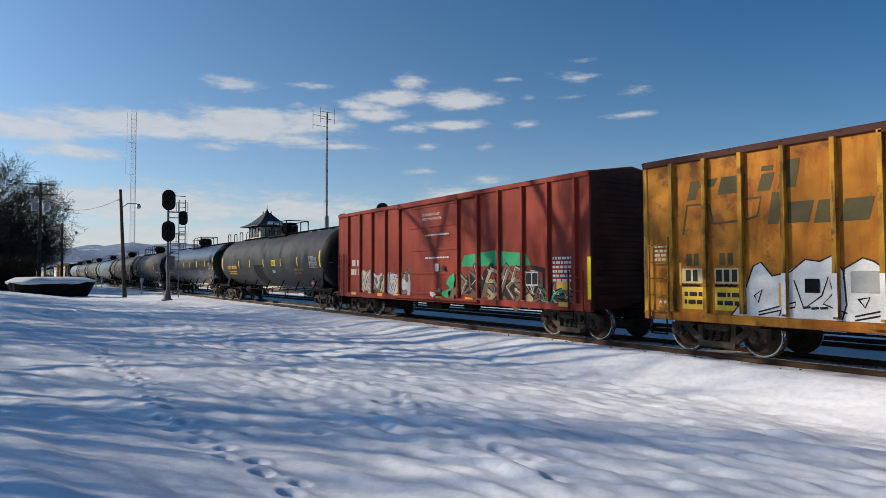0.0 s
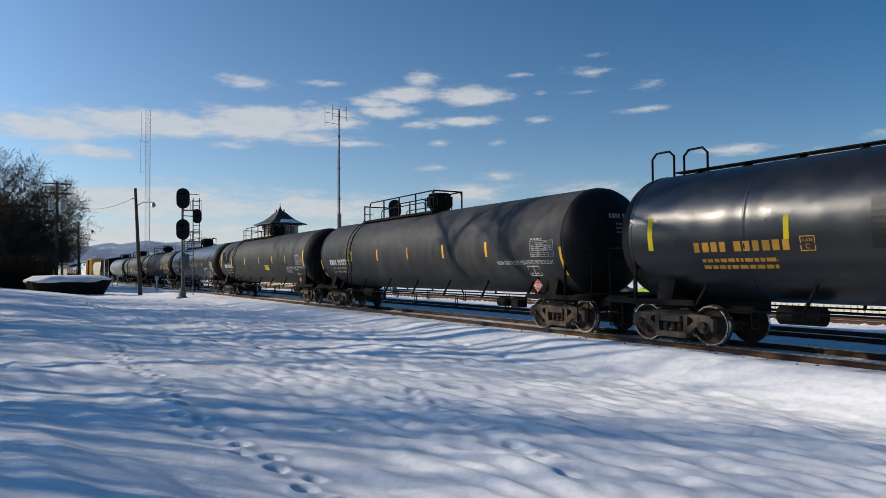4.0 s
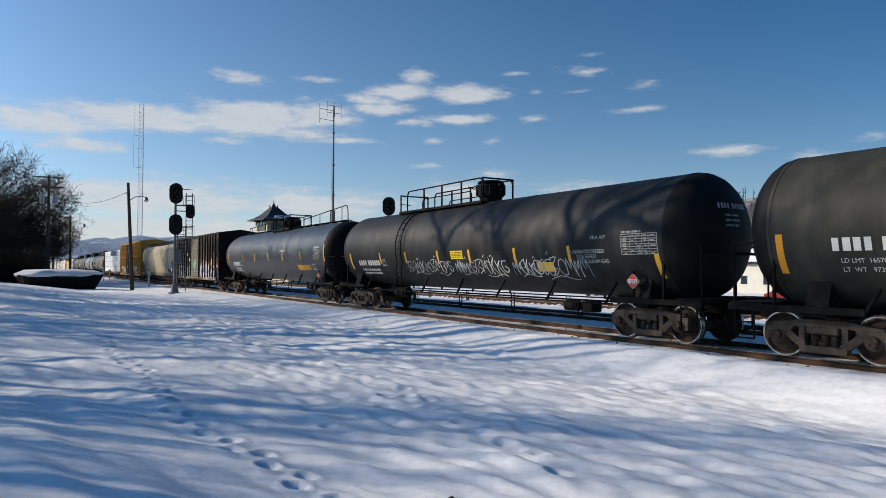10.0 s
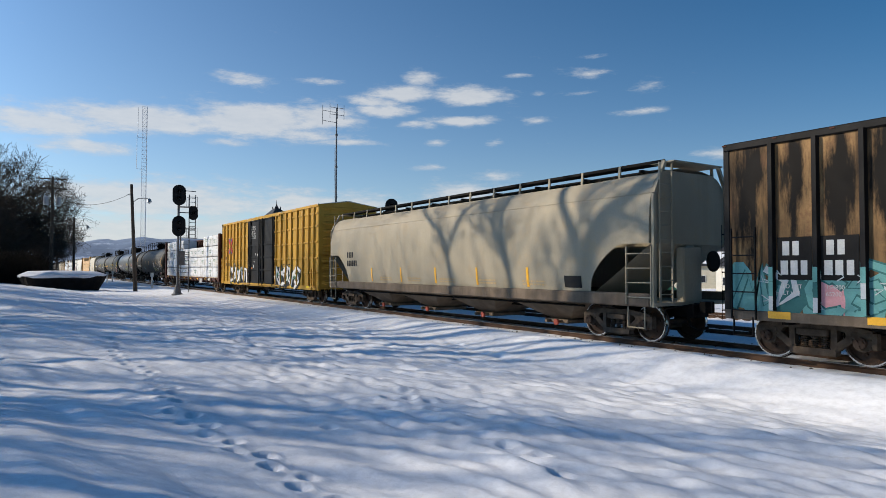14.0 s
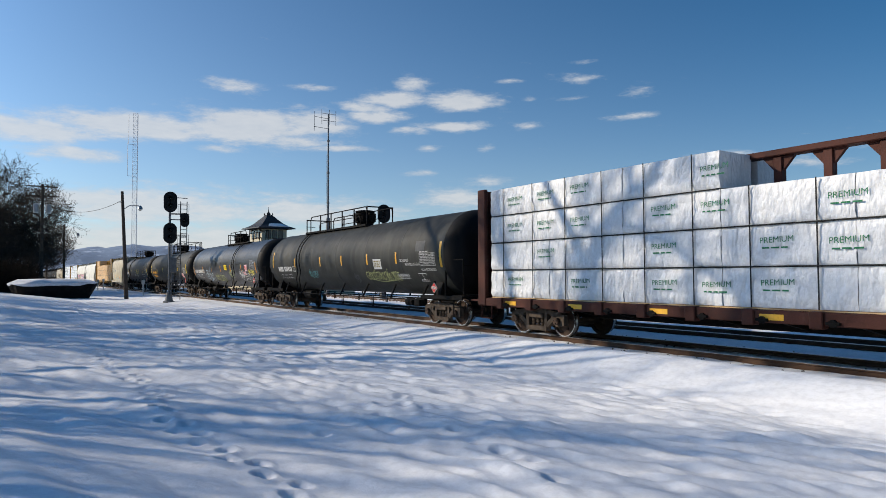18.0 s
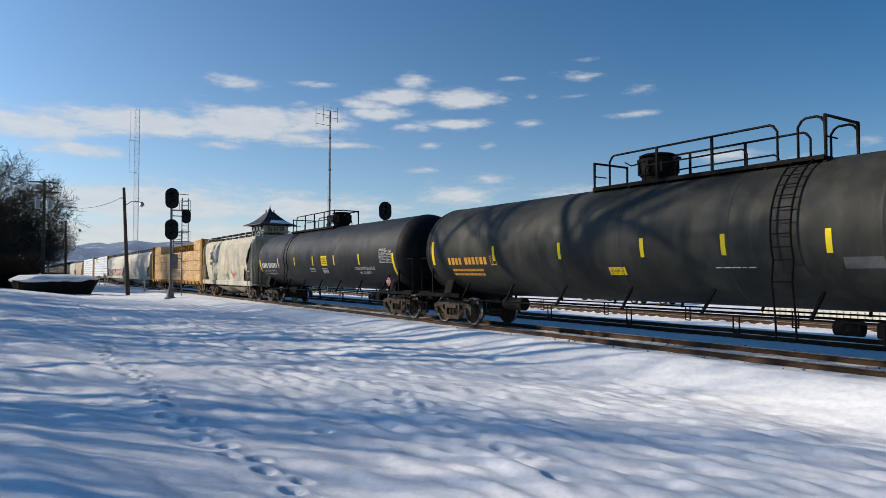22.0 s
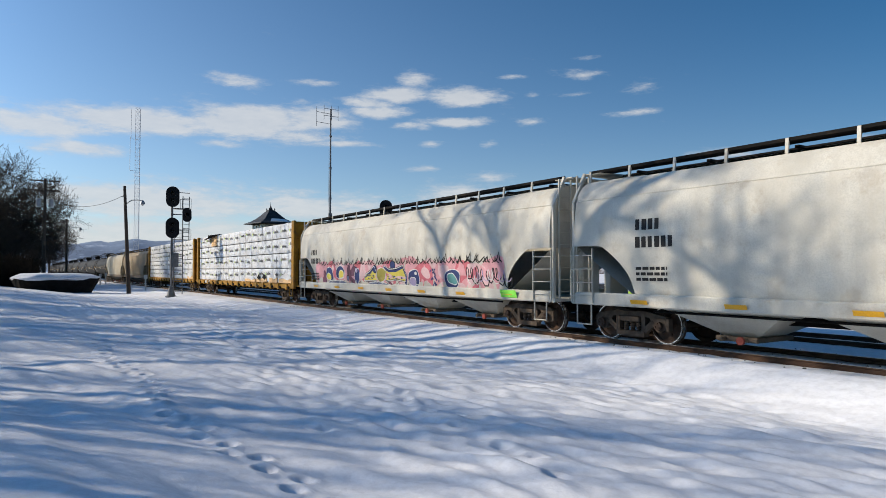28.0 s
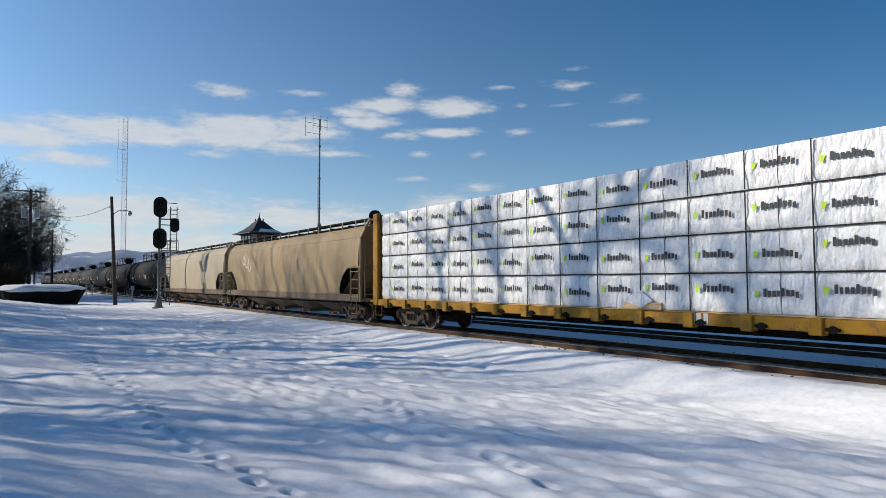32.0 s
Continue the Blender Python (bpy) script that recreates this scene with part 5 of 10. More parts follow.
def mural(car, skin, u0, u1, v0, v1, seed, fills, line, halo=None, cut=(), shapes=7, hollow=None, posts=()):
    """A row of overlapping painted shapes with dark outlines on a cloud of colour, between u0 and u1."""
    rng = random.Random(seed)
    clip = lambda pts: [(min(u1 + 0.1, max(u0 - 0.1, a)), min(v1 + 0.15, max(v0, b))) for a, b in pts]
    lift = 0.004
    if halo:
        n = shapes
        for i, hm in enumerate(halo * ((n + len(halo) - 1) // len(halo))):
            if i >= n:
                break
            w = (u1 - u0) / n
            part("graffiti", skin.poly(clip(blob(u0 + w * (i + 0.5), (v0 + v1) / 2 + rng.uniform(-0.1, 0.2) * (v1 - v0), w * 1.7, (v1 - v0) * rng.uniform(0.72, 1.12), rng, 16, 0.24, 2.2)), lift + 0.0012 * (i % 3)), hm, car)
        lift += 0.005
    # chunky, leaning strokes with dark outlines, pale edges and drips; no letters
    w, h = (u1 - u0) / shapes, v1 - v0
    def curl(turns, grow, start):
        return [(0.5 + (0.18 + grow * k / 9) * math.cos(start + turns * 6.283 * k / 9), 0.5 + (0.22 + grow * k / 9) * math.sin(start + turns * 6.283 * k / 9)) for k in range(10)]
    forms = (curl(0.85, 0.28, 0.4), curl(-0.8, 0.26, 2.6), curl(1.1, 0.25, 4.0), curl(-1.05, 0.3, 5.2), [(0.05, 0.1), (0.2, 0.75), (0.5, 0.95), (0.7, 0.5), (0.45, 0.2), (0.9, 0.05)], [(0.1, 0.9), (0.5, 0.75), (0.2, 0.4), (0.6, 0.1), (0.95, 0.35), (0.8, 0.8)])
    for i in range(shapes):
        f = forms[rng.randrange(len(forms))]
        x0, lean, grow = u0 + w * (i + 0.02), rng.uniform(-0.1, 0.2), rng.uniform(0.8, 1.05)
        pts = [(x0 + w * a + lean * b * h, v0 + 0.10 * h + 0.80 * h * b * grow) for a, b in f]
        smooth = []
        for (a, b), (c, d) in zip(pts[:-1], pts[1:]):
            smooth += [(a + (c - a) * k / 2 + rng.uniform(-0.02, 0.02), b + (d - b) * k / 2 + rng.uniform(-0.02, 0.02)) for k in range(2)]
        smooth.append(pts[-1])
        thick = min(0.44 * w, 0.30 * h)
        e = 0.002 * (i % 2)
        part("graffiti", skin.stroke([(a + 0.025, b - 0.025) for a, b in smooth], thick + 0.03, lift + e), line, car)
        part("graffiti", skin.stroke(smooth, thick + 0.045, lift + 0.001 + e), line, car)
        part("graffiti", skin.stroke(smooth, thick - 0.02, lift + 0.0045 + e), fills[i % len(fills)], car)
        part("graffiti", skin.stroke([(a - thick * 0.22, b + thick * 0.22) for a, b in smooth[:5]], 0.022, lift + 0.0085), sp_white, car)
        part("graffiti", skin.stroke([(a + thick * 0.2, b - thick * 0.15) for a, b in smooth[2:]], thick * 0.16, lift + 0.0075), hollow or fills[(i + 1) % len(fills)], car)
        for j in range(2):
            s0 = rng.choice(smooth)
            part("graffiti", skin.stroke([s0, (s0[0] + rng.uniform(-0.3, 0.3), s0[1] + rng.uniform(-0.3, 0.3)), (s0[0] + rng.uniform(-0.3, 0.3), max(v0, s0[1] - rng.uniform(0.1, 0.5)))], 0.025, lift + 0.0105), line, car)
        k = blob(x0 + w * rng.uniform(0.2, 0.8), v0 + h * rng.uniform(0.15, 0.9), 0.2, 0.17, rng, 9, 0.3)
        part("graffiti", skin.poly(k, lift + 0.0115), (halo or fills)[i % len(halo or fills)], car)
    for p in posts:
        if u0 < p < u1:
            for j in range(3):
                a, b = v0 + h * j / 3, v0 + h * (j + 1) / 3
                part("graffiti", skin.patch(p - 0.043, p + 0.043, a, b - 0.004, 0.104, 1, 1), rng.choice(fills + [line] + (halo or [])), car)


GLYPHS = (
    ([(-0.1, 0.1), (0.25, 0.95), (0.45, 0.35), (0.62, 1.1), (0.78, 0.2), (1.15, 0.55)],),
    ([(1.1, 0.8), (0.35, 1.05), (0.05, 0.55), (0.55, 0.62), (0.9, 0.25), (0.3, -0.05)], [(0.2, 0.25), (0.5, 0.1)]),
    ([(0.0, 0.85), (0.45, 0.6), (0.15, 0.05), (0.7, 0.35), (0.6, 1.05), (1.2, 0.75)],),
    ([(-0.1, 0.4), (0.3, 0.05), (0.5, 0.55), (0.2, 1.0), (0.85, 0.9), (1.0, 0.1)],),
    ([(0.95, -0.05), (0.5, 0.3), (0.95, 0.6), (0.3, 1.08), (0.0, 0.5)], [(0.1, 0.1), (0.45, 0.9)]),
    ([(0.0, 1.05), (0.3, 0.55), (-0.05, 0.3), (0.5, 0.0), (0.75, 0.75), (1.15, 1.0)],),
    ([(0.5 + 0.42 * math.cos(k * 0.8 + 0.5), 0.45 + 0.42 * math.sin(k * 0.8 + 0.5)) for k in range(7)], [(0.1, 1.05), (0.6, 0.75), (1.1, 1.1)]),
)


def wildstyle(car, skin, u0, u1, v0, v1, n, seed, fills, line, accent, edge=None, thick=0.30, lift=0.008, posts=()):
    """Leaning angular spray shapes with outlines, pale inner edges and flecks of a second colour; they spell nothing."""
    rng = random.Random(seed)
    w, h = (u1 - u0) / n, v1 - v0
    th = min(w * thick, h * 0.26)
    for i in range(n):
        lean, drop, grow = rng.uniform(-0.12, 0.22), rng.uniform(-0.05, 0.06), rng.uniform(0.88, 1.08)
        fill = fills[i % len(fills)]
        for j, path in enumerate(GLYPHS[(rng.randrange(2) + 3 * i + seed) % 7]):
            pts = [(u0 + w * (i - 0.08 + a * 1.12) + lean * h * b, v0 + h * (drop + b * grow)) for a, b in path]
            e = lift + 0.0012 * j + 0.0022 * (i % 2)
            part("graffiti", skin.stroke(pts, th + 0.075, e), line, car)
            part("graffiti", skin.stroke(pts, th, e + 0.0055), fill, car)
            if edge:
                part("graffiti", skin.stroke([(a - th * 0.30, b + th * 0.30) for a, b in pts[:3]], 0.026, e + 0.0095), edge, car)
            (a, b), (c, d) = pts[-2], pts[-1]
            l = math.hypot(c - a, d - b) or 1
            tx, ty = (c - a) / l, (d - b) / l
            part("graffiti", skin.poly([(c - ty * th * 0.75, d + tx * th * 0.75), (c + tx * th * 1.1, d + ty * th * 1.1), (c + ty * th * 0.75, d - tx * th * 0.75)], e + 0.0075), fill, car)
        for k in range(3):
            a, b = u0 + w * (i + rng.uniform(0, 1)), v0 + h * rng.uniform(0.05, 0.95)
            part("graffiti", skin.stroke([(a, b), (a + rng.uniform(0.05, 0.14), b + rng.uniform(-0.1, 0.1)), (a + rng.uniform(-0.05, 0.1), b + rng.uniform(0.04, 0.14))], 0.022, lift + 0.0125), accent, car)
    for p in posts:
        if u0 < p < u1:
            for j in range(3):
                part("graffiti", skin.patch(p - 0.043, p + 0.043, v0 + h * j / 3, v0 + h * (j + 1) / 3 - 0.004, 0.104, 1, 1), rng.choice(list(fills) + [line]), car)


# ---- box cars ----
def flat_skin(y):
    return Skin(lambda u, v, lift: (u, -y - lift, v))


def ladder_flat(m, x0, x1, y, z0, z1, n):
    for x in (x0, x1):
        m.beam((x, y, z0), (x, y, z1), 0.05, 0.02)
    for i in range(n):
        z = z0 + (z1 - z0) * (i + 0.5) / n
        m.pipe([(x0, y - 0.02, z), (x1, y - 0.02, z)], 0.014, 5)
    return m


def make_boxcar(index, tc, half, z0, eave, body, label, ribs, door, end_mat=None, rib_mat=None, roof_mat=None, door_mat=None, door_style="ribbed", cross=(), trim=None, sill_mat=None):
    """ribs: places of the side posts; door: its two ends."""
    w = 1.6
    end_mat, rib_mat, roof_mat, door_mat, trim, sill_mat = end_mat or body, rib_mat or body, roof_mat or body, door_mat or body, trim or body, sill_mat or body
    car = thing("box_car", label, "box car", group="railway cars of the passing train")
    core = M().box(-half + 0.02, half - 0.02, -w + 0.05, w - 0.05, z0 + 0.1, eave, 0)
    part("body", core, body, car)
    posts = sorted(ribs)
    walls = sorted([-half] + [p for p in posts if not door[0] - 0.05 < p < door[1] + 0.05] + [door[0], door[1], half])
    for a, b in zip(walls[:-1], walls[1:]):
        if b - a < 0.1 or (a >= door[0] - 0.01 and b <= door[1] + 0.01):
            continue
        part("side_panel", M().box(a + 0.004, b - 0.004, -w, -w + 0.05, z0 + 0.12, eave - 0.06, 0.006), body, car)
        for z in cross:
            part("panel_stiffener", M().box(a + 0.055, b - 0.055, -w - 0.05, -w, z - 0.045, z + 0.045, 0.014), body, car)
    part("far_side", M().box(-half, half, w - 0.05, w, z0 + 0.12, eave - 0.06), body, car)
    for p in posts:
        if door[0] + 0.05 < p < door[1] - 0.05:
            continue
        m = M().prism([(p - 0.06, -w), (p - 0.042, -w - 0.10), (p + 0.042, -w - 0.10), (p + 0.06, -w)], "z", z0 + 0.16, eave - 0.1)
        part("side_post", m, rib_mat, car)
    for s in (-half + 0.06, half - 0.06):
        part("corner_post", M().box(s - 0.06, s + 0.06, -w - 0.02, -w + 0.1, z0 + 0.05, eave, 0.012), rib_mat, car)
    part("side_sill", M().box(-half, half, -w - 0.03, -w + 0.12, z0 - 0.06, z0 + 0.13, 0.012), sill_mat, car)
    part("eave_rail", M().box(-half, half, -w - 0.05, -w + 0.1, eave - 0.12, eave + 0.03, 0.02), trim, car)
    # roof with raised seams
    m = M().prism([(-w - 0.04, eave), (0, eave + 0.22), (w + 0.04, eave), (w + 0.04, eave - 0.05), (-w - 0.04, eave - 0.05)], "x", -half, half)
    n = round(2 * half / 1.1)
    rf = part("roof", m, roof_mat, car)
    for i in range(n + 1):
        x = -half + 0.04 + (2 * half - 0.08) * i / n
        m = M().prism([(-w - 0.06, eave + 0.01), (0, eave + 0.26), (w + 0.06, eave + 0.01), (w + 0.06, eave - 0.02), (-w - 0.06, eave - 0.02)], "x", x - 0.045, x + 0.045)
        part("roof_seam", m, roof_mat, rf)
    # pressed ends
    for s in (-1, 1):
        m = M().prism([(-w, z0), (w, z0), (w, eave), (0, eave + 0.2), (-w, eave)], "x", s * half - 0.02, s * half + 0.02)
        part("end_wall", m, end_mat, car)
        for k in range(11):
            z = z0 + 0.32 + (eave - z0 - 0.5) * k / 10
            part("end_corrugation", M().loft([[(s * half, y, z + dz * e) for dz in (-0.09, 0.09)] + [(s * (half + 0.065 * e), y, z + dz * e) for dz in (0.05, -0.05)] for y, e in ((-w + 0.12, 0.15), (-w + 0.35, 1), (w - 0.35, 1), (w - 0.12, 0.15))]), end_mat, car)
        m = ladder_flat(M(), -w + 0.06, -w + 0.5, 0, z0 - 0.1, z0 + 1.9, 5)
        lad = M()
        lad.add([(s * (half + 0.12), x, z) for x, y, z in m.v], m.f)
        part("end_ladder", lad, end_mat, car)
        part("placard_board", M().box(s * half + (0.07 if s > 0 else -0.09), s * half + (0.09 if s > 0 else -0.07), 0.35, 0.8, z0 + 0.9, z0 + 1.35), grey_decal, car)
    part("side_ladder", ladder_flat(M(), -half + 0.2, -half + 0.72, -w - 0.09, z0 - 0.05, z0 + 1.8, 5), rib_mat, car)
    part("side_ladder", ladder_flat(M(), half - 0.72, half - 0.2, -w - 0.09, z0 - 0.05, z0 + 1.0, 3), rib_mat, car)
    # door
    a, b = door
    dz0, dz1 = z0 + 0.12, eave - 0.14
    if door_style == "corrugated":
        dr = part("door", M().box(a, b, -w - 0.02, -w + 0.03, dz0, dz1, 0.01), door_mat, car)
        n = 19
        for i in range(n):
            z = dz0 + (dz1 - dz0) * (i + 0.5) / n
            part("door_rib", M().prism([(-w - 0.02, z - 0.06), (-w - 0.055, z - 0.02), (-w - 0.055, z + 0.02), (-w - 0.02, z + 0.06)], "x", a + 0.08, b - 0.08), door_mat, dr)
    elif door_style == "panelled":
        dr = part("door", M().box(a, b, -w - 0.03, -w + 0.03, dz0, dz1, 0.01), door_mat, car)
        for z in (dz0 + 0.1, dz0 + (dz1 - dz0) * 0.25, dz0 + (dz1 - dz0) * 0.5, dz0 + (dz1 - dz0) * 0.75, dz1 - 0.1):
            part("door_rail", M().box(a, b, -w - 0.055, -w - 0.03, z - 0.035, z + 0.035, 0.01), door_mat, dr)
    else:
        dr = None
        for c, d in ((a, (a + b) / 2 - 0.01), ((a + b) / 2 + 0.01, b)):
            leaf = part("door", M().box(c, d, -w - 0.03, -w + 0.03, dz0, dz1, 0.01), door_mat, car)
            n = 5
            for i in range(n + 1):
                if i == 4:
                    continue
                z = dz0 + 0.05 + (dz1 - dz0 - 0.1) * i / n
                part("door_rail", M().box(c + 0.02, d - 0.02, -w - 0.07, -w - 0.03, z - 0.05, z + 0.05, 0.015), door_mat, leaf)
            for x in (c + 0.06, c + 0.62, d - 0.06):
                part("door_stile", M().box(x - 0.05, x + 0.05, -w - 0.075, -w - 0.03, dz0, dz1, 0.015), door_mat, leaf)
            for x in (c + 0.62, d - 0.06):
                part("lock_rod", M().cyl((x, -w - 0.12, dz0 - 0.12), (x, -w - 0.12, dz1), 0.032, 8), door_mat, leaf)
    part("door_track", M().box(a - 1.2, b + 1.2, -w - 0.12, -w - 0.03, z0 + 0.02, z0 + 0.10, 0.01), sill_mat, car)
    part("door_track", M().box(a - 1.0, b + 1.0, -w - 0.1, -w - 0.03, eave - 0.17, eave - 0.11, 0.01), trim, car)
    # underframe
    m = M().box(-half, half, -0.3, 0.3, 0.62, z0 + 0.1, 0.02)
    for s in (-1, 1):
        m.prism([(-1.5, z0 + 0.1), (1.5, z0 + 0.1), (1.5, z0), (0.4, 0.62), (-0.4, 0.62), (-1.5, z0)], "x", s * tc / 2 - 0.2, s * tc / 2 + 0.2)
    for k in range(9):
        x = -half + 1.2 + (2 * half - 2.4) * k / 8
        m.box(x - 0.06, x + 0.06, -1.5, 1.5, z0 - 0.12, z0 + 0.1)
    part("underframe", m, steel_dark, car)
    m = M().cyl((-1.2, -0.8, 0.66), (-0.2, -0.8, 0.66), 0.2, 12).cyl((1.0, -0.7, 0.68), (1.6, -0.7, 0.68), 0.16, 12)
    m.pipe([(-half + 1.5, -0.9, 0.62), (half - 1.5, -0.9, 0.62)], 0.025)
    part("brake_gear", m, steel_dark, car)
    for s in (-1, 1):
        m = M().pipe([(s * (half - 0.2), -w - 0.02, z0), (s * (half - 0.2), -w - 0.02, z0 - 0.38), (s * (half - 0.62), -w - 0.02, z0 - 0.38), (s * (half - 0.62), -w - 0.02, z0)], 0.018)
        part("sill_step", m, steel_dark, car)
        make_truck(car, s * tc / 2, index, s * tc / 2)
    add_ends(car, tc / 2 + 2.15)
    return car


# ---- covered hoppers ----
gate_red = shade("faded_red_gate_paint", (0.30, 0.07, 0.05), 0.7, var=0.2)
HOP = [(0.92, 1.36), (1.10, 1.44), (1.5, 1.51), (2.0, 1.545), (2.6, 1.55), (3.2, 1.52), (3.6, 1.45), (3.9, 1.33), (4.1, 1.12), (4.2, 0.88), (4.27, 0.5), (4.30, 0.0)]


def hop_y(z):
    return float(np.interp(z, [a for a, b in HOP], [b for a, b in HOP]))


def hopper_skin():
    return Skin(lambda u, v, lift: (u, -hop_y(v) - lift, v))


def make_hopper(index, tc, half, body, label, bays, cut=1.95, cut_z=2.42, sloped=False, chute_mat=None, post_gap=1.35):
    low_mat = body if sloped else chute_mat or body
    chute_mat = chute_mat or chute_dirty
    car = thing("covered_hopper_car", label, "hopper car", group="railway cars of the passing train")
    z_sill = 1.22

    def bottom(u):
        t = (abs(u) - (half - cut)) / cut
        if t <= 0:
            return 0.95
        if sloped:
            return min(3.9, z_sill + (4.2 - z_sill) * t ** 0.9) if abs(u) > half - cut else 0.95
        return z_sill + (cut_z - z_sill) * min(1.0, t * 1.9) ** 0.5
    us = [-half + 2 * half * i / 96 for i in range(97)] + [s * (half - cut + e) for s in (-1, 1) for e in (0.001, 0.06, 0.14, 0.24, 0.36, 0.5, 0.65, 0.8)]
    us = sorted(us)
    zs = [0.0, 0.05, 0.12, 0.25, 0.38, 0.5, 0.62, 0.72, 0.8, 0.87, 0.93, 0.97]
    for s in (-1, 1):
        rows_ = []
        for u in us:
            zb = bottom(u)
            rows_.append([(u, s * hop_y(zb + (4.22 - zb) * k), zb + (4.22 - zb) * k) for k in zs])
        part("side_sheet", M().loft(rows_, closed=False, caps=False), body, car, smooth=40)
        part("side_sill", M().box(-half, half, s * 1.47 - 0.07, s * 1.47 + 0.07, 0.90, z_sill, 0.03), low_mat, car)
        part("weld_bead", M().box(-half + 0.05, half - 0.05, s * hop_y(3.62) - 0.008, s * hop_y(3.62) + 0.008, 3.612, 3.63), body, car)
    m = M()
    rows_ = [[(u, y, float(np.interp(-abs(y), [-0.95, -0.5, 0], [4.19, 4.27, 4.30]))) for y in (-0.95, -0.5, 0, 0.5, 0.95)] for u in (-half, half)]
    m.loft(rows_, closed=False, caps=False)
    part("roof", m, body, car, smooth=40)
    for s in (-1, 1):
        m = M()
        zlo = cut_z if not sloped else 3.85
        m.add([(s * half, a * hop_y(z), z) for z in (zlo, 3.0 if not sloped else 3.9, 3.6 if not sloped else 4.0, 3.9 if not sloped else 4.05, 4.1, 4.2) for a in (-1, 1)], [(2 * i, 2 * i + 1, 2 * i + 3, 2 * i + 2) for i in range(5)])
        part("end_sheet", m, body, car)
        # slope sheet under the overhang
        m = M().add([(s * half, -1.45, zlo), (s * half, 1.45, zlo), (s * (half - cut - 0.3), 1.4, 0.95), (s * (half - cut - 0.3), -1.4, 0.95)], [(0, 1, 2, 3)])
        part("slope_sheet", m, body, car)
        m = M().box(min(s * (half + 0.15), s * (half - cut - 0.2)), max(s * (half + 0.15), s * (half - cut - 0.2)), -1.5, 1.5, 0.92, 1.0)
        part("end_floor", m, body, car)
        x = s * (half + 0.08)
        for y in (-1.46, 1.46):
            part("corner_post", M().beam((x, y, 0.9), (x, y, 3.6), 0.09, 0.07).beam((x, y, 3.6), (x, y * 0.72, 4.4), 0.09, 0.07), body, car)
        m = ladder_flat(M(), x - s * 0.75, x, -1.56, 0.95, 2.35, 4)
        m.pipe([(x - s * 0.7, -1.56, 0.9), (x - s * 0.7, -1.56, 0.4), (x - s * 0.2, -1.56, 0.4), (x - s * 0.2, -1.56, 0.9)], 0.018)
        part("side_ladder", m, body, car)
        m = M()
        for y in (-1.3, -0.85):
            m.beam((x + s * 0.05, y, 1.0), (x + s * 0.05, y, 4.35), 0.04, 0.04)
        for k in range(10):
            m.pipe([(x + s * 0.07, -1.3, 1.2 + k * 0.33), (x + s * 0.07, -0.85, 1.2 + k * 0.33)], 0.014, 5)
        part("end_ladder", m, body, car)
        m = M().box(min(x, x - s * 0.25), max(x, x - s * 0.25), -0.35, 0.35, 0.95, 2.35, 0.03).beam((x - s * 0.1, 0, 2.3), (x - s * 0.5, 0, 3.0), 0.3, 0.1)
        part("end_strut", m, body, car)
        part("roof_end_step", M().box(min(x - s * 0.5, x + s * 0.2), max(x - s * 0.5, x + s * 0.2), -0.95, 0.95, 4.38, 4.42, 0.01), body, car)
        bw = M().lathe([(x + s * 0.16, 0.02), (x + s * 0.16, 0.26), (x + s * 0.20, 0.26), (x + s * 0.20, 0.02)], 0.55, 2.0, 20)
        part("brake_wheel", bw, steel_dark, car)
    # running boards round the roof on brackets, and the hatch trough
    for s in (-1, 1):
        m = M().box(-half, half, s * 0.72 - 0.2, s * 0.72 + 0.2, 4.40, 4.43).box(-half, half, s * 0.94 - 0.015, s * 0.94 + 0.015, 4.40, 4.47)
        part("running_board", m, steel_dark, car)
        n = round(2 * half / post_gap)
        for i in range(n + 1):
            u = -half + 0.05 + (2 * half - 0.1) * i / n
            part("board_bracket", M().beam((u, s * 0.98, 4.12), (u, s * 0.95, 4.46), 0.07, 0.04), body, car)
    m = M().box(-half + 0.6, half - 0.6, -0.34, 0.34, 4.28, 4.36, 0.02)
    for k in range(9):
        u = -half + 1.2 + (2 * half - 2.4) * k / 8
        m.box(u - 0.05, u + 0.05, -0.42, 0.42, 4.34, 4.40, 0.01)
    part("hatch_cover", m, steel_dark, car)
    # chutes
    for b in bays:
        m = M()
        wt = 1.55
        m.loft([[(b - wt, -1.42, 0.95), (b + wt, -1.42, 0.95), (b + wt, 1.42, 0.95), (b - wt, 1.42, 0.95)], [(b - 0.38, -0.5, 0.32), (b + 0.38, -0.5, 0.32), (b + 0.38, 0.5, 0.32), (b - 0.38, 0.5, 0.32)]], caps=False)
        ch = part("hopper_chute", m, low_mat, car)
        part("outlet_gate", M().box(b - 0.5, b + 0.5, -0.72, 0.72, 0.22, 0.33, 0.02).cyl((b + 0.25, -0.9, 0.27), (b + 0.25, -0.7, 0.27), 0.05, 8).cyl((b - 0.25, -0.9, 0.27), (b - 0.25, -0.7, 0.27), 0.05, 8), chute_mat, ch)
        part("gate_shaft", M().cyl((b + 0.25, -0.97, 0.27), (b + 0.25, -0.9, 0.27), 0.09, 10), gate_red, ch)
    m = M().box(-half - 0.3, half + 0.3, -0.3, 0.3, 0.62, 0.95, 0.02)
    for s in (-1, 1):
        m.prism([(-1.45, 0.95), (1.45, 0.95), (1.45, 0.85), (0.4, 0.62), (-0.4, 0.62), (-1.45, 0.85)], "x", s * tc / 2 - 0.2, s * tc / 2 + 0.2)
        make_truck(car, s * tc / 2, index, s * tc / 2)
    part("underframe", m, steel_dark, car)
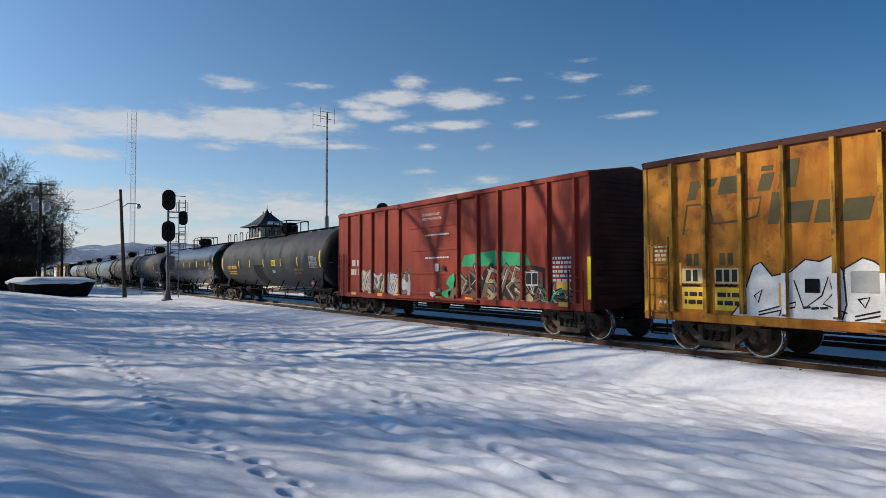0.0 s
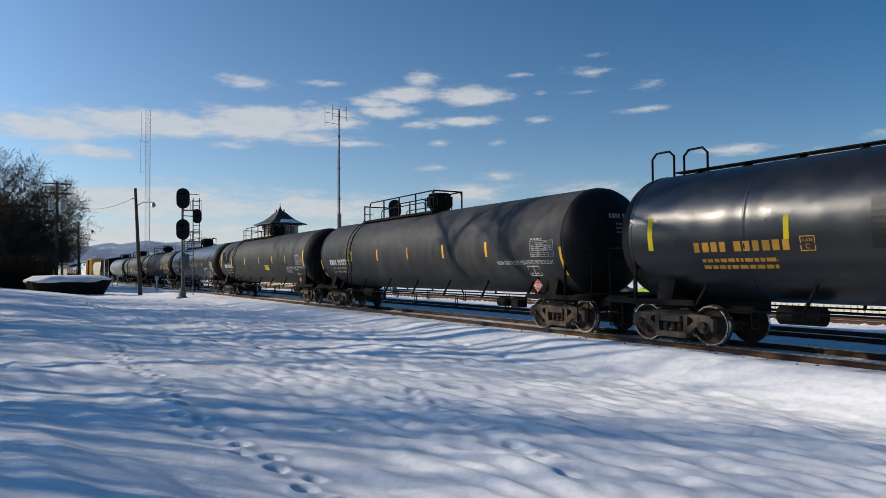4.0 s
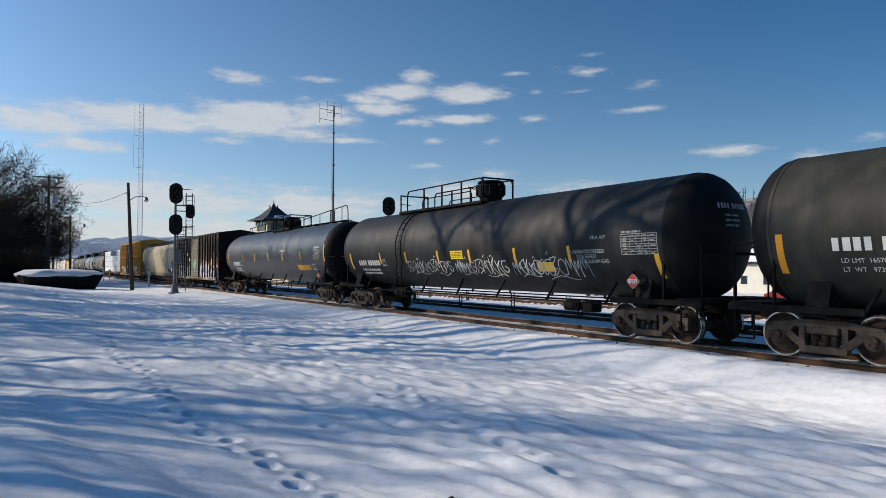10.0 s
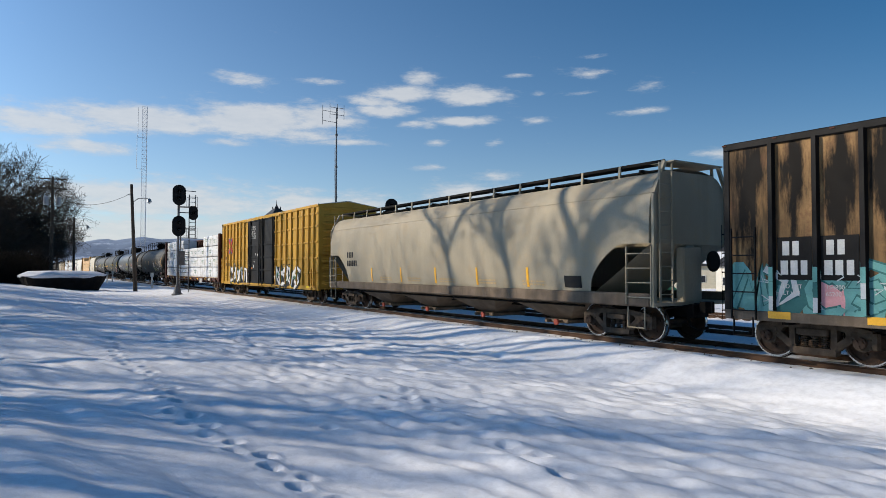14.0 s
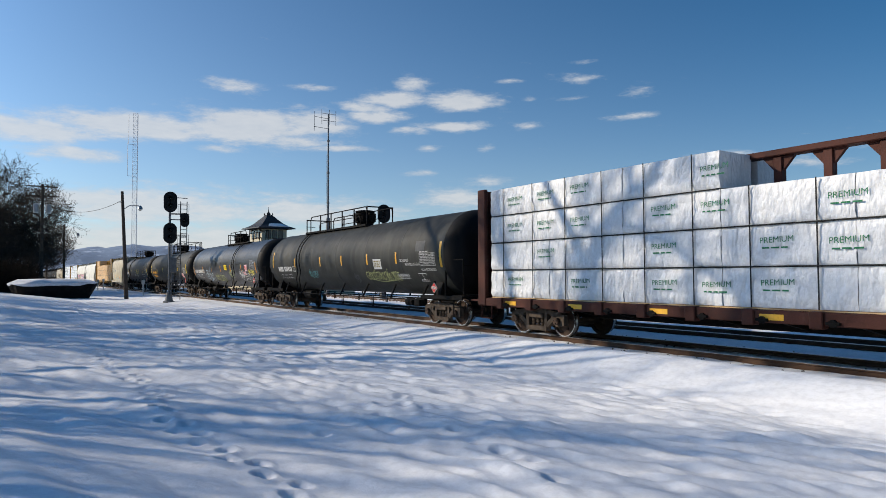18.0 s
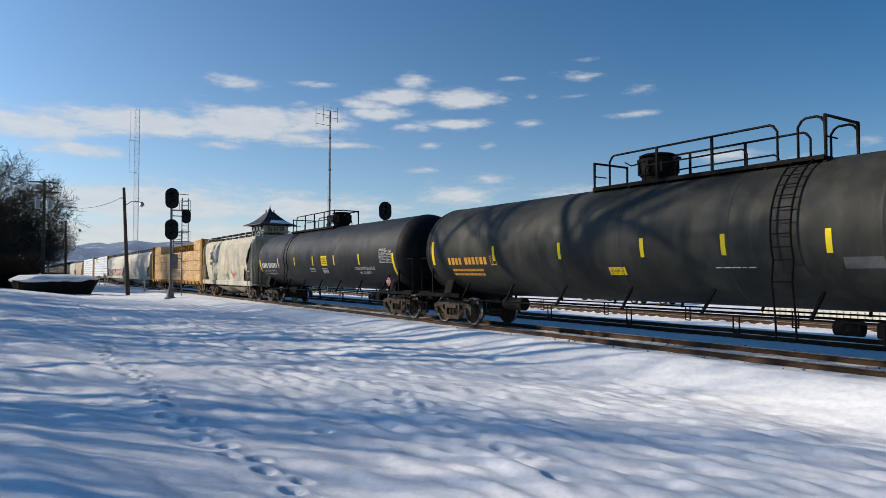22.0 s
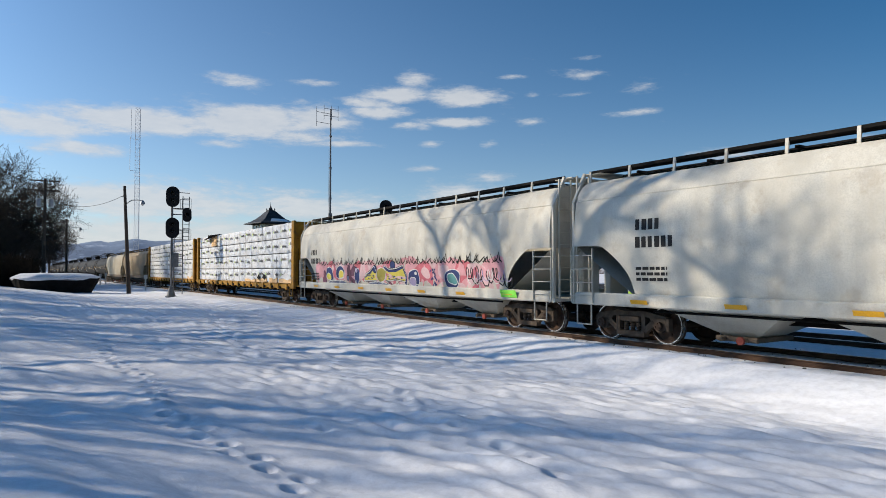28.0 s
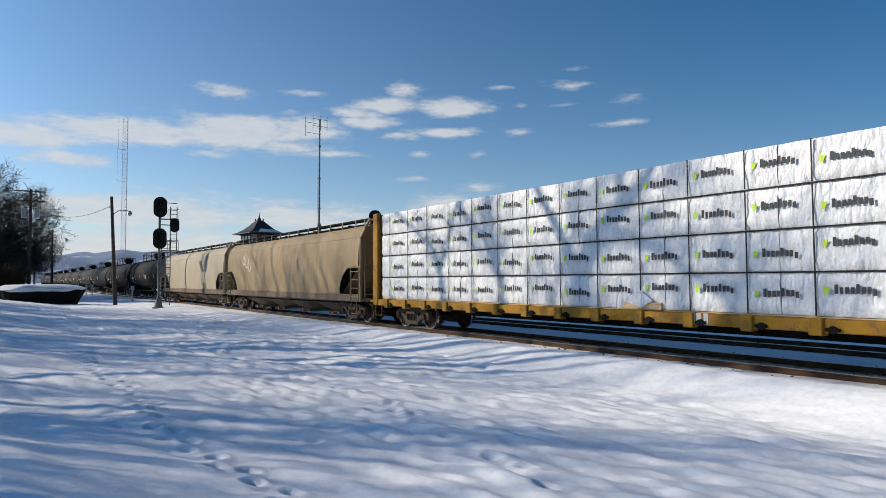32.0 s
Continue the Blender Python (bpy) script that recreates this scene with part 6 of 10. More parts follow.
    part("brake_pipe", M().pipe([(-tc / 2 + 0.9, -1.3, 0.82), (tc / 2 - 0.9, -1.3, 0.82)], 0.03), steel_dark, car)
    add_ends(car, tc / 2 + 2.0)
    return car


# ---- centre-beam flat cars with lumber ----
def wrapped_mesh(w, seed):
    """One wrapped bundle: its visible long face crumpled, edges rounded."""
    rng = random.Random(seed)
    m = M()
    nx, nz = 14, 8
    h, d = 0.835, 1.18
    def dent(x, z):
        e = min(1.0, 6 * min(x / w, 1 - x / w) + 0.25)
        return 0.034 * noise.noise((x * 2.1 + seed * 9, z * 3.5, 0)) + 0.026 * noise.noise((x * 5 + z * 4 + seed * 5, z * 7, 3)) + 0.01 * math.sin(9 * x + 14 * z * noise.noise((x, z, seed)))
    top = [[(x, -(0.0 if 0 < j < nz else -0.03) + dent(x, z), z) for j in range(nz + 1) for z in (0.012 + (h - 0.024) * j / nz,)] for i in range(nx + 1) for x in (0.008 + (w - 0.016) * i / nx,)]
    m.loft(top, closed=False, caps=False)
    a = [c[0] for c in top]
    b = [c[-1] for c in top]
    m.loft([[(p[0], p[1], p[2]) for p in b], [(p[0], d, p[2]) for p in b]], closed=False, caps=False)
    m.loft([[(p[0], d, p[2]) for p in a], [(p[0], p[1], p[2]) for p in a]], closed=False, caps=False)
    for c in (top[0], top[-1]):
        m.loft([[p for p in c], [(p[0], d, p[2]) for p in c]], closed=False, caps=False)
    return m


def lumber_mesh(w, h=0.835):
    """A bundle of bare boards: each layer a separate slab with small set-backs."""
    rng = random.Random(int(w * 100))
    n = 20
    prof = []
    for k in range(n):
        z, o, d = h * k / n, rng.uniform(0, 0.03), h / n
        prof += [(o, z + 0.005), (o, z + d - 0.005), (0.07, z + d - 0.005), (0.07, z + d + 0.004)]
    prof = prof[:-2] + [(1.18, h - 0.004), (1.18, 0.004)]
    return M().prism(prof, "x", 0.004, w - 0.004)


def make_centerbeam(index, tc, paint_mat, label, load, columns, gap=None, prints=None, short_top=False, mark_mat=None):
    """load: 'wrap' or 'lumber'; columns: ends of the bundles along the car; gap: stretch where the top row is missing."""
    half = 10.85
    car = thing("centerbeam_flat_car", label, "flat car", group="railway cars of the passing train")
    part("deck", M().box(-half - 0.3, half + 0.3, -1.3, 1.3, 0.92, 1.06, 0.02), paint_mat, car)
    part("center_sill", M().box(-half - 0.3, half + 0.3, -0.25, 0.25, 0.55, 0.92, 0.02), steel_dark, car)
    for s in (-1, 1):
        part("side_sill", M().box(-half - 0.3, half + 0.3, s * 1.38 - 0.06, s * 1.38 + 0.06, 0.80, 1.05, 0.02), paint_mat, car)
        n = 16
        for i in range(n):
            u = -half + 0.7 + (2 * half - 1.4) * i / (n - 1)
            m = M().box(u - 0.13, u + 0.13, s * 1.38 - 0.12, s * 1.38 + 0.12, 0.74, 1.07, 0.02)
            part("stake_pocket", m, paint_mat, car)
            if s < 0:
                part("strap_winch", M().cyl((u + 0.3, -1.5, 0.86), (u + 0.3, -1.40, 0.86), 0.075, 10).cyl((u + 0.18, -1.47, 0.86), (u + 0.42, -1.47, 0.86), 0.035, 8), steel_dark, car)
    for k in range(15):
        x = -half + 0.8 + (2 * half - 1.6) * k / 14
        bearer = kept("bearer", lambda: M().prism([(-1.36, 0.92), (1.36, 0.92), (1.36, 0.82), (0.3, 0.6), (-0.3, 0.6), (-1.36, 0.82)], "x", -0.05, 0.05), "cross_bearer")
        part("cross_bearer", bearer, steel_dark, car, at=pose(x, 0, 0))
    # the beam: chord, posts, braces
    part("top_chord", M().box(-half, half, -0.17, 0.17, 4.34, 4.48, 0.02), paint_mat, car)
    n = 20
    for i in range(n + 1):
        x = -half + 0.3 + (2 * half - 0.6) * i / n
        part("beam_post", M().box(x - 0.09, x + 0.09, -0.1, 0.1, 1.06, 4.34, 0.01), paint_mat, car)
        if 0 < i < n:
            for e in (-1, 1):
                part("beam_brace", M().prism([(x + e * 0.09, 4.34), (x + e * 0.36, 4.34), (x + e * 0.09, 4.02)], "y", -0.05, 0.05), paint_mat, car)
        if 0 < i < n and i % 4 == 2:
            part("beam_brace", M().beam((x, 0, 3.3), (x + (2 * half - 0.6) / n, 0, 4.3), 0.12, 0.10, (0, 1, 0)), paint_mat, car)
    part("beam_rail", M().box(-half, half, -0.12, 0.12, 3.5, 3.62, 0.01), paint_mat, car)
    # bulkheads
    for s in (-1, 1):
        x = s * (half + 0.22)
        bh = part("bulkhead", M().box(x - 0.05, x + 0.05, -1.42, 1.42, 1.0, 4.46, 0.02), paint_mat, car)
        for y in (-1.4, 1.4):
            part("bulkhead_post", M().box(x - 0.20, x + 0.20, y - 0.07, y + 0.07, 0.8, 4.5, 0.03), paint_mat, bh)
        for k in range(5):
            z = 1.3 + k * 0.76
            part("bulkhead_rib", M().box(min(x, x + s * 0.17), max(x, x + s * 0.17), -1.33, 1.33, z - 0.06, z + 0.06, 0.015), paint_mat, bh)
        for y in (-0.5, 0.5):
            part("bulkhead_stile", M().box(min(x, x + s * 0.2), max(x, x + s * 0.2), y - 0.06, y + 0.06, 1.0, 4.46, 0.015), paint_mat, bh)
        m = M().lathe([(x + s * 0.24, 0.02), (x + s * 0.24, 0.27), (x + s * 0.28, 0.27), (x + s * 0.28, 0.02)], 0.25, 2.4, 20)
        part("brake_wheel", m, steel_dark, car)
        part("end_ladder", M().pipe([(x + s * 0.24, -1.2, 0.9), (x + s * 0.24, -1.2, 3.0)], 0.016).pipe([(x + s * 0.24, -0.75, 0.9), (x + s * 0.24, -0.75, 3.0)], 0.016), steel_dark, car)
        part("sill_step", M().pipe([(x, -1.44, 0.85), (x, -1.44, 0.42), (x - s * 0.5, -1.44, 0.42), (x - s * 0.5, -1.44, 0.85)], 0.018), paint_mat, car)
        part("end_platform", M().box(min(x, x + s * 0.8), max(x, x + s * 0.8), -1.3, 1.3, 0.92, 0.98, 0.01), paint_mat, car)
        make_truck(car, s * tc / 2, index, s * tc / 2)
    add_ends(car, tc / 2 + 2.45)
    # the load: four rows of bundles on the near side, the far side as one stack
    ends = columns
    far = M()
    skin = flat_skin(1.32)
    rng = random.Random(index)
    for r in range(4):
        z = 1.085 + r * 0.845
        for a, b in zip(ends[:-1], ends[1:]):
            if r == 3 and gap and a >= gap[0] - 0.3 and b <= gap[1] + 0.3:
                continue
            h = 0.66 / 0.835 if (r == 3 and short_top) else 1.0
            w = round(b - a, 2)
            if load == "wrap":
                v = rng.randrange(4)
                me = kept(("wrap", w, v), lambda: wrapped_mesh(w, v + 1), "lumber_pack", 50)
                part("lumber_pack", me, wrap_mat, car, at=pose(a, -1.32, z))
            else:
                me = kept(("lumber", w), lambda: lumber_mesh(w), "lumber_pack")
                part("lumber_pack", me, lumber_mat, car, at=pose(a, -1.32 + rng.uniform(-0.015, 0.015), z))
            far.box(a + 0.01, b - 0.01, 0.13, 1.31, z, z + 0.83)
            k = max(1, round((b - a) / 1.35))
            for i in range(k):
                u = a + (b - a) * (i + 0.5) / k
                if load == "wrap":
                    part("strap", skin.patch(u - 0.016, u + 0.016, z + 0.01, z + 0.83, 0.034, 1, 3), black_decal, car)
                else:
                    part("strap", skin.patch(u - 0.012, u + 0.012, z + 0.01, z + 0.82, 0.012, 1, 2), black_decal, car)
                if prints:
                    prints(car, skin, u + 0.10, z, rng)
    part("far_load", far, wrap_mat if load == "wrap" else lumber_mat, car)
    part("dunnage", M().box(-half + 0.1, half - 0.1, -1.30, -0.2, 1.06, 1.085), lumber_mat, car)
    # black strips put in for the shade of the gaps between rows
    for r in range(1, 4):
        z = 1.085 + r * 0.845 - 0.008
        hi = ends[-1] if not (r == 3 and gap) else None
        for a, b in (((ends[0], ends[-1]),) if r < 3 or not gap else ((ends[0], gap[0]), (gap[1], ends[-1]))):
            part("row_spacer", M().box(a + 0.05, b - 0.05, -1.335, -0.3, z - 0.012, z + 0.012), black_decal, car)
    return car


print_grey = shade("dark_grey_print", (0.055, 0.055, 0.058), 0.6, var=0.2, bump=0)


def brand_prints(car, skin, u, z, rng):
    """A wordmark on the wrap as plain bars with a lime mark beside it."""
    tilt = rng.uniform(-0.02, 0.04)
    y = z + rng.uniform(0.30, 0.46)
    vs, fs, w = char_bars((8,), 0.17)
    vs = [(a, b * (0.70 if i // 4 not in (0, 4) else 1.0) - (0.04 if i // 4 == 7 else 0)) for i, (a, b) in enumerate(vs)]
    k = 0.75
    part("print", M().add([skin.place(u + 0.24 + a * k, y + b + a * tilt, 0.042) for a, b in vs], fs), print_grey, car)
    part("print_mark", skin.poly([(u + 0.06, y - 0.03), (u + 0.12, y + 0.01), (u + 0.17, y + 0.13), (u + 0.11, y + 0.11), (u + 0.06, y + 0.15)], 0.042), lime_print, car)


def word_prints(car, skin, u, z, rng):
    if rng.random() < 0.72:
        vs, fs, w = lettering("PREMIUM", 0.17)
        y = z + rng.uniform(0.36, 0.5)
        part("print", M().add([skin.place(u + 0.1 + a, y + b + a * 0.03, 0.03) for a, b in vs], fs), green_text, car)
        part("small_print", skin.flat(small_lines(0.55, 1, 0.06, int(u * 10)), u + 0.15, y - 0.11, 0.03), green_text, car)


def tally_prints(car, skin, u, z, rng):
    if rng.random() < 0.14:
        part("tally_card", skin.patch(u, u + 0.2, z + 0.45, z + 0.57, 0.02, 1, 1), white_decal, car)



# ---- trees ----
def tube(m, p, q, r, r2, n):
    d = (q - p)
    d = d.normalized()
    s = d.orthogonal().normalized()
    u = d.cross(s)
    k = len(m.v)
    ring = [(math.cos(2 * math.pi * i / n), math.sin(2 * math.pi * i / n)) for i in range(n)]
    m.v += [tuple(p + s * (c * r) + u * (w * r)) for c, w in ring] + [tuple(q + s * (c * r2) + u * (w * r2)) for c, w in ring]
    m.f += [(k + i, k + (i + 1) % n, k + n + (i + 1) % n, k + n + i) for i in range(n)]


def grow_tree(seed, height, spread, fork, dense=5, least=0.0, kink=0.05):
    """Trunk and limbs, and the finer crown, of one bare tree."""
    rng = random.Random(seed)
    wood, crown = M(), M()

    def limb(p, d, length, r, level):
        steps = 4 if level < 3 else 3
        pts = [(p, r)]
        for i in range(steps):
            d = (d + Vector((rng.uniform(-1, 1), rng.uniform(-1, 1), rng.uniform(-0.5, 0.9))) * (0.13 + kink * level)).normalized()
            if level >= 1 and d.z < 0.05 and level < 4:
                d.z += 0.2
                d.normalize()
            q = p + d * (length / steps)
            r2 = max(least, r * (0.87 if level < 2 else 0.80))
            tube(wood if level < 3 else crown, p, q, r, r2, 8 if level < 2 else 5 if level < 4 else 3)
            p, r = q, r2
            pts.append((p, r))
        if level >= dense:
            return
        kids = (3, 4, 4, 4, 4, 3, 3, 3)[level]
        for k in range(kids):
            i = rng.randrange(1 if level else 2, len(pts))
            b, br = pts[i] if k else pts[-1]
            ax = d.cross(Vector((rng.uniform(-1, 1), rng.uniform(-1, 1), rng.uniform(-1, 1))))
            ang = rng.uniform(0.35, 0.85) * spread
            nd = (Matrix.Rotation(ang, 3, ax.normalized() if ax.length > 1e-3 else Vector((1, 0, 0))) @ d).normalized()
            limb(b, nd, length * rng.uniform(0.58, 0.80), br * (0.72 if k else 0.85), level + 1)
    limb(Vector((0, 0, -0.3)), Vector((0.03, 0.02, 1)).normalized(), height * fork, height * 0.021, 0)
    return wood, crown


def raw_mesh(m, name):
    me = bpy.data.meshes.new(name)
    me.from_pydata(m.v, [], m.f)
    me.shade_smooth()
    me.materials.append(bark_mat)
    return me


TREE_KINDS = []
for seed, height, spread, fork, dense in ((3, 20, 0.95, 0.42, 5), (8, 18, 1.0, 0.36, 5), (21, 12, 1.2, 0.20, 7)):
    a, b = grow_tree(seed, height, spread, fork, dense, 0.0062 if dense > 5 else 0.0, 0.015 if dense > 5 else 0.05)
    TREE_KINDS.append((raw_mesh(a, "trunk"), raw_mesh(b, "crown")))


def plant(kind, x, y, turn, scale, label):
    t = thing("tree", label, "tree", pose(x, y, gz(x, y), 0, 0, turn), group="bare trees along the field")
    for name, me in zip(("trunk", "crown"), TREE_KINDS[kind]):
        ob = part(name, me, bark_mat, t)
        ob.scale = (scale, scale, scale)
    return t


def shade_tree(x, y, limbs, seed, label, twigs=1.0):
    """A tree by its own limbs: paths of (x, z, thickness) that rise in the tree's plane and bow a little out of it, with twigs grown along them."""
    rng = random.Random(seed)
    wood, crown = M(), M()

    def twig(p, d, length, r, level):
        for i in range(3):
            d = (d + Vector((rng.uniform(-1, 1), rng.uniform(-1, 0.8), rng.uniform(-0.5, 0.9))) * 0.28).normalized()
            q = p + d * (length / 3)
            tube(crown, p, q, r, r * 0.8, 4)
            p, r = q, r * 0.8
            if level < 3:
                for k in range(2):
                    nd = (d + Vector((rng.uniform(-1, 1), rng.uniform(-1, 0.8), rng.uniform(-0.3, 1))) * 0.9).normalized()
                    twig(p, nd, length * 0.6, r * 0.7, level + 1)

    for path in limbs:
        pts = [Vector((a, 0.35 * math.sin(a * 1.3 + b) * min(1, b / 8), b)) for a, b, r in path]
        rs = [r for a, b, r in path]
        fine, k = [], 4
        for i in range(len(pts) - 1):
            p0, p1, p2, p3 = pts[max(0, i - 1)], pts[i], pts[i + 1], pts[min(len(pts) - 1, i + 2)]
            for j in range(k):
                s = j / k
                fine.append((0.5 * ((2 * p1) + (p2 - p0) * s + (2 * p0 - 5 * p1 + 4 * p2 - p3) * s * s + (3 * p1 - p0 - 3 * p2 + p3) * s ** 3), rs[i] + (rs[i + 1] - rs[i]) * s))
        fine.append((pts[-1], rs[-1]))
        for (a, ra), (b, rb) in zip(fine[:-1], fine[1:]):
            tube(wood, a, b, ra, rb, 9)
        for (a, ra), (b, rb) in zip(fine[:-1], fine[1:]):
            if b.z > 9 and rng.random() < 0.8 * twigs:
                d = ((b - a).normalized() + Vector((rng.uniform(-1, 1), rng.uniform(-1.2, 0.5), rng.uniform(-0.4, 1)))).normalized()
                twig(b, d, rng.uniform(1.5, 2.6), min(rb * 0.5, 0.055), 0)
        twig(fine[-1][0], (pts[-1] - pts[-2]).normalized(), 2.6, rs[-1], 0)
    t = thing("tree", label, "tree", (x, y, gz(x, y)), group="bare trees along the field")
    part("trunk", raw_mesh(wood, "trunk"), bark_mat, t)
    part("crown", raw_mesh(crown, "crown"), bark_mat, t)


BARE = "tall bare deciduous tree with many fine leafless branches"
for kind, x, y, turn, scale in ((1, -19.0, -11.4, 75, 0.72), (0, -22.0, -12.6, 15, 0.72), (1, -15.5, -10.4, 140, 0.62), (0, -16.0, -13.0, 200, 0.7), (0, -26.0, -20.5, 160, 1.0), (1, -33.5, -17.0, 10, 1.0),
                                (1, -49.5, -14.6, 95, 1.12), (0, -45.0, -12.6, 50, 0.85), (1, -56.0, -13.5, 170, 0.85), (0, -62.0, -22.0, 310, 1.0), (1, -53.0, -16.0, 20, 1.0), (0, -68.0, -17.0, 100, 1.0), (1, -42.0, -17.5, 33, 1.05), (0, -46.5, -19.5, 140, 1.05), (1, -50.5, -19.0, 260, 1.1), (0, -55.5, -21.0, 190, 1.1), (1, -60.5, -18.5, 80, 1.05), (0, -44.0, -23.0, 300, 1.1), (1, -65.0, -17.5, 210, 0.95), (1, -72.0, -19.0, 10, 1.0), (0, -58.0, -16.0, 120, 1.25), (1, -39.5, -20.0, 222, 1.0), (0, -40.5, -24.0, 20, 1.05)):
    plant(kind, x, y, turn, scale, BARE)
SHADY = -4.4
shade_tree(-27.8, SHADY, [[(0, -0.3, 0.36), (0.1, 4, 0.30), (-0.1, 8, 0.27), (-0.2, 11, 0.25), (0.25, 12.2, 0.24), (0.85, 12.9, 0.22), (1.2, 13.6, 0.20), (1.6, 14.4, 0.17), (2.2, 15.0, 0.14), (3.0, 15.6, 0.11), (4.2, 16.8, 0.07)],
                          [(0.0, 12.0, 0.20), (-0.1, 13.0, 0.17), (-0.65, 13.9, 0.15), (-1.3, 14.9, 0.12), (-1.9, 16.2, 0.08)],
                          [(1.2, 13.5, 0.13), (2.2, 13.3, 0.11), (3.2, 12.7, 0.08), (4.0, 12.1, 0.05)],
                          [(1.5, 14.2, 0.12), (1.3, 15.5, 0.10), (1.7, 17.5, 0.06)],
                          [(-0.1, 9.5, 0.10), (1.2, 10.8, 0.08), (2.6, 11.4, 0.06), (3.8, 11.6, 0.04)]], 11, BARE, 0.25)
shade_tree(-31.0, SHADY, [[(0.2, -0.3, 0.17), (0.3, 5, 0.15), (0.15, 10, 0.13), (0.05, 12.3, 0.12), (-0.05, 13.0, 0.11), (-0.05, 14.0, 0.10), (-0.3, 15.2, 0.08), (-0.4, 17.0, 0.05)],
                          [(0.0, 12.7, 0.09), (-0.9, 13.7, 0.08), (-2.2, 14.8, 0.06), (-2.8, 16.0, 0.04)]], 12, "slender bare tree with upright leafless limbs", 0.3)
shade_tree(-34.8, SHADY - 0.6, [[(0.3, -0.3, 0.18), (0.2, 6, 0.16), (0.0, 11.0, 0.14), (0.0, 13.1, 0.12), (-1.4, 14.2, 0.10), (-3.6, 15.5, 0.07)], [(0.0, 12.6, 0.09), (0.8, 14.0, 0.07), (1.1, 15.8, 0.05)]], 13, "slender bare tree with upright leafless limbs", 0.3)
for kind, x, y, turn, scale in ((2, -68.0, -0.9, 15, 1.15), (2, -64.5, -4.4, 140, 1.9), (2, -76.0, 0.6, 260, 1.1), (2, -82.0, -2.5, 60, 1.9), (2, -92.0, 0.6, 190, 1.35), (2, -71.0, -5.0, 330, 2.0), (2, -73.0, -2.2, 110, 1.45), (2, -70.0, -2.6, 200, 1.75), (2, -78.0, -1.0, 300, 1.6), (2, -66.0, -3.0, 80, 1.35), (2, -86.0, 1.2, 20, 1.35)):
    plant(kind, x * 1.32, y * 1.32 + 1.0, turn, scale * 1.25, "dense bare tree at the edge of the snow field")


brush_mat = shade("dark_brush", (0.014, 0.012, 0.010), 0.95, spec=0.05, var=0.3)


def make_bushes():
    rng = random.Random(5)
    m = M()
    for i in range(8200):
        x = rng.uniform(-96, -64)
        y = rng.uniform(-9.5, 1.6 - 0.05 * abs(x + 74))
        p = Vector((x, y, gz(x, y) - 0.1))
        d = Vector((rng.uniform(-0.5, 0.5), rng.uniform(-0.5, 0.5), 1)).normalized()
        q = p + d * rng.uniform(0.8, 3.2)
        tube(m, p, q, 0.03, 0.012, 3)
        for k in range(3):
            b = p.lerp(q, rng.uniform(0.3, 0.95))
            tube(m, b, b + Vector((rng.uniform(-1, 1), rng.uniform(-1, 1), rng.uniform(0.1, 1))) * 0.55, 0.012, 0.005, 3)
    me = raw_mesh(m, "brush")
    me.materials[0] = brush_mat
    tagged(new("brush", me), "dark tangled leafless brush under the trees", "brush", kind="stuff")


make_bushes()
for x, y, seed, r in ((-24.3, -4.6, 31, 0.2), (-26.0, -5.0, 32, 0.17), (-29.4, -4.7, 33, 0.19)):
    shade_tree(x, y, [[(0, -0.3, r), (0.1, 4, r * 0.9), (-0.05, 8, r * 0.75), (0.1, 10.2, r * 0.5)], [(0.05, 6.5, r * 0.5), (0.8, 8.6, r * 0.35), (1.2, 10.0, r * 0.2)], [(0.0, 7.2, r * 0.5), (-0.7, 9.0, r * 0.35), (-1.0, 10.4, r * 0.2)]], seed, "young bare tree beside the snow field", 0.15)


def make_shrub(x, y, height, spread, stems, seed):
    """A narrow upright shrub: many thin leafless stems from one root."""
    rng = random.Random(seed)
    m = M()
    z = gz(x, y)
    for i in range(stems):
        a, r = rng.uniform(0, 6.283), spread * rng.uniform(0.1, 1.0)
        p = Vector((0.3 * r * math.cos(a), 0.3 * r * math.sin(a), -0.1))
        q = Vector((r * math.cos(a), r * math.sin(a), height * rng.uniform(0.72, 1.0)))
        w = p.lerp(q, 0.5) + Vector((rng.uniform(-0.08, 0.08), rng.uniform(-0.08, 0.08), 0))
        tube(m, p, w, 0.035, 0.026, 4)
        tube(m, w, q, 0.026, 0.012, 4)
        for k in range(5):
            b = p.lerp(q, rng.uniform(0.3, 0.95))
            tube(m, b, b + Vector((rng.uniform(-0.25, 0.25), rng.uniform(-0.25, 0.25), rng.uniform(0.3, 0.8))), 0.014, 0.006, 3)
    t = thing("shrub", "tall narrow leafless shrub beside the snow field", "shrub", (x, y, z), group="row of upright shrubs")
    part("stems", raw_mesh(m, "stems"), bark_mat, t, kind="stuff")


for k, (x, h, w, n) in enumerate(((-19.4, 5.4, 0.16, 14), (-18.6, 5.7, 0.26, 22), (-17.5, 5.9, 0.18, 14), (-16.6, 6.4, 0.30, 28), (-15.6, 6.5, 0.16, 14), (-14.8, 6.9, 0.30, 28), (-13.9, 7.0, 0.2, 18), (-13.2, 7.2, 0.30, 30), (-12.4, 7.0, 0.24, 26), (-11.7, 7.2, 0.30, 30), (-20.6, 4.8, 0.2, 14))):
    make_shrub(x, -9.0 + 0.25 * math.sin(k * 2.1), h, w, n, 40 + k)


# ---- the wayside signals ----
lamp_hood = shade("signal_black", (0.012, 0.012, 0.013), 0.45, var=0.2, scale=3)
lens_mat = shade("dark_lens", (0.02, 0.03, 0.03), 0.1, var=0.1, bump=0)


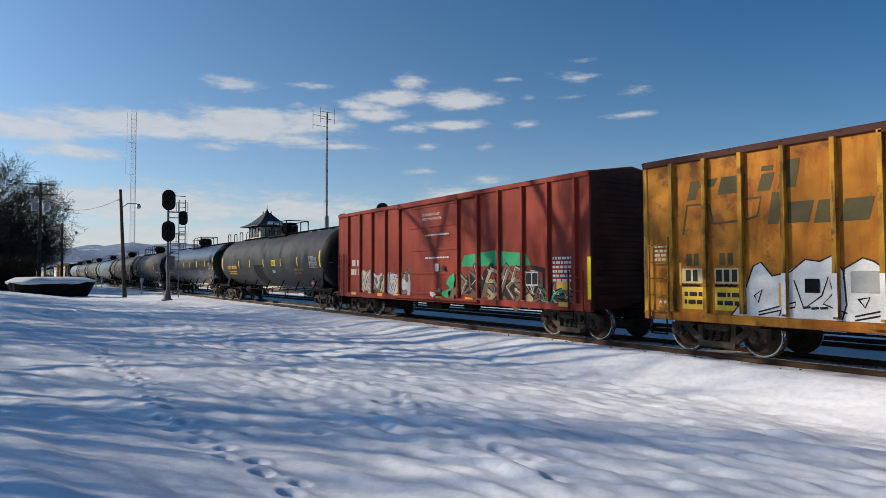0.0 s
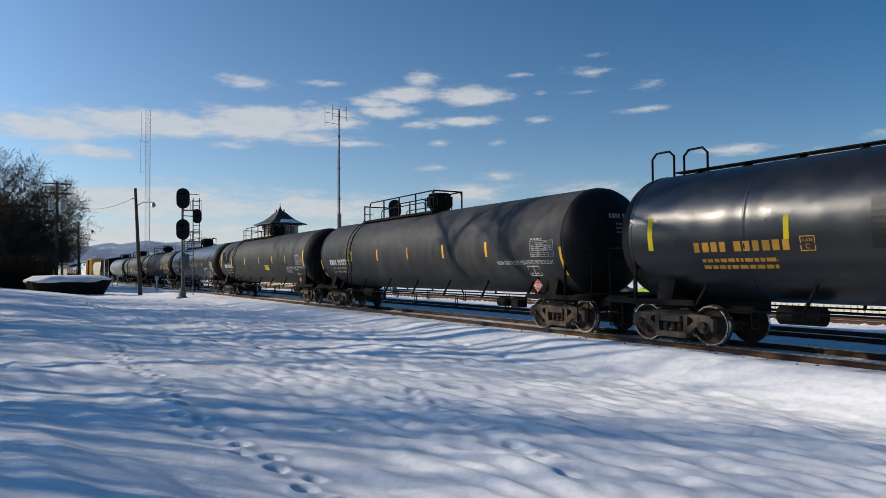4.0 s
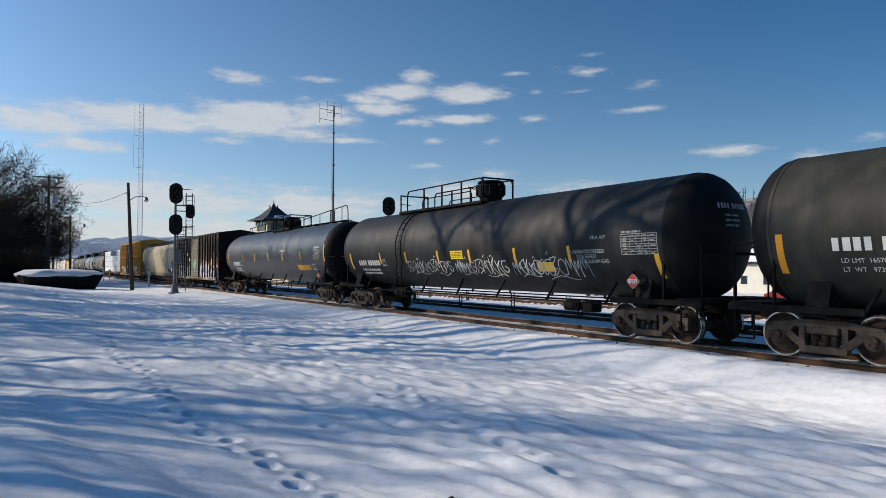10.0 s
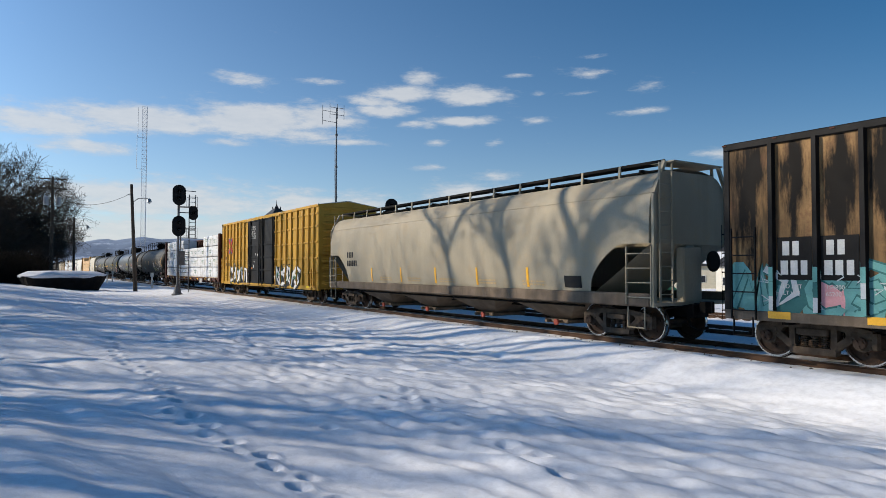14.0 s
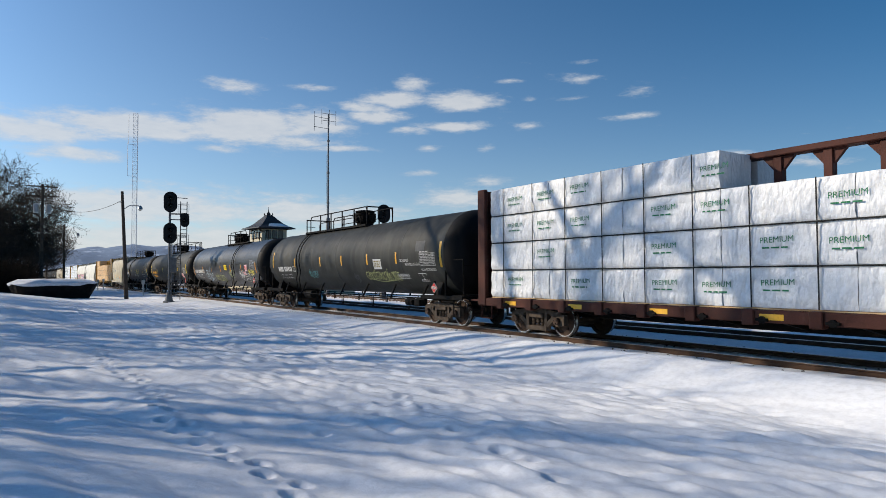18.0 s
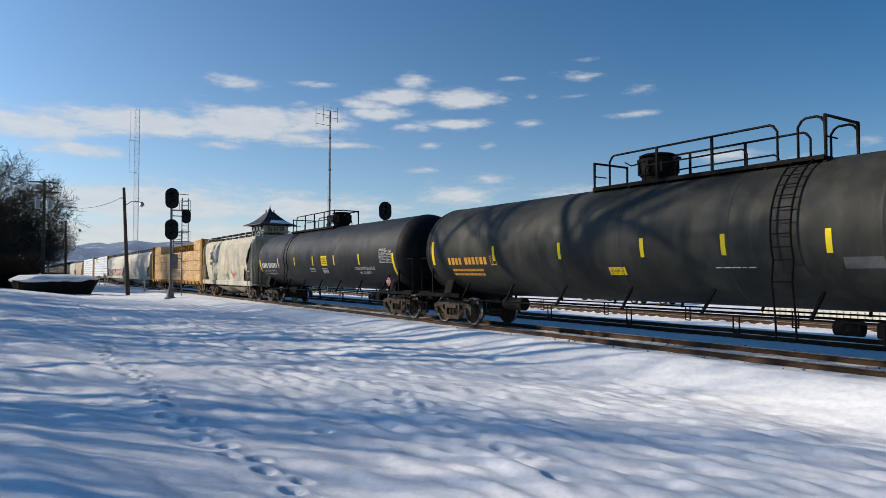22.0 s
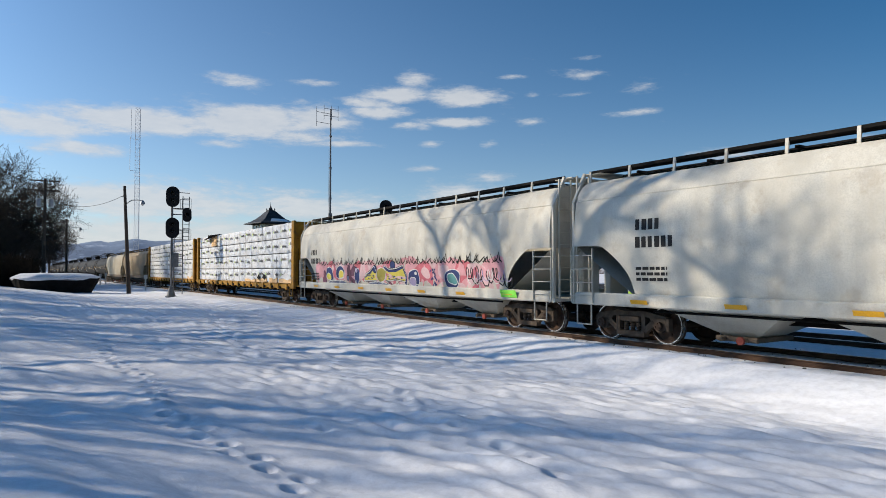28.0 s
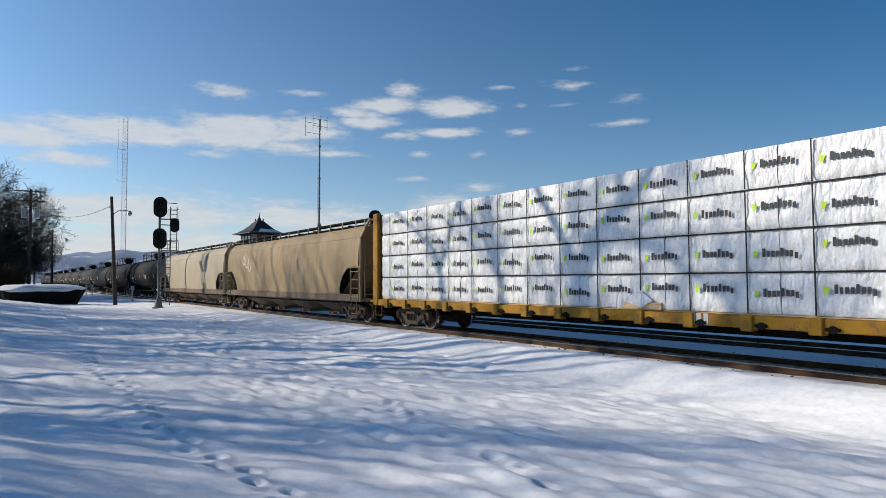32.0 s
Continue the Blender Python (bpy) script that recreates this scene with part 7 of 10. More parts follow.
def signal_head(root, x, y, z, w, h, turn, lights):
    """An oval target plate with hooded lenses; turn: degrees about z, 0 faces +x."""
    n = 28
    pts = []
    for i in range(n):
        t = 2 * math.pi * i / n
        c, s = math.cos(t), math.sin(t)
        k = (h - w) / 2
        pts.append((c * w / 2, s * w / 2 + (k if s > 0 else -k)))
    head = part("signal_head", M().prism(pts, "x", -0.03, 0.03), lamp_hood, root, "black oval signal target", at=pose(x, y, z, 0, 0, turn))
    part("housing", M().box(-0.35, -0.03, -w * 0.22, w * 0.22, -h * 0.36, h * 0.36, 0.04), lamp_hood, head)
    for i in range(lights):
        lz = (h - w) * 0.62 * (0.5 - i / max(1, lights - 1)) * 1.4 if lights > 1 else 0
        hood = M()
        hood.lathe([(0.03, 0.13), (0.03, 0.145), (0.34, 0.135), (0.34, 0.125)], 0, lz, 16, ring=True)
        part("hood", hood, lamp_hood, head)
        part("lens", M().lathe([(0.03, 0.12), (0.06, 0.09), (0.07, 0.02)], 0, lz, 16), lens_mat, head)
    return head


def make_signal(label, x, y, top, heads, turn, ladder_side=1, climb=True):
    z0 = gz(x, y)
    root = thing("railway_signal", label, "signal", (x, y, z0))
    top -= z0
    part("base", M().lathe([(-0.2, 0.42), (0.05, 0.42), (0.10, 0.30), (0.7, 0.16), (0.75, 0.16)], 0, 0, 16, "z"), signal_steel, root)
    part("mast", M().cyl((0, 0, 0.4), (0, 0, top - 0.6), 0.085, 14), signal_steel, root)
    m = M()
    o = ladder_side
    mid = min(4.3, top * 0.55)
    # two ladder flights: a lower one close to the mast and an upper one behind the side head
    for y0, y1, z0_, z1_ in ((0.22, 0.84, 0.15, mid + 0.9), (0.82, 1.28, mid, top - 0.75)) if climb else ((0.16, 0.5, 0.3, top - 1.6),):
        for yy in (y0, y1):
            m.beam((-0.3, o * yy, z0_), (-0.3, o * yy, z1_), 0.06, 0.05)
        for k in range(int((z1_ - z0_) / 0.31)):
            m.pipe([(-0.3, o * y0, z0_ + 0.25 + k * 0.31), (-0.3, o * y1, z0_ + 0.25 + k * 0.31)], 0.02, 5)
    part("ladder", m, signal_steel, root)
    for z in (mid, top - 1.7) if climb else ():
        m = M().box(-0.75, 0.0, min(0.1 * o, 1.45 * o), max(0.1 * o, 1.40 * o), z - 0.04, z, 0.01)
        part("platform", m, signal_steel, root)
        for xx in (-0.72, -0.02):
            m = M()
            for yy in (0.72, 1.36):
                m.pipe([(xx, o * yy, z), (xx, o * yy, z + 0.75)], 0.016)
            m.pipe([(xx, o * 0.72, z + 0.75), (xx, o * 1.36, z + 0.75)], 0.016)
            part("platform_rail", m, signal_steel, root)
    for z in (1.2, 3.0, top - 3.4, top - 0.5) if climb else (1.2, 3.6):
        part("ladder_brace", M().beam((0, 0, z), (-0.3, o * ((0.84 if z < mid else 1.3) if climb else 0.5), z), 0.05, 0.05), signal_steel, root)
    part("relay_box", M().box(-0.35, 0.15, 0.25 * ladder_side - 0.22, 0.25 * ladder_side + 0.22, 2.2, 3.3, 0.03), signal_steel, root)
    for dy, z, w, h, tn, n in heads:
        signal_head(root, 0.18 if dy == 0 else 0.05, dy, z - z0, w, h, tn, n)
        if dy:
            part("bracket", M().beam((0, 0, z - z0), (0.0, dy, z - z0), 0.07, 0.07), signal_steel, root)
    return root


make_signal("tall railway signal with black oval heads and a ladder", -52.0, 9.72, 8.2, [(0, 7.32, 0.95, 1.55, -14, 2), (0, 4.98, 0.95, 1.55, -14, 2), (1.05, 6.02, 0.66, 1.08, -8, 1)], -14)
make_signal("railway signal with one oval head behind the tracks", -45.0, 24.0, 7.3, [(0, 6.55, 0.98, 1.45, -25, 2)], -25, -1, climb=False)


# ---- poles ----
def make_lamp_pole(x, y, top, lean, lamp_y, lamp_z, label):
    z0 = gz(x, y)
    root = thing("street_lamp", label, "street lamp", (x, y, z0))
    t = top - z0
    part("pole", M().cyl((0, lean, -0.3), (0, 0, t), 0.17, 14, 0.11), wood_pole_mat, root)
    a = lamp_z - z0
    part("arm", M().pipe([(0, 0.05, a - 0.35), (0, lamp_y * 0.4, a + 0.05), (0, lamp_y * 0.8, a + 0.1), (0, lamp_y, a + 0.02)], 0.035, 8), galv_mat, root)
    lamp = part("lamp_head", M().lathe([(a - 0.22, 0.20), (a - 0.05, 0.16), (a + 0.05, 0.10), (a + 0.10, 0.03)], 0, lamp_y, 14, "z"), galv_mat, root)
    part("lamp_glass", M().lathe([(a - 0.36, 0.05), (a - 0.30, 0.12), (a - 0.22, 0.15)], 0, lamp_y, 12, "z"), white_decal, lamp)
    part("insulator", M().cyl((0, -0.3, t - 0.9), (0, 0.0, t - 0.9), 0.03, 6), galv_mat, root)


make_lamp_pole(-60, 7.46, 8.85, 0.45, 1.4, 7.65, "leaning wooden pole with a lamp on a bent arm")
make_lamp_pole(-98, 5.40, 8.5, 0.1, 1.6, 7.4, "slim wooden pole with a street lamp")


def make_utility_pole(x, y, top, arms, label):
    z0 = gz(x, y)
    root = thing("utility_pole", label, "utility pole", (x, y, z0))
    t = top - z0
    part("pole", M().cyl((0, 0, -0.3), (0, 0, t), 0.19, 12, 0.12), wood_pole_mat, root)
    for k in range(arms):
        z = t - 0.25 - k * 0.95
        part("crossarm", M().box(-0.06, 0.06, -1.3, 1.3, z - 0.06, z + 0.06, 0.01), wood_pole_mat, root)
        for s in (-1.2, -0.7, 0.7, 1.2):
            part("insulator", M().cyl((0, s, z + 0.06), (0, s, z + 0.24), 0.05, 8), galv_mat, root)
    if arms > 1:
        for s in (-0.55, 0.55):
            part("transformer", M().cyl((0.0, s, t - 2.9), (0.0, s, t - 2.0), 0.24, 14), galv_mat, root)


make_utility_pole(-76, 2.28, 11.0, 2, "tall wooden utility pole with two crossarms and transformers")
make_utility_pole(-118, 3.6, 9.4, 1, "wooden utility pole with one crossarm")
make_utility_pole(-135, 4.9, 9.0, 1, "wooden utility pole with one crossarm")


def make_wires():
    for i, (a, b, sag) in enumerate((((-60, 7.46, 8.1), (-76, 2.4, 9.2), 1.0), ((-76, 1.1, 10.95), (-135, 4.0, 9.0), 1.0), ((-76, 3.45, 10.95), (-135, 5.8, 9.0), 1.0))):
        a, b = Vector(a), Vector(b)
        pts = [a.lerp(b, k / 12) - Vector((0, 0, sag * 4 * (k / 12) * (1 - k / 12))) for k in range(13)]
        solid("overhead_wire", M().pipe(pts, 0.018, 4), black_decal, "thin black wire sagging between wooden poles", "wire", group="overhead wires")


make_wires()


# ---- radio masts ----
def make_radio_mast():
    x, y = -60.0, 25.9
    z0 = gz(x, y)
    root = thing("antenna_mast", "slim steel antenna mast with small bracketed aerials", "antenna mast", (x, y, z0))
    part("mast", M().cyl((0, 0, 0), (0, 0, 7.6), 0.20, 12).cyl((0, 0, 7.6), (0, 0, 18.0), 0.10, 10, 0.07), signal_steel, root)
    m = M()
    for z in (16.5, 17.5):
        m.pipe([(0.3, -1.6, z), (0.0, 0.1, z)], 0.026, 6)
    m.pipe([(0.3, -1.6, 16.1), (0.3, -1.6, 18.0)], 0.022, 6)
    part("aerial", m, signal_steel, root)
    m = M()
    for z in (17.3, 18.0):
        m.pipe([(0.0, -0.7, z), (0, 0.8, z)], 0.026, 6)
    for yy in (-0.7, 0.1, 0.8):
        m.pipe([(0, yy, 16.9), (0, yy, 18.4)], 0.022, 6)
    part("aerial", m, signal_steel, root)
    for z in (9.0, 12.0, 15.2):
        part("clamp", M().cyl((0, 0, z), (0, 0, z + 0.18), 0.13, 10), signal_steel, root)
    m = M().pipe([(-0.05, -0.23, 0), (-0.05, -0.14, 14)], 0.012, 4)
    part("cable", m, signal_steel, root)


make_radio_mast()


tower_mat = shade("pale_tower_paint", (0.50, 0.51, 0.53), 0.6, var=0.1, scale=0.3, bump=0)


def make_lattice_tower():
    x, y, top = -190.0, 26.8, 45.4
    z0 = gz(x, y)
    root = thing("lattice_tower", "tall thin lattice radio tower of pale steel", "radio tower", (x, y, z0))
    h = top - z0
    rad = 0.75
    corners = [(rad * math.cos(a), rad * math.sin(a)) for a in (0.3, 2.39, 4.49)]
    for c in corners:
        part("leg", M().cyl((c[0], c[1], 0), (c[0], c[1], h), 0.05, 6), tower_mat, root)
    m = M()
    n = 42
    for i in range(n):
        for k in range(3):
            a, b = corners[k], corners[(k + 1) % 3]
            z, z2 = h * i / n, h * (i + 1) / n
            m.beam((a[0], a[1], z), (b[0], b[1], z2), 0.03, 0.03).beam((a[0], a[1], z2), (b[0], b[1], z2), 0.03, 0.03)
    part("bracing", m, tower_mat, root, kind="stuff")
    for z, dy, l in ((h - 8.5, -1.8, 8.0), (h - 17, -2.0, 9.0)):
        part("whip_aerial", M().pipe([(0, 0, z), (0, dy, z)], 0.06, 5).pipe([(0, dy, z), (0, dy, z + l)], 0.06, 5), tower_mat, root)


make_lattice_tower()

# ---- the station with its little tower ----
cream_wall = shade("cream_clapboard", (0.55, 0.50, 0.38), 0.75, var=0.08, scale=1.5, streak=(0.40, 0.36, 0.27), streak_amount=0.3, streak_scale=(0.4, 0.4, 14))
slate_mat = shade("dark_slate", (0.035, 0.037, 0.042), 0.6, var=0.3, scale=4, streak=(0.07, 0.07, 0.075), streak_amount=0.5, streak_scale=(5, 5, 9))
window_glass = shade("dark_window_glass", (0.02, 0.024, 0.03), 0.12, var=0.1, bump=0)
trim_brown = shade("dark_trim", (0.05, 0.035, 0.028), 0.6, var=0.15)


def make_station():
    x, y = -85.0, 28.2
    z0 = gz(x, y)
    root = thing("station_building", "cream railway station with a flared slate-roofed tower", "station", pose(x, y, z0 + 1.9, 0, 0, 8))
    part("wall", M().box(-14, 10, -3.0, 7.0, -2.4, 4.0, 0.03), cream_wall, root)
    m = M().prism([(-4.0, 3.9), (8.0, 3.9), (2.0, 5.0)], "x", -15, 11)
    part("roof", m, slate_mat, root)
    w = 1.75
    part("tower_wall", M().box(-w, w, -w, w, 3.0, 6.35, 0.02), cream_wall, root)
    part("cornice", M().box(-w - 0.15, w + 0.15, -w - 0.15, w + 0.15, 6.2, 6.45, 0.03), trim_brown, root)
    secs = []
    for k, (r, z) in enumerate(((2.62, 6.28), (2.55, 6.40), (2.0, 6.62), (1.45, 7.0), (0.95, 7.5), (0.55, 7.95), (0.40, 8.10))):
        secs.append([(r, r, z), (-r, r, z), (-r, -r, z), (r, -r, z)])
    rf = part("tower_roof", M().loft(secs), slate_mat, root)
    part("finial", M().box(-0.42, 0.42, -0.42, 0.42, 8.05, 8.18, 0.02).lathe([(8.18, 0.18), (8.35, 0.25), (8.55, 0.12), (8.8, 0.05), (9.3, 0.015)], 0, 0, 10, "z"), slate_mat, rf)
    for s in (-0.38, 0.38):
        for e in (-0.38, 0.38):
            part("roof_ornament", M().lathe([(8.15, 0.07), (8.3, 0.09), (8.45, 0.02)], s, e, 8, "z"), slate_mat, rf)
    # snow left on the roof's shaded slope
    m = M().add([(2.36, -0.2, 6.53), (2.36, 1.6, 6.53), (1.62, 0.9, 6.92), (1.62, -0.1, 6.92)], [(0, 1, 2, 3)])
    part("roof_snow", M().loft([[(2.40, -1.2, 6.50), (2.40, 1.7, 6.50), (1.66, 1.0, 6.90), (1.66, -0.7, 6.90)], [(2.44, -1.2, 6.58), (2.44, 1.7, 6.58), (1.70, 1.0, 6.98), (1.70, -0.7, 6.98)]]), snow_mat, rf)
    for face in range(4):
        mtx = Matrix.Rotation(face * math.pi / 2, 4, "Z")
        for s in (-0.85, 0.0, 0.85):
            fr = part("window", M().box(w, w + 0.05, s - 0.32, s + 0.32, 4.95, 6.1, 0.01), trim_brown, root, at=mtx)
            part("pane", M().box(w + 0.03, w + 0.055, s - 0.25, s + 0.25, 5.02, 5.5), window_glass, fr)
            part("pane", M().box(w + 0.03, w + 0.055, s - 0.25, s + 0.25, 5.56, 6.03), window_glass, fr)
    for k in range(7):
        u = -12.5 + k * 3.4
        fr = part("window", M().box(u - 0.55, u + 0.55, -3.06, -3.0, 1.1, 3.2, 0.01), trim_brown, root)
        part("pane", M().box(u - 0.46, u + 0.46, -3.075, -3.05, 1.2, 3.1), window_glass, fr)


make_station()

# ---- planting beds capped with snow ----
dark_stone = shade("dark_bed_wall", (0.012, 0.011, 0.010), 0.85, var=0.4, scale=2.5, bump=0.8, bump_scale=8, bump_dist=0.06)


def make_bed(x, y, length, width, turn, height, label):
    z0 = gz(x, y)
    root = thing("planting_bed", label, "planting bed", pose(x, y, z0 - 0.08, 0, 0, turn))
    rng = random.Random(int(x))
    n = 36
    base, lip, cap0, cap1 = [], [], [], []
    for i in range(n):
        t = 2 * math.pi * i / n
        c, s = math.cos(t), math.sin(t)
        k = (abs(c) ** 3.5 + abs(s) ** 3.5) ** (-1 / 3.5)
        j = rng.uniform(0.97, 1.03)
        base.append((c * k * length * 0.41, s * k * width * 0.38, -0.1))
        lip.append((c * k * length * 0.5 * j, s * k * width * 0.5 * j, height * rng.uniform(0.78, 1.0)))
        cap0.append((c * k * length * 0.505 * j, s * k * width * 0.505 * j, height * rng.uniform(0.92, 1.02)))
        cap1.append((c * k * length * 0.40, s * k * width * 0.38, height + 0.22 + rng.uniform(-0.09, 0.09)))
    part("bed_wall", M().loft([base, lip]), dark_stone, root)
    top = [(a * 0.5, b * 0.5, height + 0.34) for a, b, c in cap1]
    part("snow_cap", M().loft([lip, cap0, cap1, top]), snow_mat, root, "smooth cap of snow", smooth=60)


make_bed(-62.0, 2.75, 6.2, 3.2, 97, 1.22, "dark raised planting bed under a thick cap of snow")
make_bed(-84.0, -2.6, 7.0, 3.0, 95, 1.0, "dark raised planting bed under snow near the trees")


def make_posts():
    for x, y in ((-100, 9.6), (-103, 10.6), (-68, 10.4)):
        z0 = gz(x, y)
        p = thing("marker_post", "short white marker post beside the track", "post", (x, y, z0), group="white marker posts")
        part("post", M().cyl((0, 0, -0.2), (0, 0, 1.5), 0.07, 8), white_decal, p)
        part("plate", M().box(-0.02, 0.02, -0.16, 0.16, 1.1, 1.5, 0.005), white_decal, p)


make_posts()

# ---- yard and buildings behind the tracks ----
red_roof = shade("red_metal_roof", (0.36, 0.055, 0.03), 0.5, var=0.12, scale=1, streak=(0.26, 0.05, 0.03), streak_amount=0.4)
pale_wall = shade("pale_metal_siding", (0.52, 0.50, 0.44), 0.6, var=0.08, scale=1)
brick_red = shade("brick_wall", (0.24, 0.085, 0.05), 0.85, var=0.2, scale=5, fine=20)


def make_shed(x, y, l, w, eave, ridge, turn, roof, wall, label, snow=True):
    z0 = gz(x, y)
    root = thing("shed", label, "building", pose(x, y, z0, 0, 0, turn))
    part("wall", M().prism([(-w / 2, -1.2), (w / 2, -1.2), (w / 2, eave), (0, ridge), (-w / 2, eave)], "x", -l / 2, l / 2), wall, root)
    sl = math.hypot(w / 2 + 0.4, (ridge - eave) * (w / 2 + 0.4) / (w / 2))
    for s in (-1, 1):
        dz = (ridge - eave) / (w / 2)
        a = (s * (w / 2 + 0.4), eave - dz * 0.4)
        m = M().prism([(0, ridge + 0.02), (0, ridge + 0.12), (a[0], a[1] + 0.10), (a[0], a[1] + 0.02)], "x", -l / 2 - 0.4, l / 2 + 0.4)
        rf = part("roof", m, roof, root)
        n = round(l / 0.9)
        for i in range(n + 1):
            u = -l / 2 - 0.35 + (l + 0.7) * i / n
            part("roof_seam", M().beam((u, 0, ridge + 0.15), (u, a[0], a[1] + 0.13), 0.04, 0.06), roof, rf)
        if snow:
            m = M().prism([(a[0] * 0.25, ridge - 0.25 * (ridge - a[1]) + 0.11), (a[0] * 0.25, ridge - 0.25 * (ridge - a[1]) + 0.16), (a[0] * 0.9, a[1] + 0.1 * (ridge - a[1]) + 0.19), (a[0] * 0.9, a[1] + 0.1 * (ridge - a[1]) + 0.10)], "x", -l / 2 * 0.5, l / 2 * 0.9)
            part("roof_snow", m, snow_mat, rf)
    n = max(2, round(l / 3))
    for i in range(n):
        u = -l / 2 + l * (i + 0.5) / n
        fr = part("window", M().box(u - 0.5, u + 0.5, -w / 2 - 0.05, -w / 2, 0.9, 2.0, 0.01), white_decal, root)
        part("pane", M().box(u - 0.42, u + 0.42, -w / 2 - 0.065, -w / 2 - 0.03, 0.98, 1.92), window_glass, fr)


make_shed(-27.0, 62.0, 12, 8, 3.0, 5.4, 20, red_roof, pale_wall, "long pale shed with a red metal roof and snow on it")
make_shed(-42.0, 74.0, 12, 9, 3.4, 5.6, -8, slate_mat, pale_wall, "pale house with a dark gable roof in snow")
make_shed(-16.0, 78.0, 20, 9, 3.2, 5.0, 4, red_roof, brick_red, "low brick building with a red roof behind the yard")
make_shed(-62.0, 92.0, 14, 9, 3.6, 6.2, 30, slate_mat, cream_wall, "cream house with a snowy dark roof")
make_shed(-110.0, 96.0, 16, 10, 3.6, 6.4, 12, slate_mat, brick_red, "brick house with a dark snowy roof")


def make_yard():
    root = thing("platform_edge", "low dark timber platform edge beside the yard", "platform", (-26, 25.2, 0))
    part("beam", M().box(-16, 18, -0.2, 0.2, -0.6, -0.08, 0.03), tie_mat, root)
    part("snow_cover", M().box(-16, 18, 0.0, 2.6, -0.5, -0.05, 0.04), snow_mat, root)
    root = thing("low_wall", "low cream ribbed metal wall in the snow", "wall", (-14.5, 31.0, 0))
    part("panel", M().box(-4, 4, -0.1, 0.1, -1.0, 0.05, 0.02), pale_wall, root)
    for i in range(28):
        part("panel_rib", M().box(-3.95 + i * 0.29, -3.87 + i * 0.29, -0.14, -0.1, -0.9, 0.03), pale_wall, root)
    # snow-topped stacked ties
    rng = random.Random(3)
    for i in range(22):
        x, y = -8.0 - i * 0.62, 26.3 + 0.06 * i
        tie = thing("stacked_tie", "old tie end in the yard topped with snow", "tie", pose(x, y, -0.2, 0, 0, rng.uniform(60, 75)), group="stacked ties in the yard")
        part("tie", M().box(-1.1, 1.1, -0.12, 0.12, -0.15, 0.05, 0.02), tie_mat, tie)
        part("snow_cap", M().loft([[(-1.1, -0.13, 0.05), (1.1, -0.13, 0.05), (1.1, 0.13, 0.05), (-1.1, 0.13, 0.05)], [(-1.0, -0.08, 0.15), (1.0, -0.08, 0.15), (1.0, 0.08, 0.15), (-1.0, 0.08, 0.15)]]), snow_mat, tie)


make_yard()
car_red, car_green = shade("car_red", (0.30, 0.02, 0.02), 0.3, var=0.05, coat=0.5), shade("tractor_green", (0.25, 0.40, 0.04), 0.4, var=0.1)
tyre_mat = shade("tyre", (0.02, 0.02, 0.02), 0.8)


def make_vehicle(x, y, turn, paint_mat, label):
    z0 = gz(x, y)
    root = thing("parked_car", label, "car", pose(x, y, z0, 0, 0, turn))
    prof = [(-2.2, 0.4), (2.2, 0.4), (2.25, 0.75), (1.5, 0.92), (0.75, 1.45), (-1.2, 1.5), (-1.9, 0.98), (-2.25, 0.9)]
    part("body", M().prism(prof, "y", -0.85, 0.85), paint_mat, root)
    part("side_window", M().prism([(0.95, 1.0), (0.6, 1.38), (-1.1, 1.42), (-1.6, 1.0)], "y", -0.87, 0.87), window_glass, root)
    for sx in (-1.35, 1.4):
        for sy in (-0.8, 0.8):
            wh = part("wheel", M().cyl((sx, sy - 0.1, 0.33), (sx, sy + 0.1, 0.33), 0.33, 16), tyre_mat, root)
            part("rim", M().cyl((sx, sy - 0.11, 0.33), (sx, sy + 0.11, 0.33), 0.19, 12), galv_mat, wh)


make_vehicle(-26.0, 48.0, 20, car_red, "dark red parked car in the snowy yard")
make_vehicle(-38.0, 47.0, 10, car_green, "lime green parked utility car in the yard")
make_vehicle(-46.0, 49.0, 15, slate_mat, "dark parked car in the snowy yard")

# ---- hills ----
wood_hill = shade("bare_wooded_hill", (0.13, 0.115, 0.115), 0.95, var=0.3, scale=0.02, fine=0.25, spots=(0.62, 0.64, 0.68), spot_amount=0.8, spot_scale=0.012, streak=(0.09, 0.08, 0.08), streak_amount=0.7, streak_scale=(0.12, 0.12, 0.02), bump=0.6, bump_scale=0.3, bump_dist=1.5)
# blue haze of distance is put into the ridge's base colour and snow spots
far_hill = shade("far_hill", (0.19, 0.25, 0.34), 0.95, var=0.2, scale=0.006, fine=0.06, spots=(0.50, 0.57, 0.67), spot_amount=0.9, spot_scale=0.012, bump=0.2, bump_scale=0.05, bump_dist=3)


def make_hill(name, cx, cy, ux, uy, length, depth, height, mat_, seed, label):
    """A ridge along (ux, uy) that falls to the plain on both sides."""
    nx, ny = 90, 14
    rows_ = []
    vx, vy = -uy, ux
    for i in range(nx + 1):
        s = i / nx - 0.5
        h = height * (0.72 + 0.5 * noise.noise((s * 6, seed, 0)) + 0.18 * noise.noise((s * 25, seed, 5)) + 0.05 * noise.noise((s * 120, seed, 9)))
        h *= max(0.0, 1 - abs(2 * s) ** 5)
        col = []
        for j in range(ny + 1):
            t = j / ny - 0.5
            z = h * math.cos(math.pi * t) ** 1.3 + (0.06 * height * noise.noise((s * 40, t * 9, seed)) if 0 < j < ny else -3)
            col.append((cx + ux * s * length + vx * t * depth, cy + uy * s * length + vy * t * depth, z - 1.5))
        rows_.append(col)
    solid(name, M().loft(rows_, closed=False, caps=False), mat_, label, "hill", kind="structure", smooth=60)


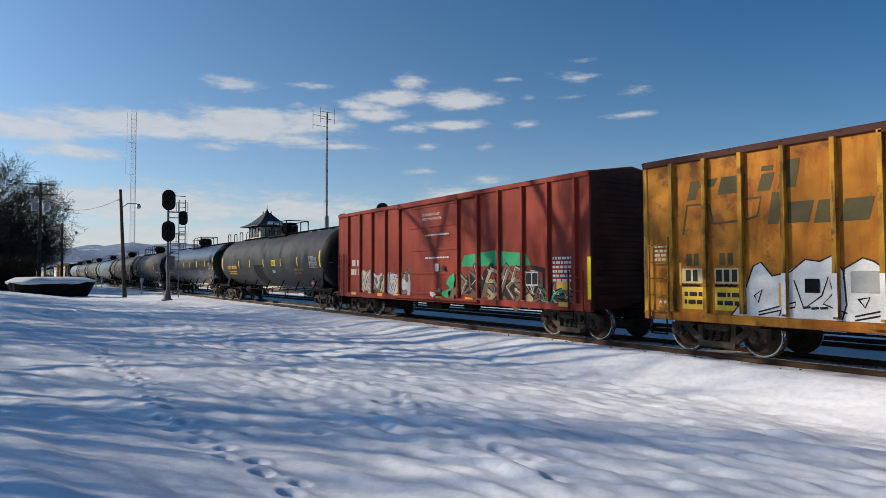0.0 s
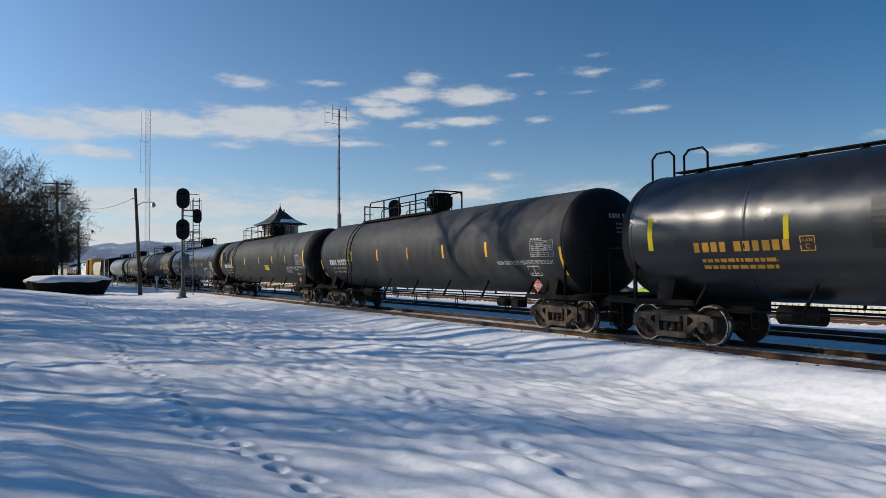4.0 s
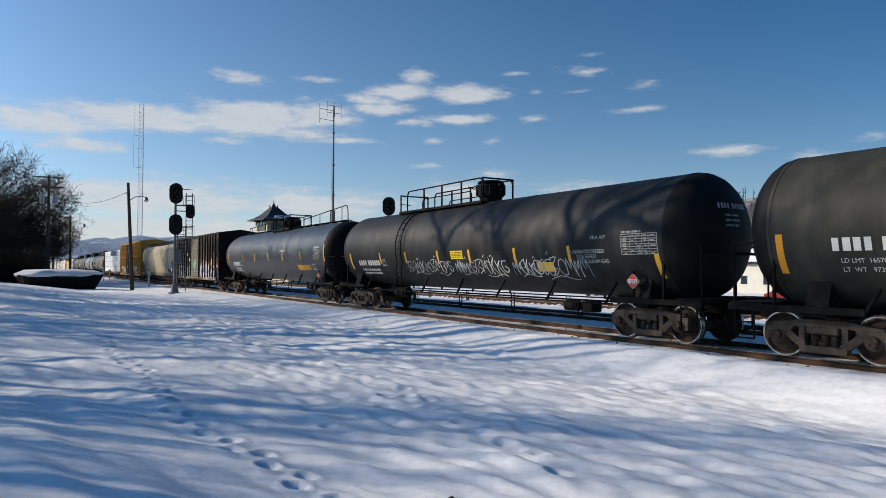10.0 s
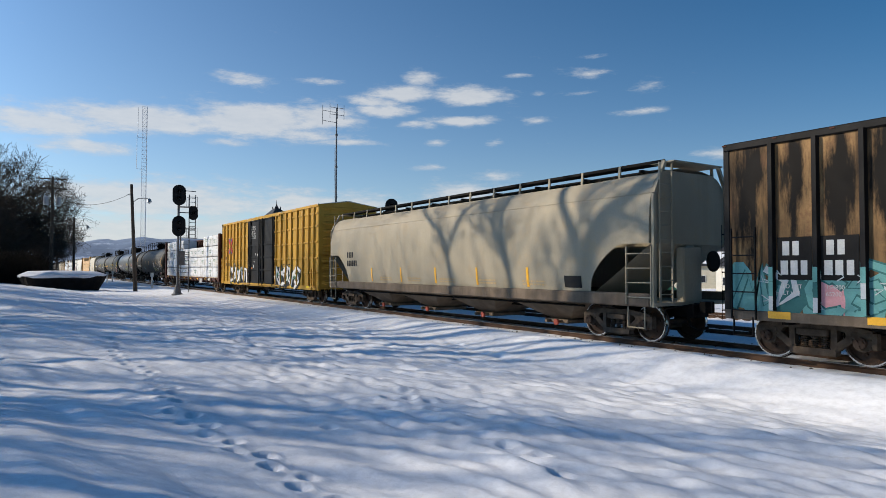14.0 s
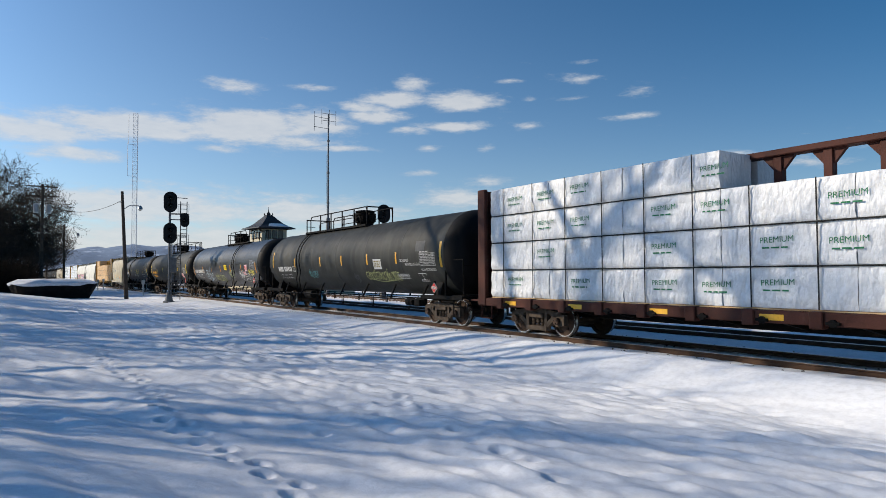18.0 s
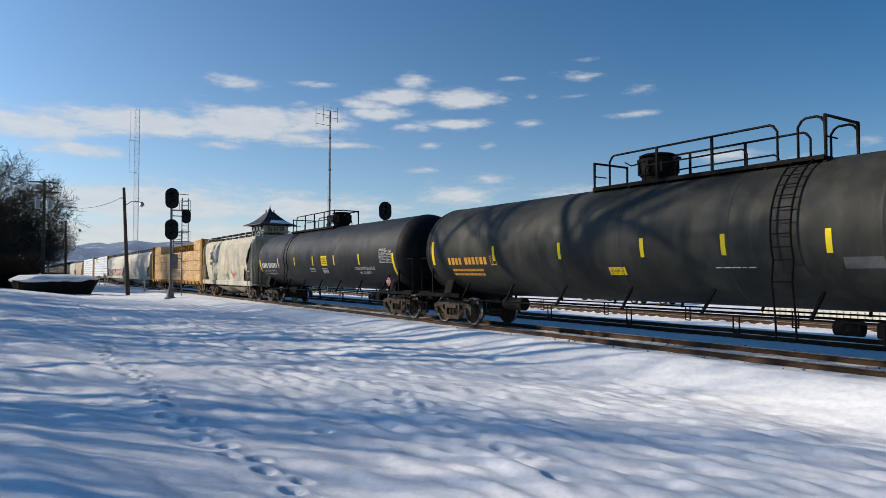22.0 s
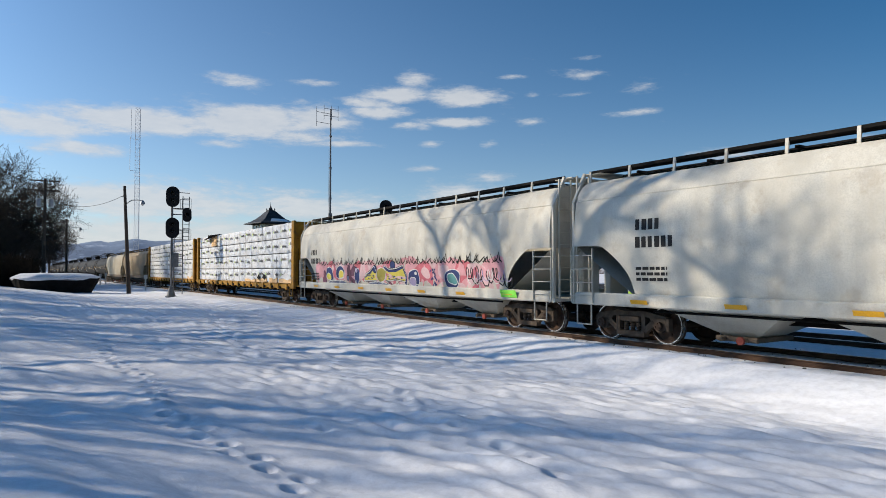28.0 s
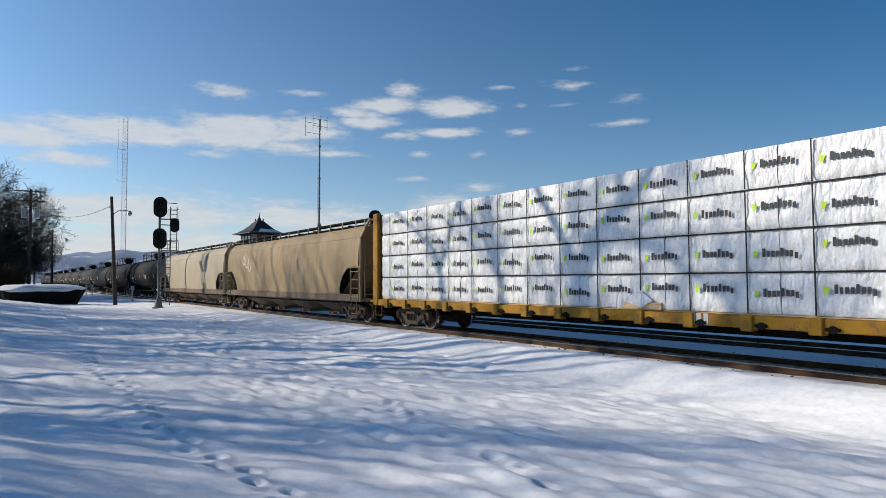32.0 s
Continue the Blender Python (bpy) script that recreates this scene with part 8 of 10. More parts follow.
make_hill("hill", -330, 640, 0.93, 0.37, 1500, 420, 92, wood_hill, 4, "snowy hillside covered with bare woods")
make_hill("far_hill", -1750, 420, 0.25, 0.97, 1900, 700, 98, far_hill, 11, "distant snowy ridge with blue-grey haze in its colour")


# hillside woods: bare crowns on the near hill's crest
def make_far_woods():
    rng = random.Random(12)
    m = M()
    for i in range(900):
        s = rng.uniform(-0.46, 0.40)
        x, y = -330 + 0.93 * s * 1500, 640 + 0.37 * s * 1500
        t = rng.uniform(-0.42, 0.05)
        x, y = x - 0.37 * t * 420, y + 0.93 * t * 420
        h = 92 * (0.72 + 0.5 * noise.noise((s * 6, 4, 0)) + 0.18 * noise.noise((s * 25, 4, 5))) * max(0, 1 - abs(2 * s) ** 5) * math.cos(math.pi * t) ** 1.3 - 2
        p = Vector((x, y, h))
        tall = rng.uniform(7, 12)
        tube(m, p, p + Vector((0, 0, tall)), 0.35, 0.12, 3)
        for k in range(7):
            b = p + Vector((0, 0, tall * rng.uniform(0.35, 0.95)))
            tube(m, b, b + Vector((rng.uniform(-1, 1), rng.uniform(-1, 1), rng.uniform(0.3, 1.0))) * 3.2, 0.2, 0.05, 3)
    me = raw_mesh(m, "far_woods")
    tagged(new("far_woods", me), "bare winter woods on the hillside", "woods", kind="stuff")


make_far_woods()


def make_clod():
    m = M()
    rng = random.Random(2)
    x, y = -4.05, 2.75
    for k in range(4):
        a, b = x + rng.uniform(-0.04, 0.04), y + rng.uniform(-0.03, 0.03)
        m.lathe([(gz(a, b) - 0.02, 0.01), (gz(a, b), 0.035), (gz(a, b) + 0.03, 0.03), (gz(a, b) + 0.045, 0.01)], a, b, 7, "z")
    solid("dead_leaf_clump", m, bark_mat, "small brown clump of dead leaves on the snow", "leaves")


make_clod()



# ---- the train, from its head to its tail ----
CARS = []     # (car, x of its middle at 0 s)


def put(car, front, rear):
    """front, rear: where the leading wheel of each truck stands at 0 s."""
    CARS.append((car, (front + rear) / 2 - 0.89))
    return car


def run(t):
    """How far the train has gone after t seconds."""
    return 14.217 * t - 0.00175 * t * t


GAS = ("LIQUEFIED PETROLEUM GAS", "NON-ODORIZED")


def bars_on(car, sk, groups, h, u, v, material, name="stencil_mark", lift=0.006):
    return part(name, sk.flat(char_bars(groups, h), u, v, lift), material, car)


def print_on(car, sk, lines, h, u, v, material, gap=1.15, name="lettering", lift=0.008):
    for k, line in enumerate(lines):
        part(name, sk.flat(lettering(line, h), u, v - k * h * gap, lift), material, car)


# 0: rusty yellow box car
c = make_boxcar(0, 12.27, 7.62, 0.78, 4.32, rust_yellow, "rusty yellow box car with faded dark lettering and white graffiti", [-6.81, -5.98, -5.15, -4.28, -3.35, -2.58, 1.9, 2.7, 3.6, 4.5, 5.4, 6.3, 7.0], (-1.6, 1.6),
                end_mat=brown_paint, roof_mat=brown_paint, trim=brown_paint, rib_mat=rust_post)
sk = flat_skin(1.6)
put(c, 4.5, -7.77)
# a faded two-line emblem as plain slanted blocks
for a, b, v, h in ((-6.44, -6.22, 3.36, 0.40), (-6.16, -5.78, 3.60, 0.17), (-5.70, -5.14, 3.41, 0.36), (-4.82, -4.56, 3.39, 0.34), (-4.40, -4.06, 3.40, 0.54), (-4.62, -4.40, 2.72, 0.62), (-4.36, -3.82, 2.72, 0.40), (-3.74, -3.42, 2.69, 0.42), (-3.28, -2.80, 2.69, 0.40), (-2.5, -1.9, 2.68, 0.42)):
    part("faded_logo_shape", sk.poly([(a, v), (b, v), (b + 0.10, v + h), (a + 0.10, v + h)], 0.004), sp_olive, c)
part("faded_logo_shape", sk.poly([(-4.74, 3.78), (-4.5, 3.78), (-4.47, 3.88), (-4.71, 3.88)], 0.004), sp_olive, c)
part("faded_logo_shape", sk.stroke([(-6.55, 2.62), (-6.44, 3.25), (-5.94, 3.24)], 0.05, 0.004), sp_olive, c)
part("faded_logo_shape", sk.stroke([(-5.9, 3.22), (-5.81, 2.81), (-5.1, 2.84), (-4.83, 2.90), (-4.74, 3.27), (-5.18, 3.26)], 0.05, 0.004), sp_olive, c)
for u0, u1 in ((-6.60, -6.04), (-5.80, -5.18)):
    part("number_board", sk.patch(u0, u1, 1.55, 1.87, 0.005), sp_cream, c)
    part("stencil_panel", sk.patch(u0, u1 - 0.02, 0.99, 1.47, 0.005), sp_gold, c)
    part("small_print", sk.flat(small_lines(u1 - u0 - 0.12, 2, 0.17, int(-u0 * 9)), u0 + 0.06, 1.27, 0.01), black_decal, c)
    part("graffiti", scrawl(sk, u0, 1.48, u1 - u0 - 0.12, 0.06, int(-u0 * 10), 0.02, 0.012), sp_black, c)
    bars_on(c, sk, (2,), 0.26, u0 + 0.12, 1.93, sp_olive)
bars_on(c, sk, (2,), 0.25, -6.50, 1.59, black_decal, lift=0.01)
bars_on(c, sk, (3,), 0.25, -5.76, 1.59, black_decal, lift=0.01)
part("small_print", sk.flat(small_lines(0.4, 4, 0.1, 21), -7.35, 2.35, 0.006), sp_bone, c)
# the white painted block with black outlines
part("graffiti", sk.poly([(-5.42, 0.90), (-5.22, 1.15), (-4.93, 1.91), (-4.77, 1.98), (-4.55, 1.71), (-4.19, 1.79), (-4.1, 0.90)], 0.006), sp_white, c)
part("graffiti", sk.poly([(-4.5, 0.90), (-4.28, 1.76), (-3.91, 2.02), (-3.64, 1.98), (-3.41, 2.09), (-3.26, 1.82), (-3.1, 0.90)], 0.0075), sp_white, c)
part("graffiti", sk.poly([(-3.4, 0.90), (-3.2, 1.86), (-2.92, 2.03), (-2.75, 1.97), (-2.4, 1.7), (-1.7, 1.95), (-1.62, 0.90)], 0.0065), sp_white, c)
for pts in ([(-5.42, 0.92), (-5.22, 1.15), (-4.93, 1.91), (-4.77, 1.98), (-4.55, 1.71), (-4.19, 1.79), (-3.91, 2.02), (-3.64, 1.98), (-3.41, 2.09), (-3.26, 1.82), (-2.92, 2.03), (-2.75, 1.97), (-2.4, 1.7), (-1.7, 1.95)],
            [(-4.92, 1.32), (-4.84, 1.18), (-4.76, 1.44), (-4.92, 1.32)], [(-4.83, 1.0), (-4.1, 1.22), (-4.12, 1.12), (-4.83, 0.94)], [(-4.12, 1.62), (-3.95, 1.1), (-3.62, 1.35), (-3.5, 1.7), (-3.42, 1.4), (-3.6, 1.2), (-3.2, 1.05)],
            [(-3.0, 1.3), (-2.9, 1.16), (-2.82, 1.34), (-3.0, 1.3)], [(-3.06, 1.0), (-2.5, 1.15), (-2.5, 1.07), (-3.06, 0.93)], [(-4.3, 1.75), (-4.24, 1.4), (-4.42, 0.95)], [(-3.24, 1.8), (-3.2, 1.2), (-3.28, 0.93)]):
    part("graffiti", sk.stroke(pts, 0.03, 0.0125), sp_black, c)
for p in (-4.28, -3.35, -2.58):
    part("graffiti", sk.patch(p - 0.043, p + 0.043, 0.98, 1.76, 0.104, 1, 2), sp_white, c)
for k, (a, b) in enumerate(((-3.95, 1.12), (-3.80, 1.11), (-3.64, 1.12))):
    part("graffiti", sk.stroke([(a, b), (a + 0.11, b + 0.01)], 0.045, 0.0135), sp_black, c)
part("patch_panel", sk.patch(-3.92, -3.65, 1.40, 1.66, 0.02), steel_dark, c)
part("patch_panel", sk.patch(-3.12, -2.62, 1.42, 1.80, 0.02), grey_decal, c)
part("reflector", sk.patch(-4.42, -4.33, 1.12, 1.57, 0.016), amber_decal, c)
part("reflector", sk.patch(-6.66, -6.61, 1.5, 2.0, 0.008), amber_decal, c)
for u in (-7.18, -7.05):
    part("painted_star", sk.poly([(u + 0.055 * (1 if k % 2 == 0 else 0.42) * math.sin(k * 0.628), 1.12 + 0.055 * (1 if k % 2 == 0 else 0.42) * math.cos(k * 0.628)) for k in range(10)], 0.006), sp_white, c)

# 1: oxide red box car
c = make_boxcar(1, 12.68, 7.70, 0.84, 4.40, red_paint, "oxide red box car with grey, brown and green graffiti", [-6.6, -5.45, -4.35, -3.2, -2.1, 1.8, 2.9, 3.98, 5.08, 6.15, 7.2], (-1.32, 1.75), end_mat=brown_paint, door_style="panelled")
put(c, -12.32, -25.0)
rng = random.Random(15)
for k in range(9):
    part("graffiti", sk.poly(blob(-5.2 + 0.45 * k, 1.38 + rng.uniform(-0.1, 0.1), 0.75, 0.8, rng, 13, 0.3, 2.0), 0.0035 + 0.001 * (k % 3)), (sp_bone, sp_cream, sp_silver)[k % 3], c)
wildstyle(c, sk, -5.5, -1.5, 1.02, 1.8, 6, 5, [sp_bone, sp_silver, sp_brown], sp_black, sp_white, thick=0.2)
for k in range(11):
    part("graffiti", sk.poly(blob(2.1 + 0.46 * k, 1.35 + rng.uniform(-0.14, 0.1) - 0.02 * k, 0.85, 0.8, rng, 13, 0.3, 2.0), 0.0035 + 0.001 * (k % 3)), (sp_brown, sp_soot, sp_brown, sp_tan)[k % 4], c)
wildstyle(c, sk, 1.95, 6.0, 1.05, 1.9, 6, 9, [sp_brown, sp_soot, sp_tan, sp_brown], sp_black, sp_bone, edge=sp_bone, thick=0.2)
wildstyle(c, sk, 5.4, 7.0, 0.95, 1.3, 3, 29, [sp_brown, sp_green], sp_black, sp_white, thick=0.18, lift=0.011)
part("graffiti", sk.poly([(1.95, 2.0), (5.4, 2.0), (5.2, 2.35), (3.6, 2.48), (2.1, 2.36)], 0.0035), sp_green, c)
bars_on(c, sk, (2, 2), 0.26, -6.3, 2.1, white_decal)
bars_on(c, sk, (3, 2), 0.26, -6.4, 1.72, white_decal)
sd = flat_skin(1.66)
print_on(c, sd, ("SECURE BOTH HASP", "BEFORE MOVING CAR"), 0.125, -0.4, 3.82, white_decal, gap=1.25)
for k, (u, v, r) in enumerate(((1.45, 1.5, 0.3), (1.2, 1.1, 0.25), (1.55, 1.1, 0.3), (0.7, 1.2, 0.1), (0.3, 1.05, 0.16), (1.0, 1.95, 0.12))):
    part("graffiti", sd.poly(blob(u, v, 2 * r, 1.5 * r, random.Random(k), 11, 0.4, 1.5), 0.028), (sp_green, sp_green, sp_brown, sp_green, sp_white, sp_black)[k], c)
for v in (3.10, 2.3):
    part("small_print", sd.flat(small_lines(1.5 if v < 3.5 else 1.1, 1, 0.1, int(v * 10)), -0.2, v, 0.005), white_decal, c)
for u in (-6.3, -3.9, -2.6, 0.4, 2.2, 6.55):
    part("reflector", sk.patch(u, u + 0.42, 0.88, 1.0, 0.045), amber_decal, c)
part("reflector", sk.patch(6.45, 6.95, 1.32, 1.55, 0.012), amber_decal, c)
part("reflector", sk.patch(7.62, 7.74, 1.1, 2.2, 0.04), yellow_decal, c)
part("small_print", sk.flat(small_lines(0.7, 6, 0.12, 31), 6.3, 2.15, 0.008), white_decal, c)
part("paper_card", sd.patch(0.42, 0.66, 1.85, 2.12, 0.004), white_decal, c)
part("test_frame", sk.patch(5.18, 5.72, 1.42, 1.82, 0.02), white_decal, c)
for a in (5.21, 5.47):
    part("test_panel", sk.patch(a, a + 0.22, 1.46, 1.78, 0.024), black_decal, c)

# 2 to 9: tank cars
put(make_tank(2, 16.29, tank_grey, "weathered grey tank car with yellow lettering and a top running board", long_top=True, ladder=None, dome=0.36, refl=(-4.71, -2.43, 0.22, 3.19, 5.7), refl_z=(2.21, 2.66), rear=(-8.7, 2.1, 2.9), front=(8.7, 2.1, 2.9), bar_mat=yellow_decal,
              notices=((1.6, 2.33, 2.24, 2.56, yellow_decal),), fine=((1.58, 2.08, 1.83, 2.0),), mark=(-7.4, -5.3, 2.12, 0.22), mark_mat=orange_text, texts=(("LIQUEFIED PETROLEUM GAS", 5.0, 6.4, 1.95, 0.12), ("NON-ODORIZED", 5.1, 6.0, 1.77, 0.12)), text_mat=orange_text,
              table=(7.3, 8.3, 2.1, 2.58), hazard=(7.6, 1.3), patches=((-1.6, -0.05, 1.08, 2.32, head_shade_patch), (-5.3, -4.0, 2.05, 2.75, tank_black))), -29.31, -45.6)
put(make_tank(3, 16.52, tank_gloss, "glossy black tank car with a long dark repaint panel", long_top=True, ladder=None, dome=0.38, refl=(-5.14, -2.63, -0.61, 1.7, 4.09, 6.66), refl_z=(2.33, 2.8), rear=(-8.43, 2.19, 2.96), front=(8.94, 2.12, 3.0), bar_mat=yellow_decal,
              mark=(-7.25, -5.1, 2.12, 0.21), mark_mat=orange_text, texts=(("LIQUEFIED PETROLEUM GAS", 4.55, 5.8, 1.93, 0.12), ("NON-ODORIZED", 4.6, 5.44, 1.77, 0.12)), table=(7.69, 8.77, 2.07, 2.56), test=(7.0, 7.45, 1.66, 1.93), hazard=(8.22, 1.33),
              patches=((-3.62, 4.18, 2.1, 3.0, tank_panel), (1.6, 2.05, 1.95, 2.0, orange_text))), -49.68, -66.2)
put(make_tank(4, 15.96, tank_grey, "dusty grey tank car with white car marks and amber bars", refl=(-5.23, -2.6, 0.0, 2.6, 5.2), refl_z=(2.2, 2.66), rear=(-8.84, 1.51, 2.31), front=(8.7, 1.6, 2.4), plat=(-5.6, 0.6), ladder=-5.3, mark=(-7.78, -5.9, 2.07, 0.24), groups=(4, 5),
              loads=("LD LMT  154600 LB    70100 KG", "LT  WT  108500 LB    49200 KG"), texts=(("NON ODORIZED LIQUEFIED PETROLEUM", 5.7, 8.3, 1.93, 0.12),), table=(7.4, 8.4, 2.15, 2.6), test=(7.1, 7.6, 1.6, 1.87), hazard=(7.6, 1.3), patches=((-6.9, -5.4, 1.75, 3.3, tank_olive),)), -70.2, -86.16)
put(make_tank(5, 16.73, tank_dusty, "black tank car with white lettering and amber bars", refl=(-5.67, -2.25, 1.03, 3.68, 6.07), refl_z=(2.23, 2.69), rear=(-8.65, 2.16, 3.12), front=(8.96, 2.01, 2.88), plat=(-5.64, 0.82), ladder=-4.85, groups=(4, 5), notices=((2.04, 2.82, 1.87, 2.15, yellow_decal),), mark=(-7.7, -5.83, 2.06, 0.24),
              texts=(("NON ODORIZED LIQUEFIED PETROLEUM", 5.98, 8.77, 1.93, 0.115),), fine=((5.94, 6.83, 1.69, 1.88),), table=(7.72, 8.77, 2.15, 2.6), test=(7.35, 7.9, 1.6, 1.87), hazard=(8.31, 1.31), loads=("LD LMT  165300 LB   75000 KG", "LT  WT   97700 LB   44300 KG")), -90.27, -107.0)
put(make_tank(6, 15.82, tank_gloss, "glossy black tank car with a yellow notice", refl=(-4.92, -2.13, 0.57, 2.71, 4.94), refl_z=(2.1, 2.54), rear=(-8.39, 1.75, 2.52), front=(8.38, 1.71, 2.56), plat=(-5.45, 0.6), ladder=-4.45, notices=((-1.54, -0.77, 2.28, 2.57, yellow_decal),), mark=(-7.7, -5.9, 1.85, 0.2),
              texts=(("LIQUEFIED PETROLEUM GAS", 5.26, 6.69, 2.0, 0.12), ("NON-ODORIZED", 5.24, 6.1, 1.86, 0.1)), fine=((6.75, 7.1, 1.5, 1.76),), table=(7.22, 8.3, 2.05, 2.54), hazard=(7.82, 1.44), bar_mat=yellow_decal), -111.06, -126.88)
put(make_tank(7, 16.86, tank_dusty, "grey-black tank car with orange bars and a yellow notice", refl=(-5.51, -1.88, 0.44, 3.47, 6.42), refl_z=(2.01, 2.46), rear=(-9.0, 1.68, 2.44), front=(9.0, 1.6, 2.4), plat=(-5.86, 0.73), ladder=-4.77, dome=-0.1, notices=((4.25, 5.06, 2.12, 2.43, yellow_decal),), mark=(-8.02, -6.15, 2.1, 0.24),
              texts=(("LIQUEFIED", 6.7, 7.25, 2.39, 0.11), ("PETROLEUM GAS", 6.56, 7.5, 2.23, 0.11), ("NON-ODORIZED", 6.58, 7.4, 2.07, 0.11)), fine=((5.56, 6.57, 1.65, 1.87),), table=(7.7, 8.75, 2.1, 2.58), test=(7.3, 7.85, 1.55, 1.82), hazard=(8.3, 1.33),
              loads=("LD LMT  165700 LB   75000 KG", "LT  WT   97300 LB   44100 KG"), bar_mat=orange_bar, patches=((-1.35, -0.6, 1.60, 1.80, head_shade_patch),)), -130.8, -147.66)
put(make_tank(8, 15.89, tank_black, "black tank car covered with pale scrawled graffiti", refl=(-5.37, -3.26, -0.95, 0.99, 3.35, 5.67), refl_z=(1.95, 2.38), rear=(-8.19, 1.72, 2.39), front=(8.56, 1.54, 2.36), plat=(-5.12, 0.62), ladder=-3.6, dome=0.2, notices=((-0.1, 0.62, 2.08, 2.36, yellow_decal),), mark=(-7.45, -5.5, 1.88, 0.21),
              texts=(("NON-ODORIZED", 5.85, 6.95, 2.17, 0.1), ("LIQUEFIED", 5.95, 6.65, 2.04, 0.1), ("PETROLEUM GAS", 5.95, 7.05, 1.91, 0.1), ("FRA AIP", 6.53, 7.02, 2.52, 0.1)), table=(7.53, 8.62, 2.12, 2.61), hazard=(7.8, 1.46),
              patches=((4.26, 4.97, 1.68, 1.95, sp_gold),), tags=((-3.3, 1.62, 1.6, 0.42, sp_chalk, 3), (-1.5, 1.6, 1.2, 0.5, sp_white, 5), (0.0, 1.62, 1.2, 0.42, sp_chalk, 7), (1.3, 1.58, 1.5, 0.5, sp_white, 19), (3.1, 1.6, 1.3, 0.42, sp_chalk, 9), (4.1, 1.56, 1.9, 0.55, sp_chalk, 15))), -151.81, -167.7)
put(make_tank(9, 16.22, tank_blue, "blue-grey tank car with a top handrail to its end ladder", long_top=True, end_rail=True, ladder=None, dome=0.38, refl=(-4.78, -2.24, 0.43, 2.95, 5.76), refl_z=(2.17, 2.62), rear=(-8.27, 2.1, 2.75), front=(8.97, 2.08, 2.9), mark=(-7.27, -5.75, 1.91, 0.25), groups=(4, 5),
              fine=((2.57, 3.35, 2.66, 2.78), (-6.1, -5.5, 1.5, 1.56)), table=(7.55, 8.4, 2.2, 2.62), test=(7.15, 7.55, 1.68, 1.95), hazard=(8.05, 1.38), patches=((5.05, 6.85, 1.65, 1.92, orange_text), (7.65, 8.35, 2.74, 2.84, grey_decal))), -171.88, -188.1)

# 10: scorched box car
SH = 0.15
ribs = [u + SH for u in (-6.75, -5.9, -5.08, -4.3, -3.4, -2.55, -1.75, 1.3, 2.5, 3.35, 4.22, 4.97, 5.82, 6.67)]
c = make_boxcar(10, 12.29, 7.64, 0.84, 4.38, burnt_side, "scorched brown box car with a colourful graffiti mural", ribs, (-1.5, 1.3), end_mat=black_paint, roof_mat=brown_paint, trim=black_paint, door_style="corrugated", sill_mat=chute_dirty, rib_mat=black_paint, door_mat=sooty_door)
put(c, -192.33, -204.62)
rng = random.Random(19)
for k in range(14):
    part("graffiti", sk.poly(blob(-7.2 + 0.44 * k, 1.3 + rng.uniform(-0.1, 0.15), 0.8, rng.uniform(0.7, 1.15), rng, 13, 0.32, 2.0), 0.0035 + 0.001 * (k % 3)), (sp_teal, sp_teal, sp_deep, sp_teal, sp_pink)[k % 5], c)
wildstyle(c, sk, -7.3, -1.7, 1.0, 1.85, 8, 41, [sp_teal, sp_chalk, sp_teal], sp_deep, sp_chalk, thick=0.2, posts=ribs)
# pale ground with red and pink clouds behind the spiked shapes
for k in range(13):
    part("graffiti", sk.poly(blob(1.6 + 0.48 * k, 1.14 + rng.uniform(-0.06, 0.06), 0.85, 0.55, rng, 12, 0.2, 2.4), 0.0032 + 0.001 * (k % 3)), (sp_silver, sp_lilac, sp_silver, sp_chalk)[k % 4], c)
for u, v, w, h, mt in ((3.1, 2.15, 0.75, 0.6, sp_rose), (5.75, 1.95, 0.8, 0.85, sp_red_cloud), (6.15, 1.55, 0.9, 0.7, sp_pink), (7.15, 1.68, 0.85, 0.62, sp_pink), (-0.9, 1.45, 0.5, 0.6, sp_pink), (1.0, 1.3, 0.7, 0.6, sp_rose), (7.05, 1.2, 0.7, 0.35, sp_teal), (7.3, 1.3, 0.4, 0.3, sp_lilac)):
    part("graffiti", sk.poly(blob(u, v, w, h, rng, 16, 0.14, 2.2), 0.0065), mt, c)
for u, v, w, h in ((2.45, 2.12, 0.22, 0.26), (4.02, 2.0, 0.36, 0.52), (4.97, 2.0, 0.42, 0.48), (5.5, 1.98, 0.5, 0.5), (6.75, 1.6, 0.26, 0.5), (4.75, 1.55, 0.5, 0.4)):
    part("graffiti", sk.poly([(u - w, v), (u + w * 0.9, v - 0.04), (u + 0.04, v + h)], 0.0072), sp_gold, c)
    for k in range(4):
        part("graffiti", sk.poly(blob(u + rng.uniform(-0.5, 0.5) * w, v + rng.uniform(0.05, 0.5) * h, 0.07, 0.07, rng, 8, 0.2, 2), 0.0085), sp_orange, c)
wildstyle(c, sk, 1.75, 6.2, 1.02, 2.0, 5, 46, [sp_silver, sp_lilac, sp_silver], sp_black, sp_teal, edge=sp_white, thick=0.26, lift=0.0095, posts=ribs)
part("graffiti", sk.stroke([(6.15, 1.18), (6.6, 1.32), (6.9, 1.15), (7.25, 1.32), (7.6, 1.18)], 0.05, 0.0115), sp_black, c)
for k in range(5):
    part("graffiti", sk.stroke([(6.7 + 0.17 * k, 0.98), (6.74 + 0.17 * k, 1.12), (6.82 + 0.17 * k, 0.99)], 0.022, 0.0125), sp_deep, c)
sd = flat_skin(1.67)
rng = random.Random(2)
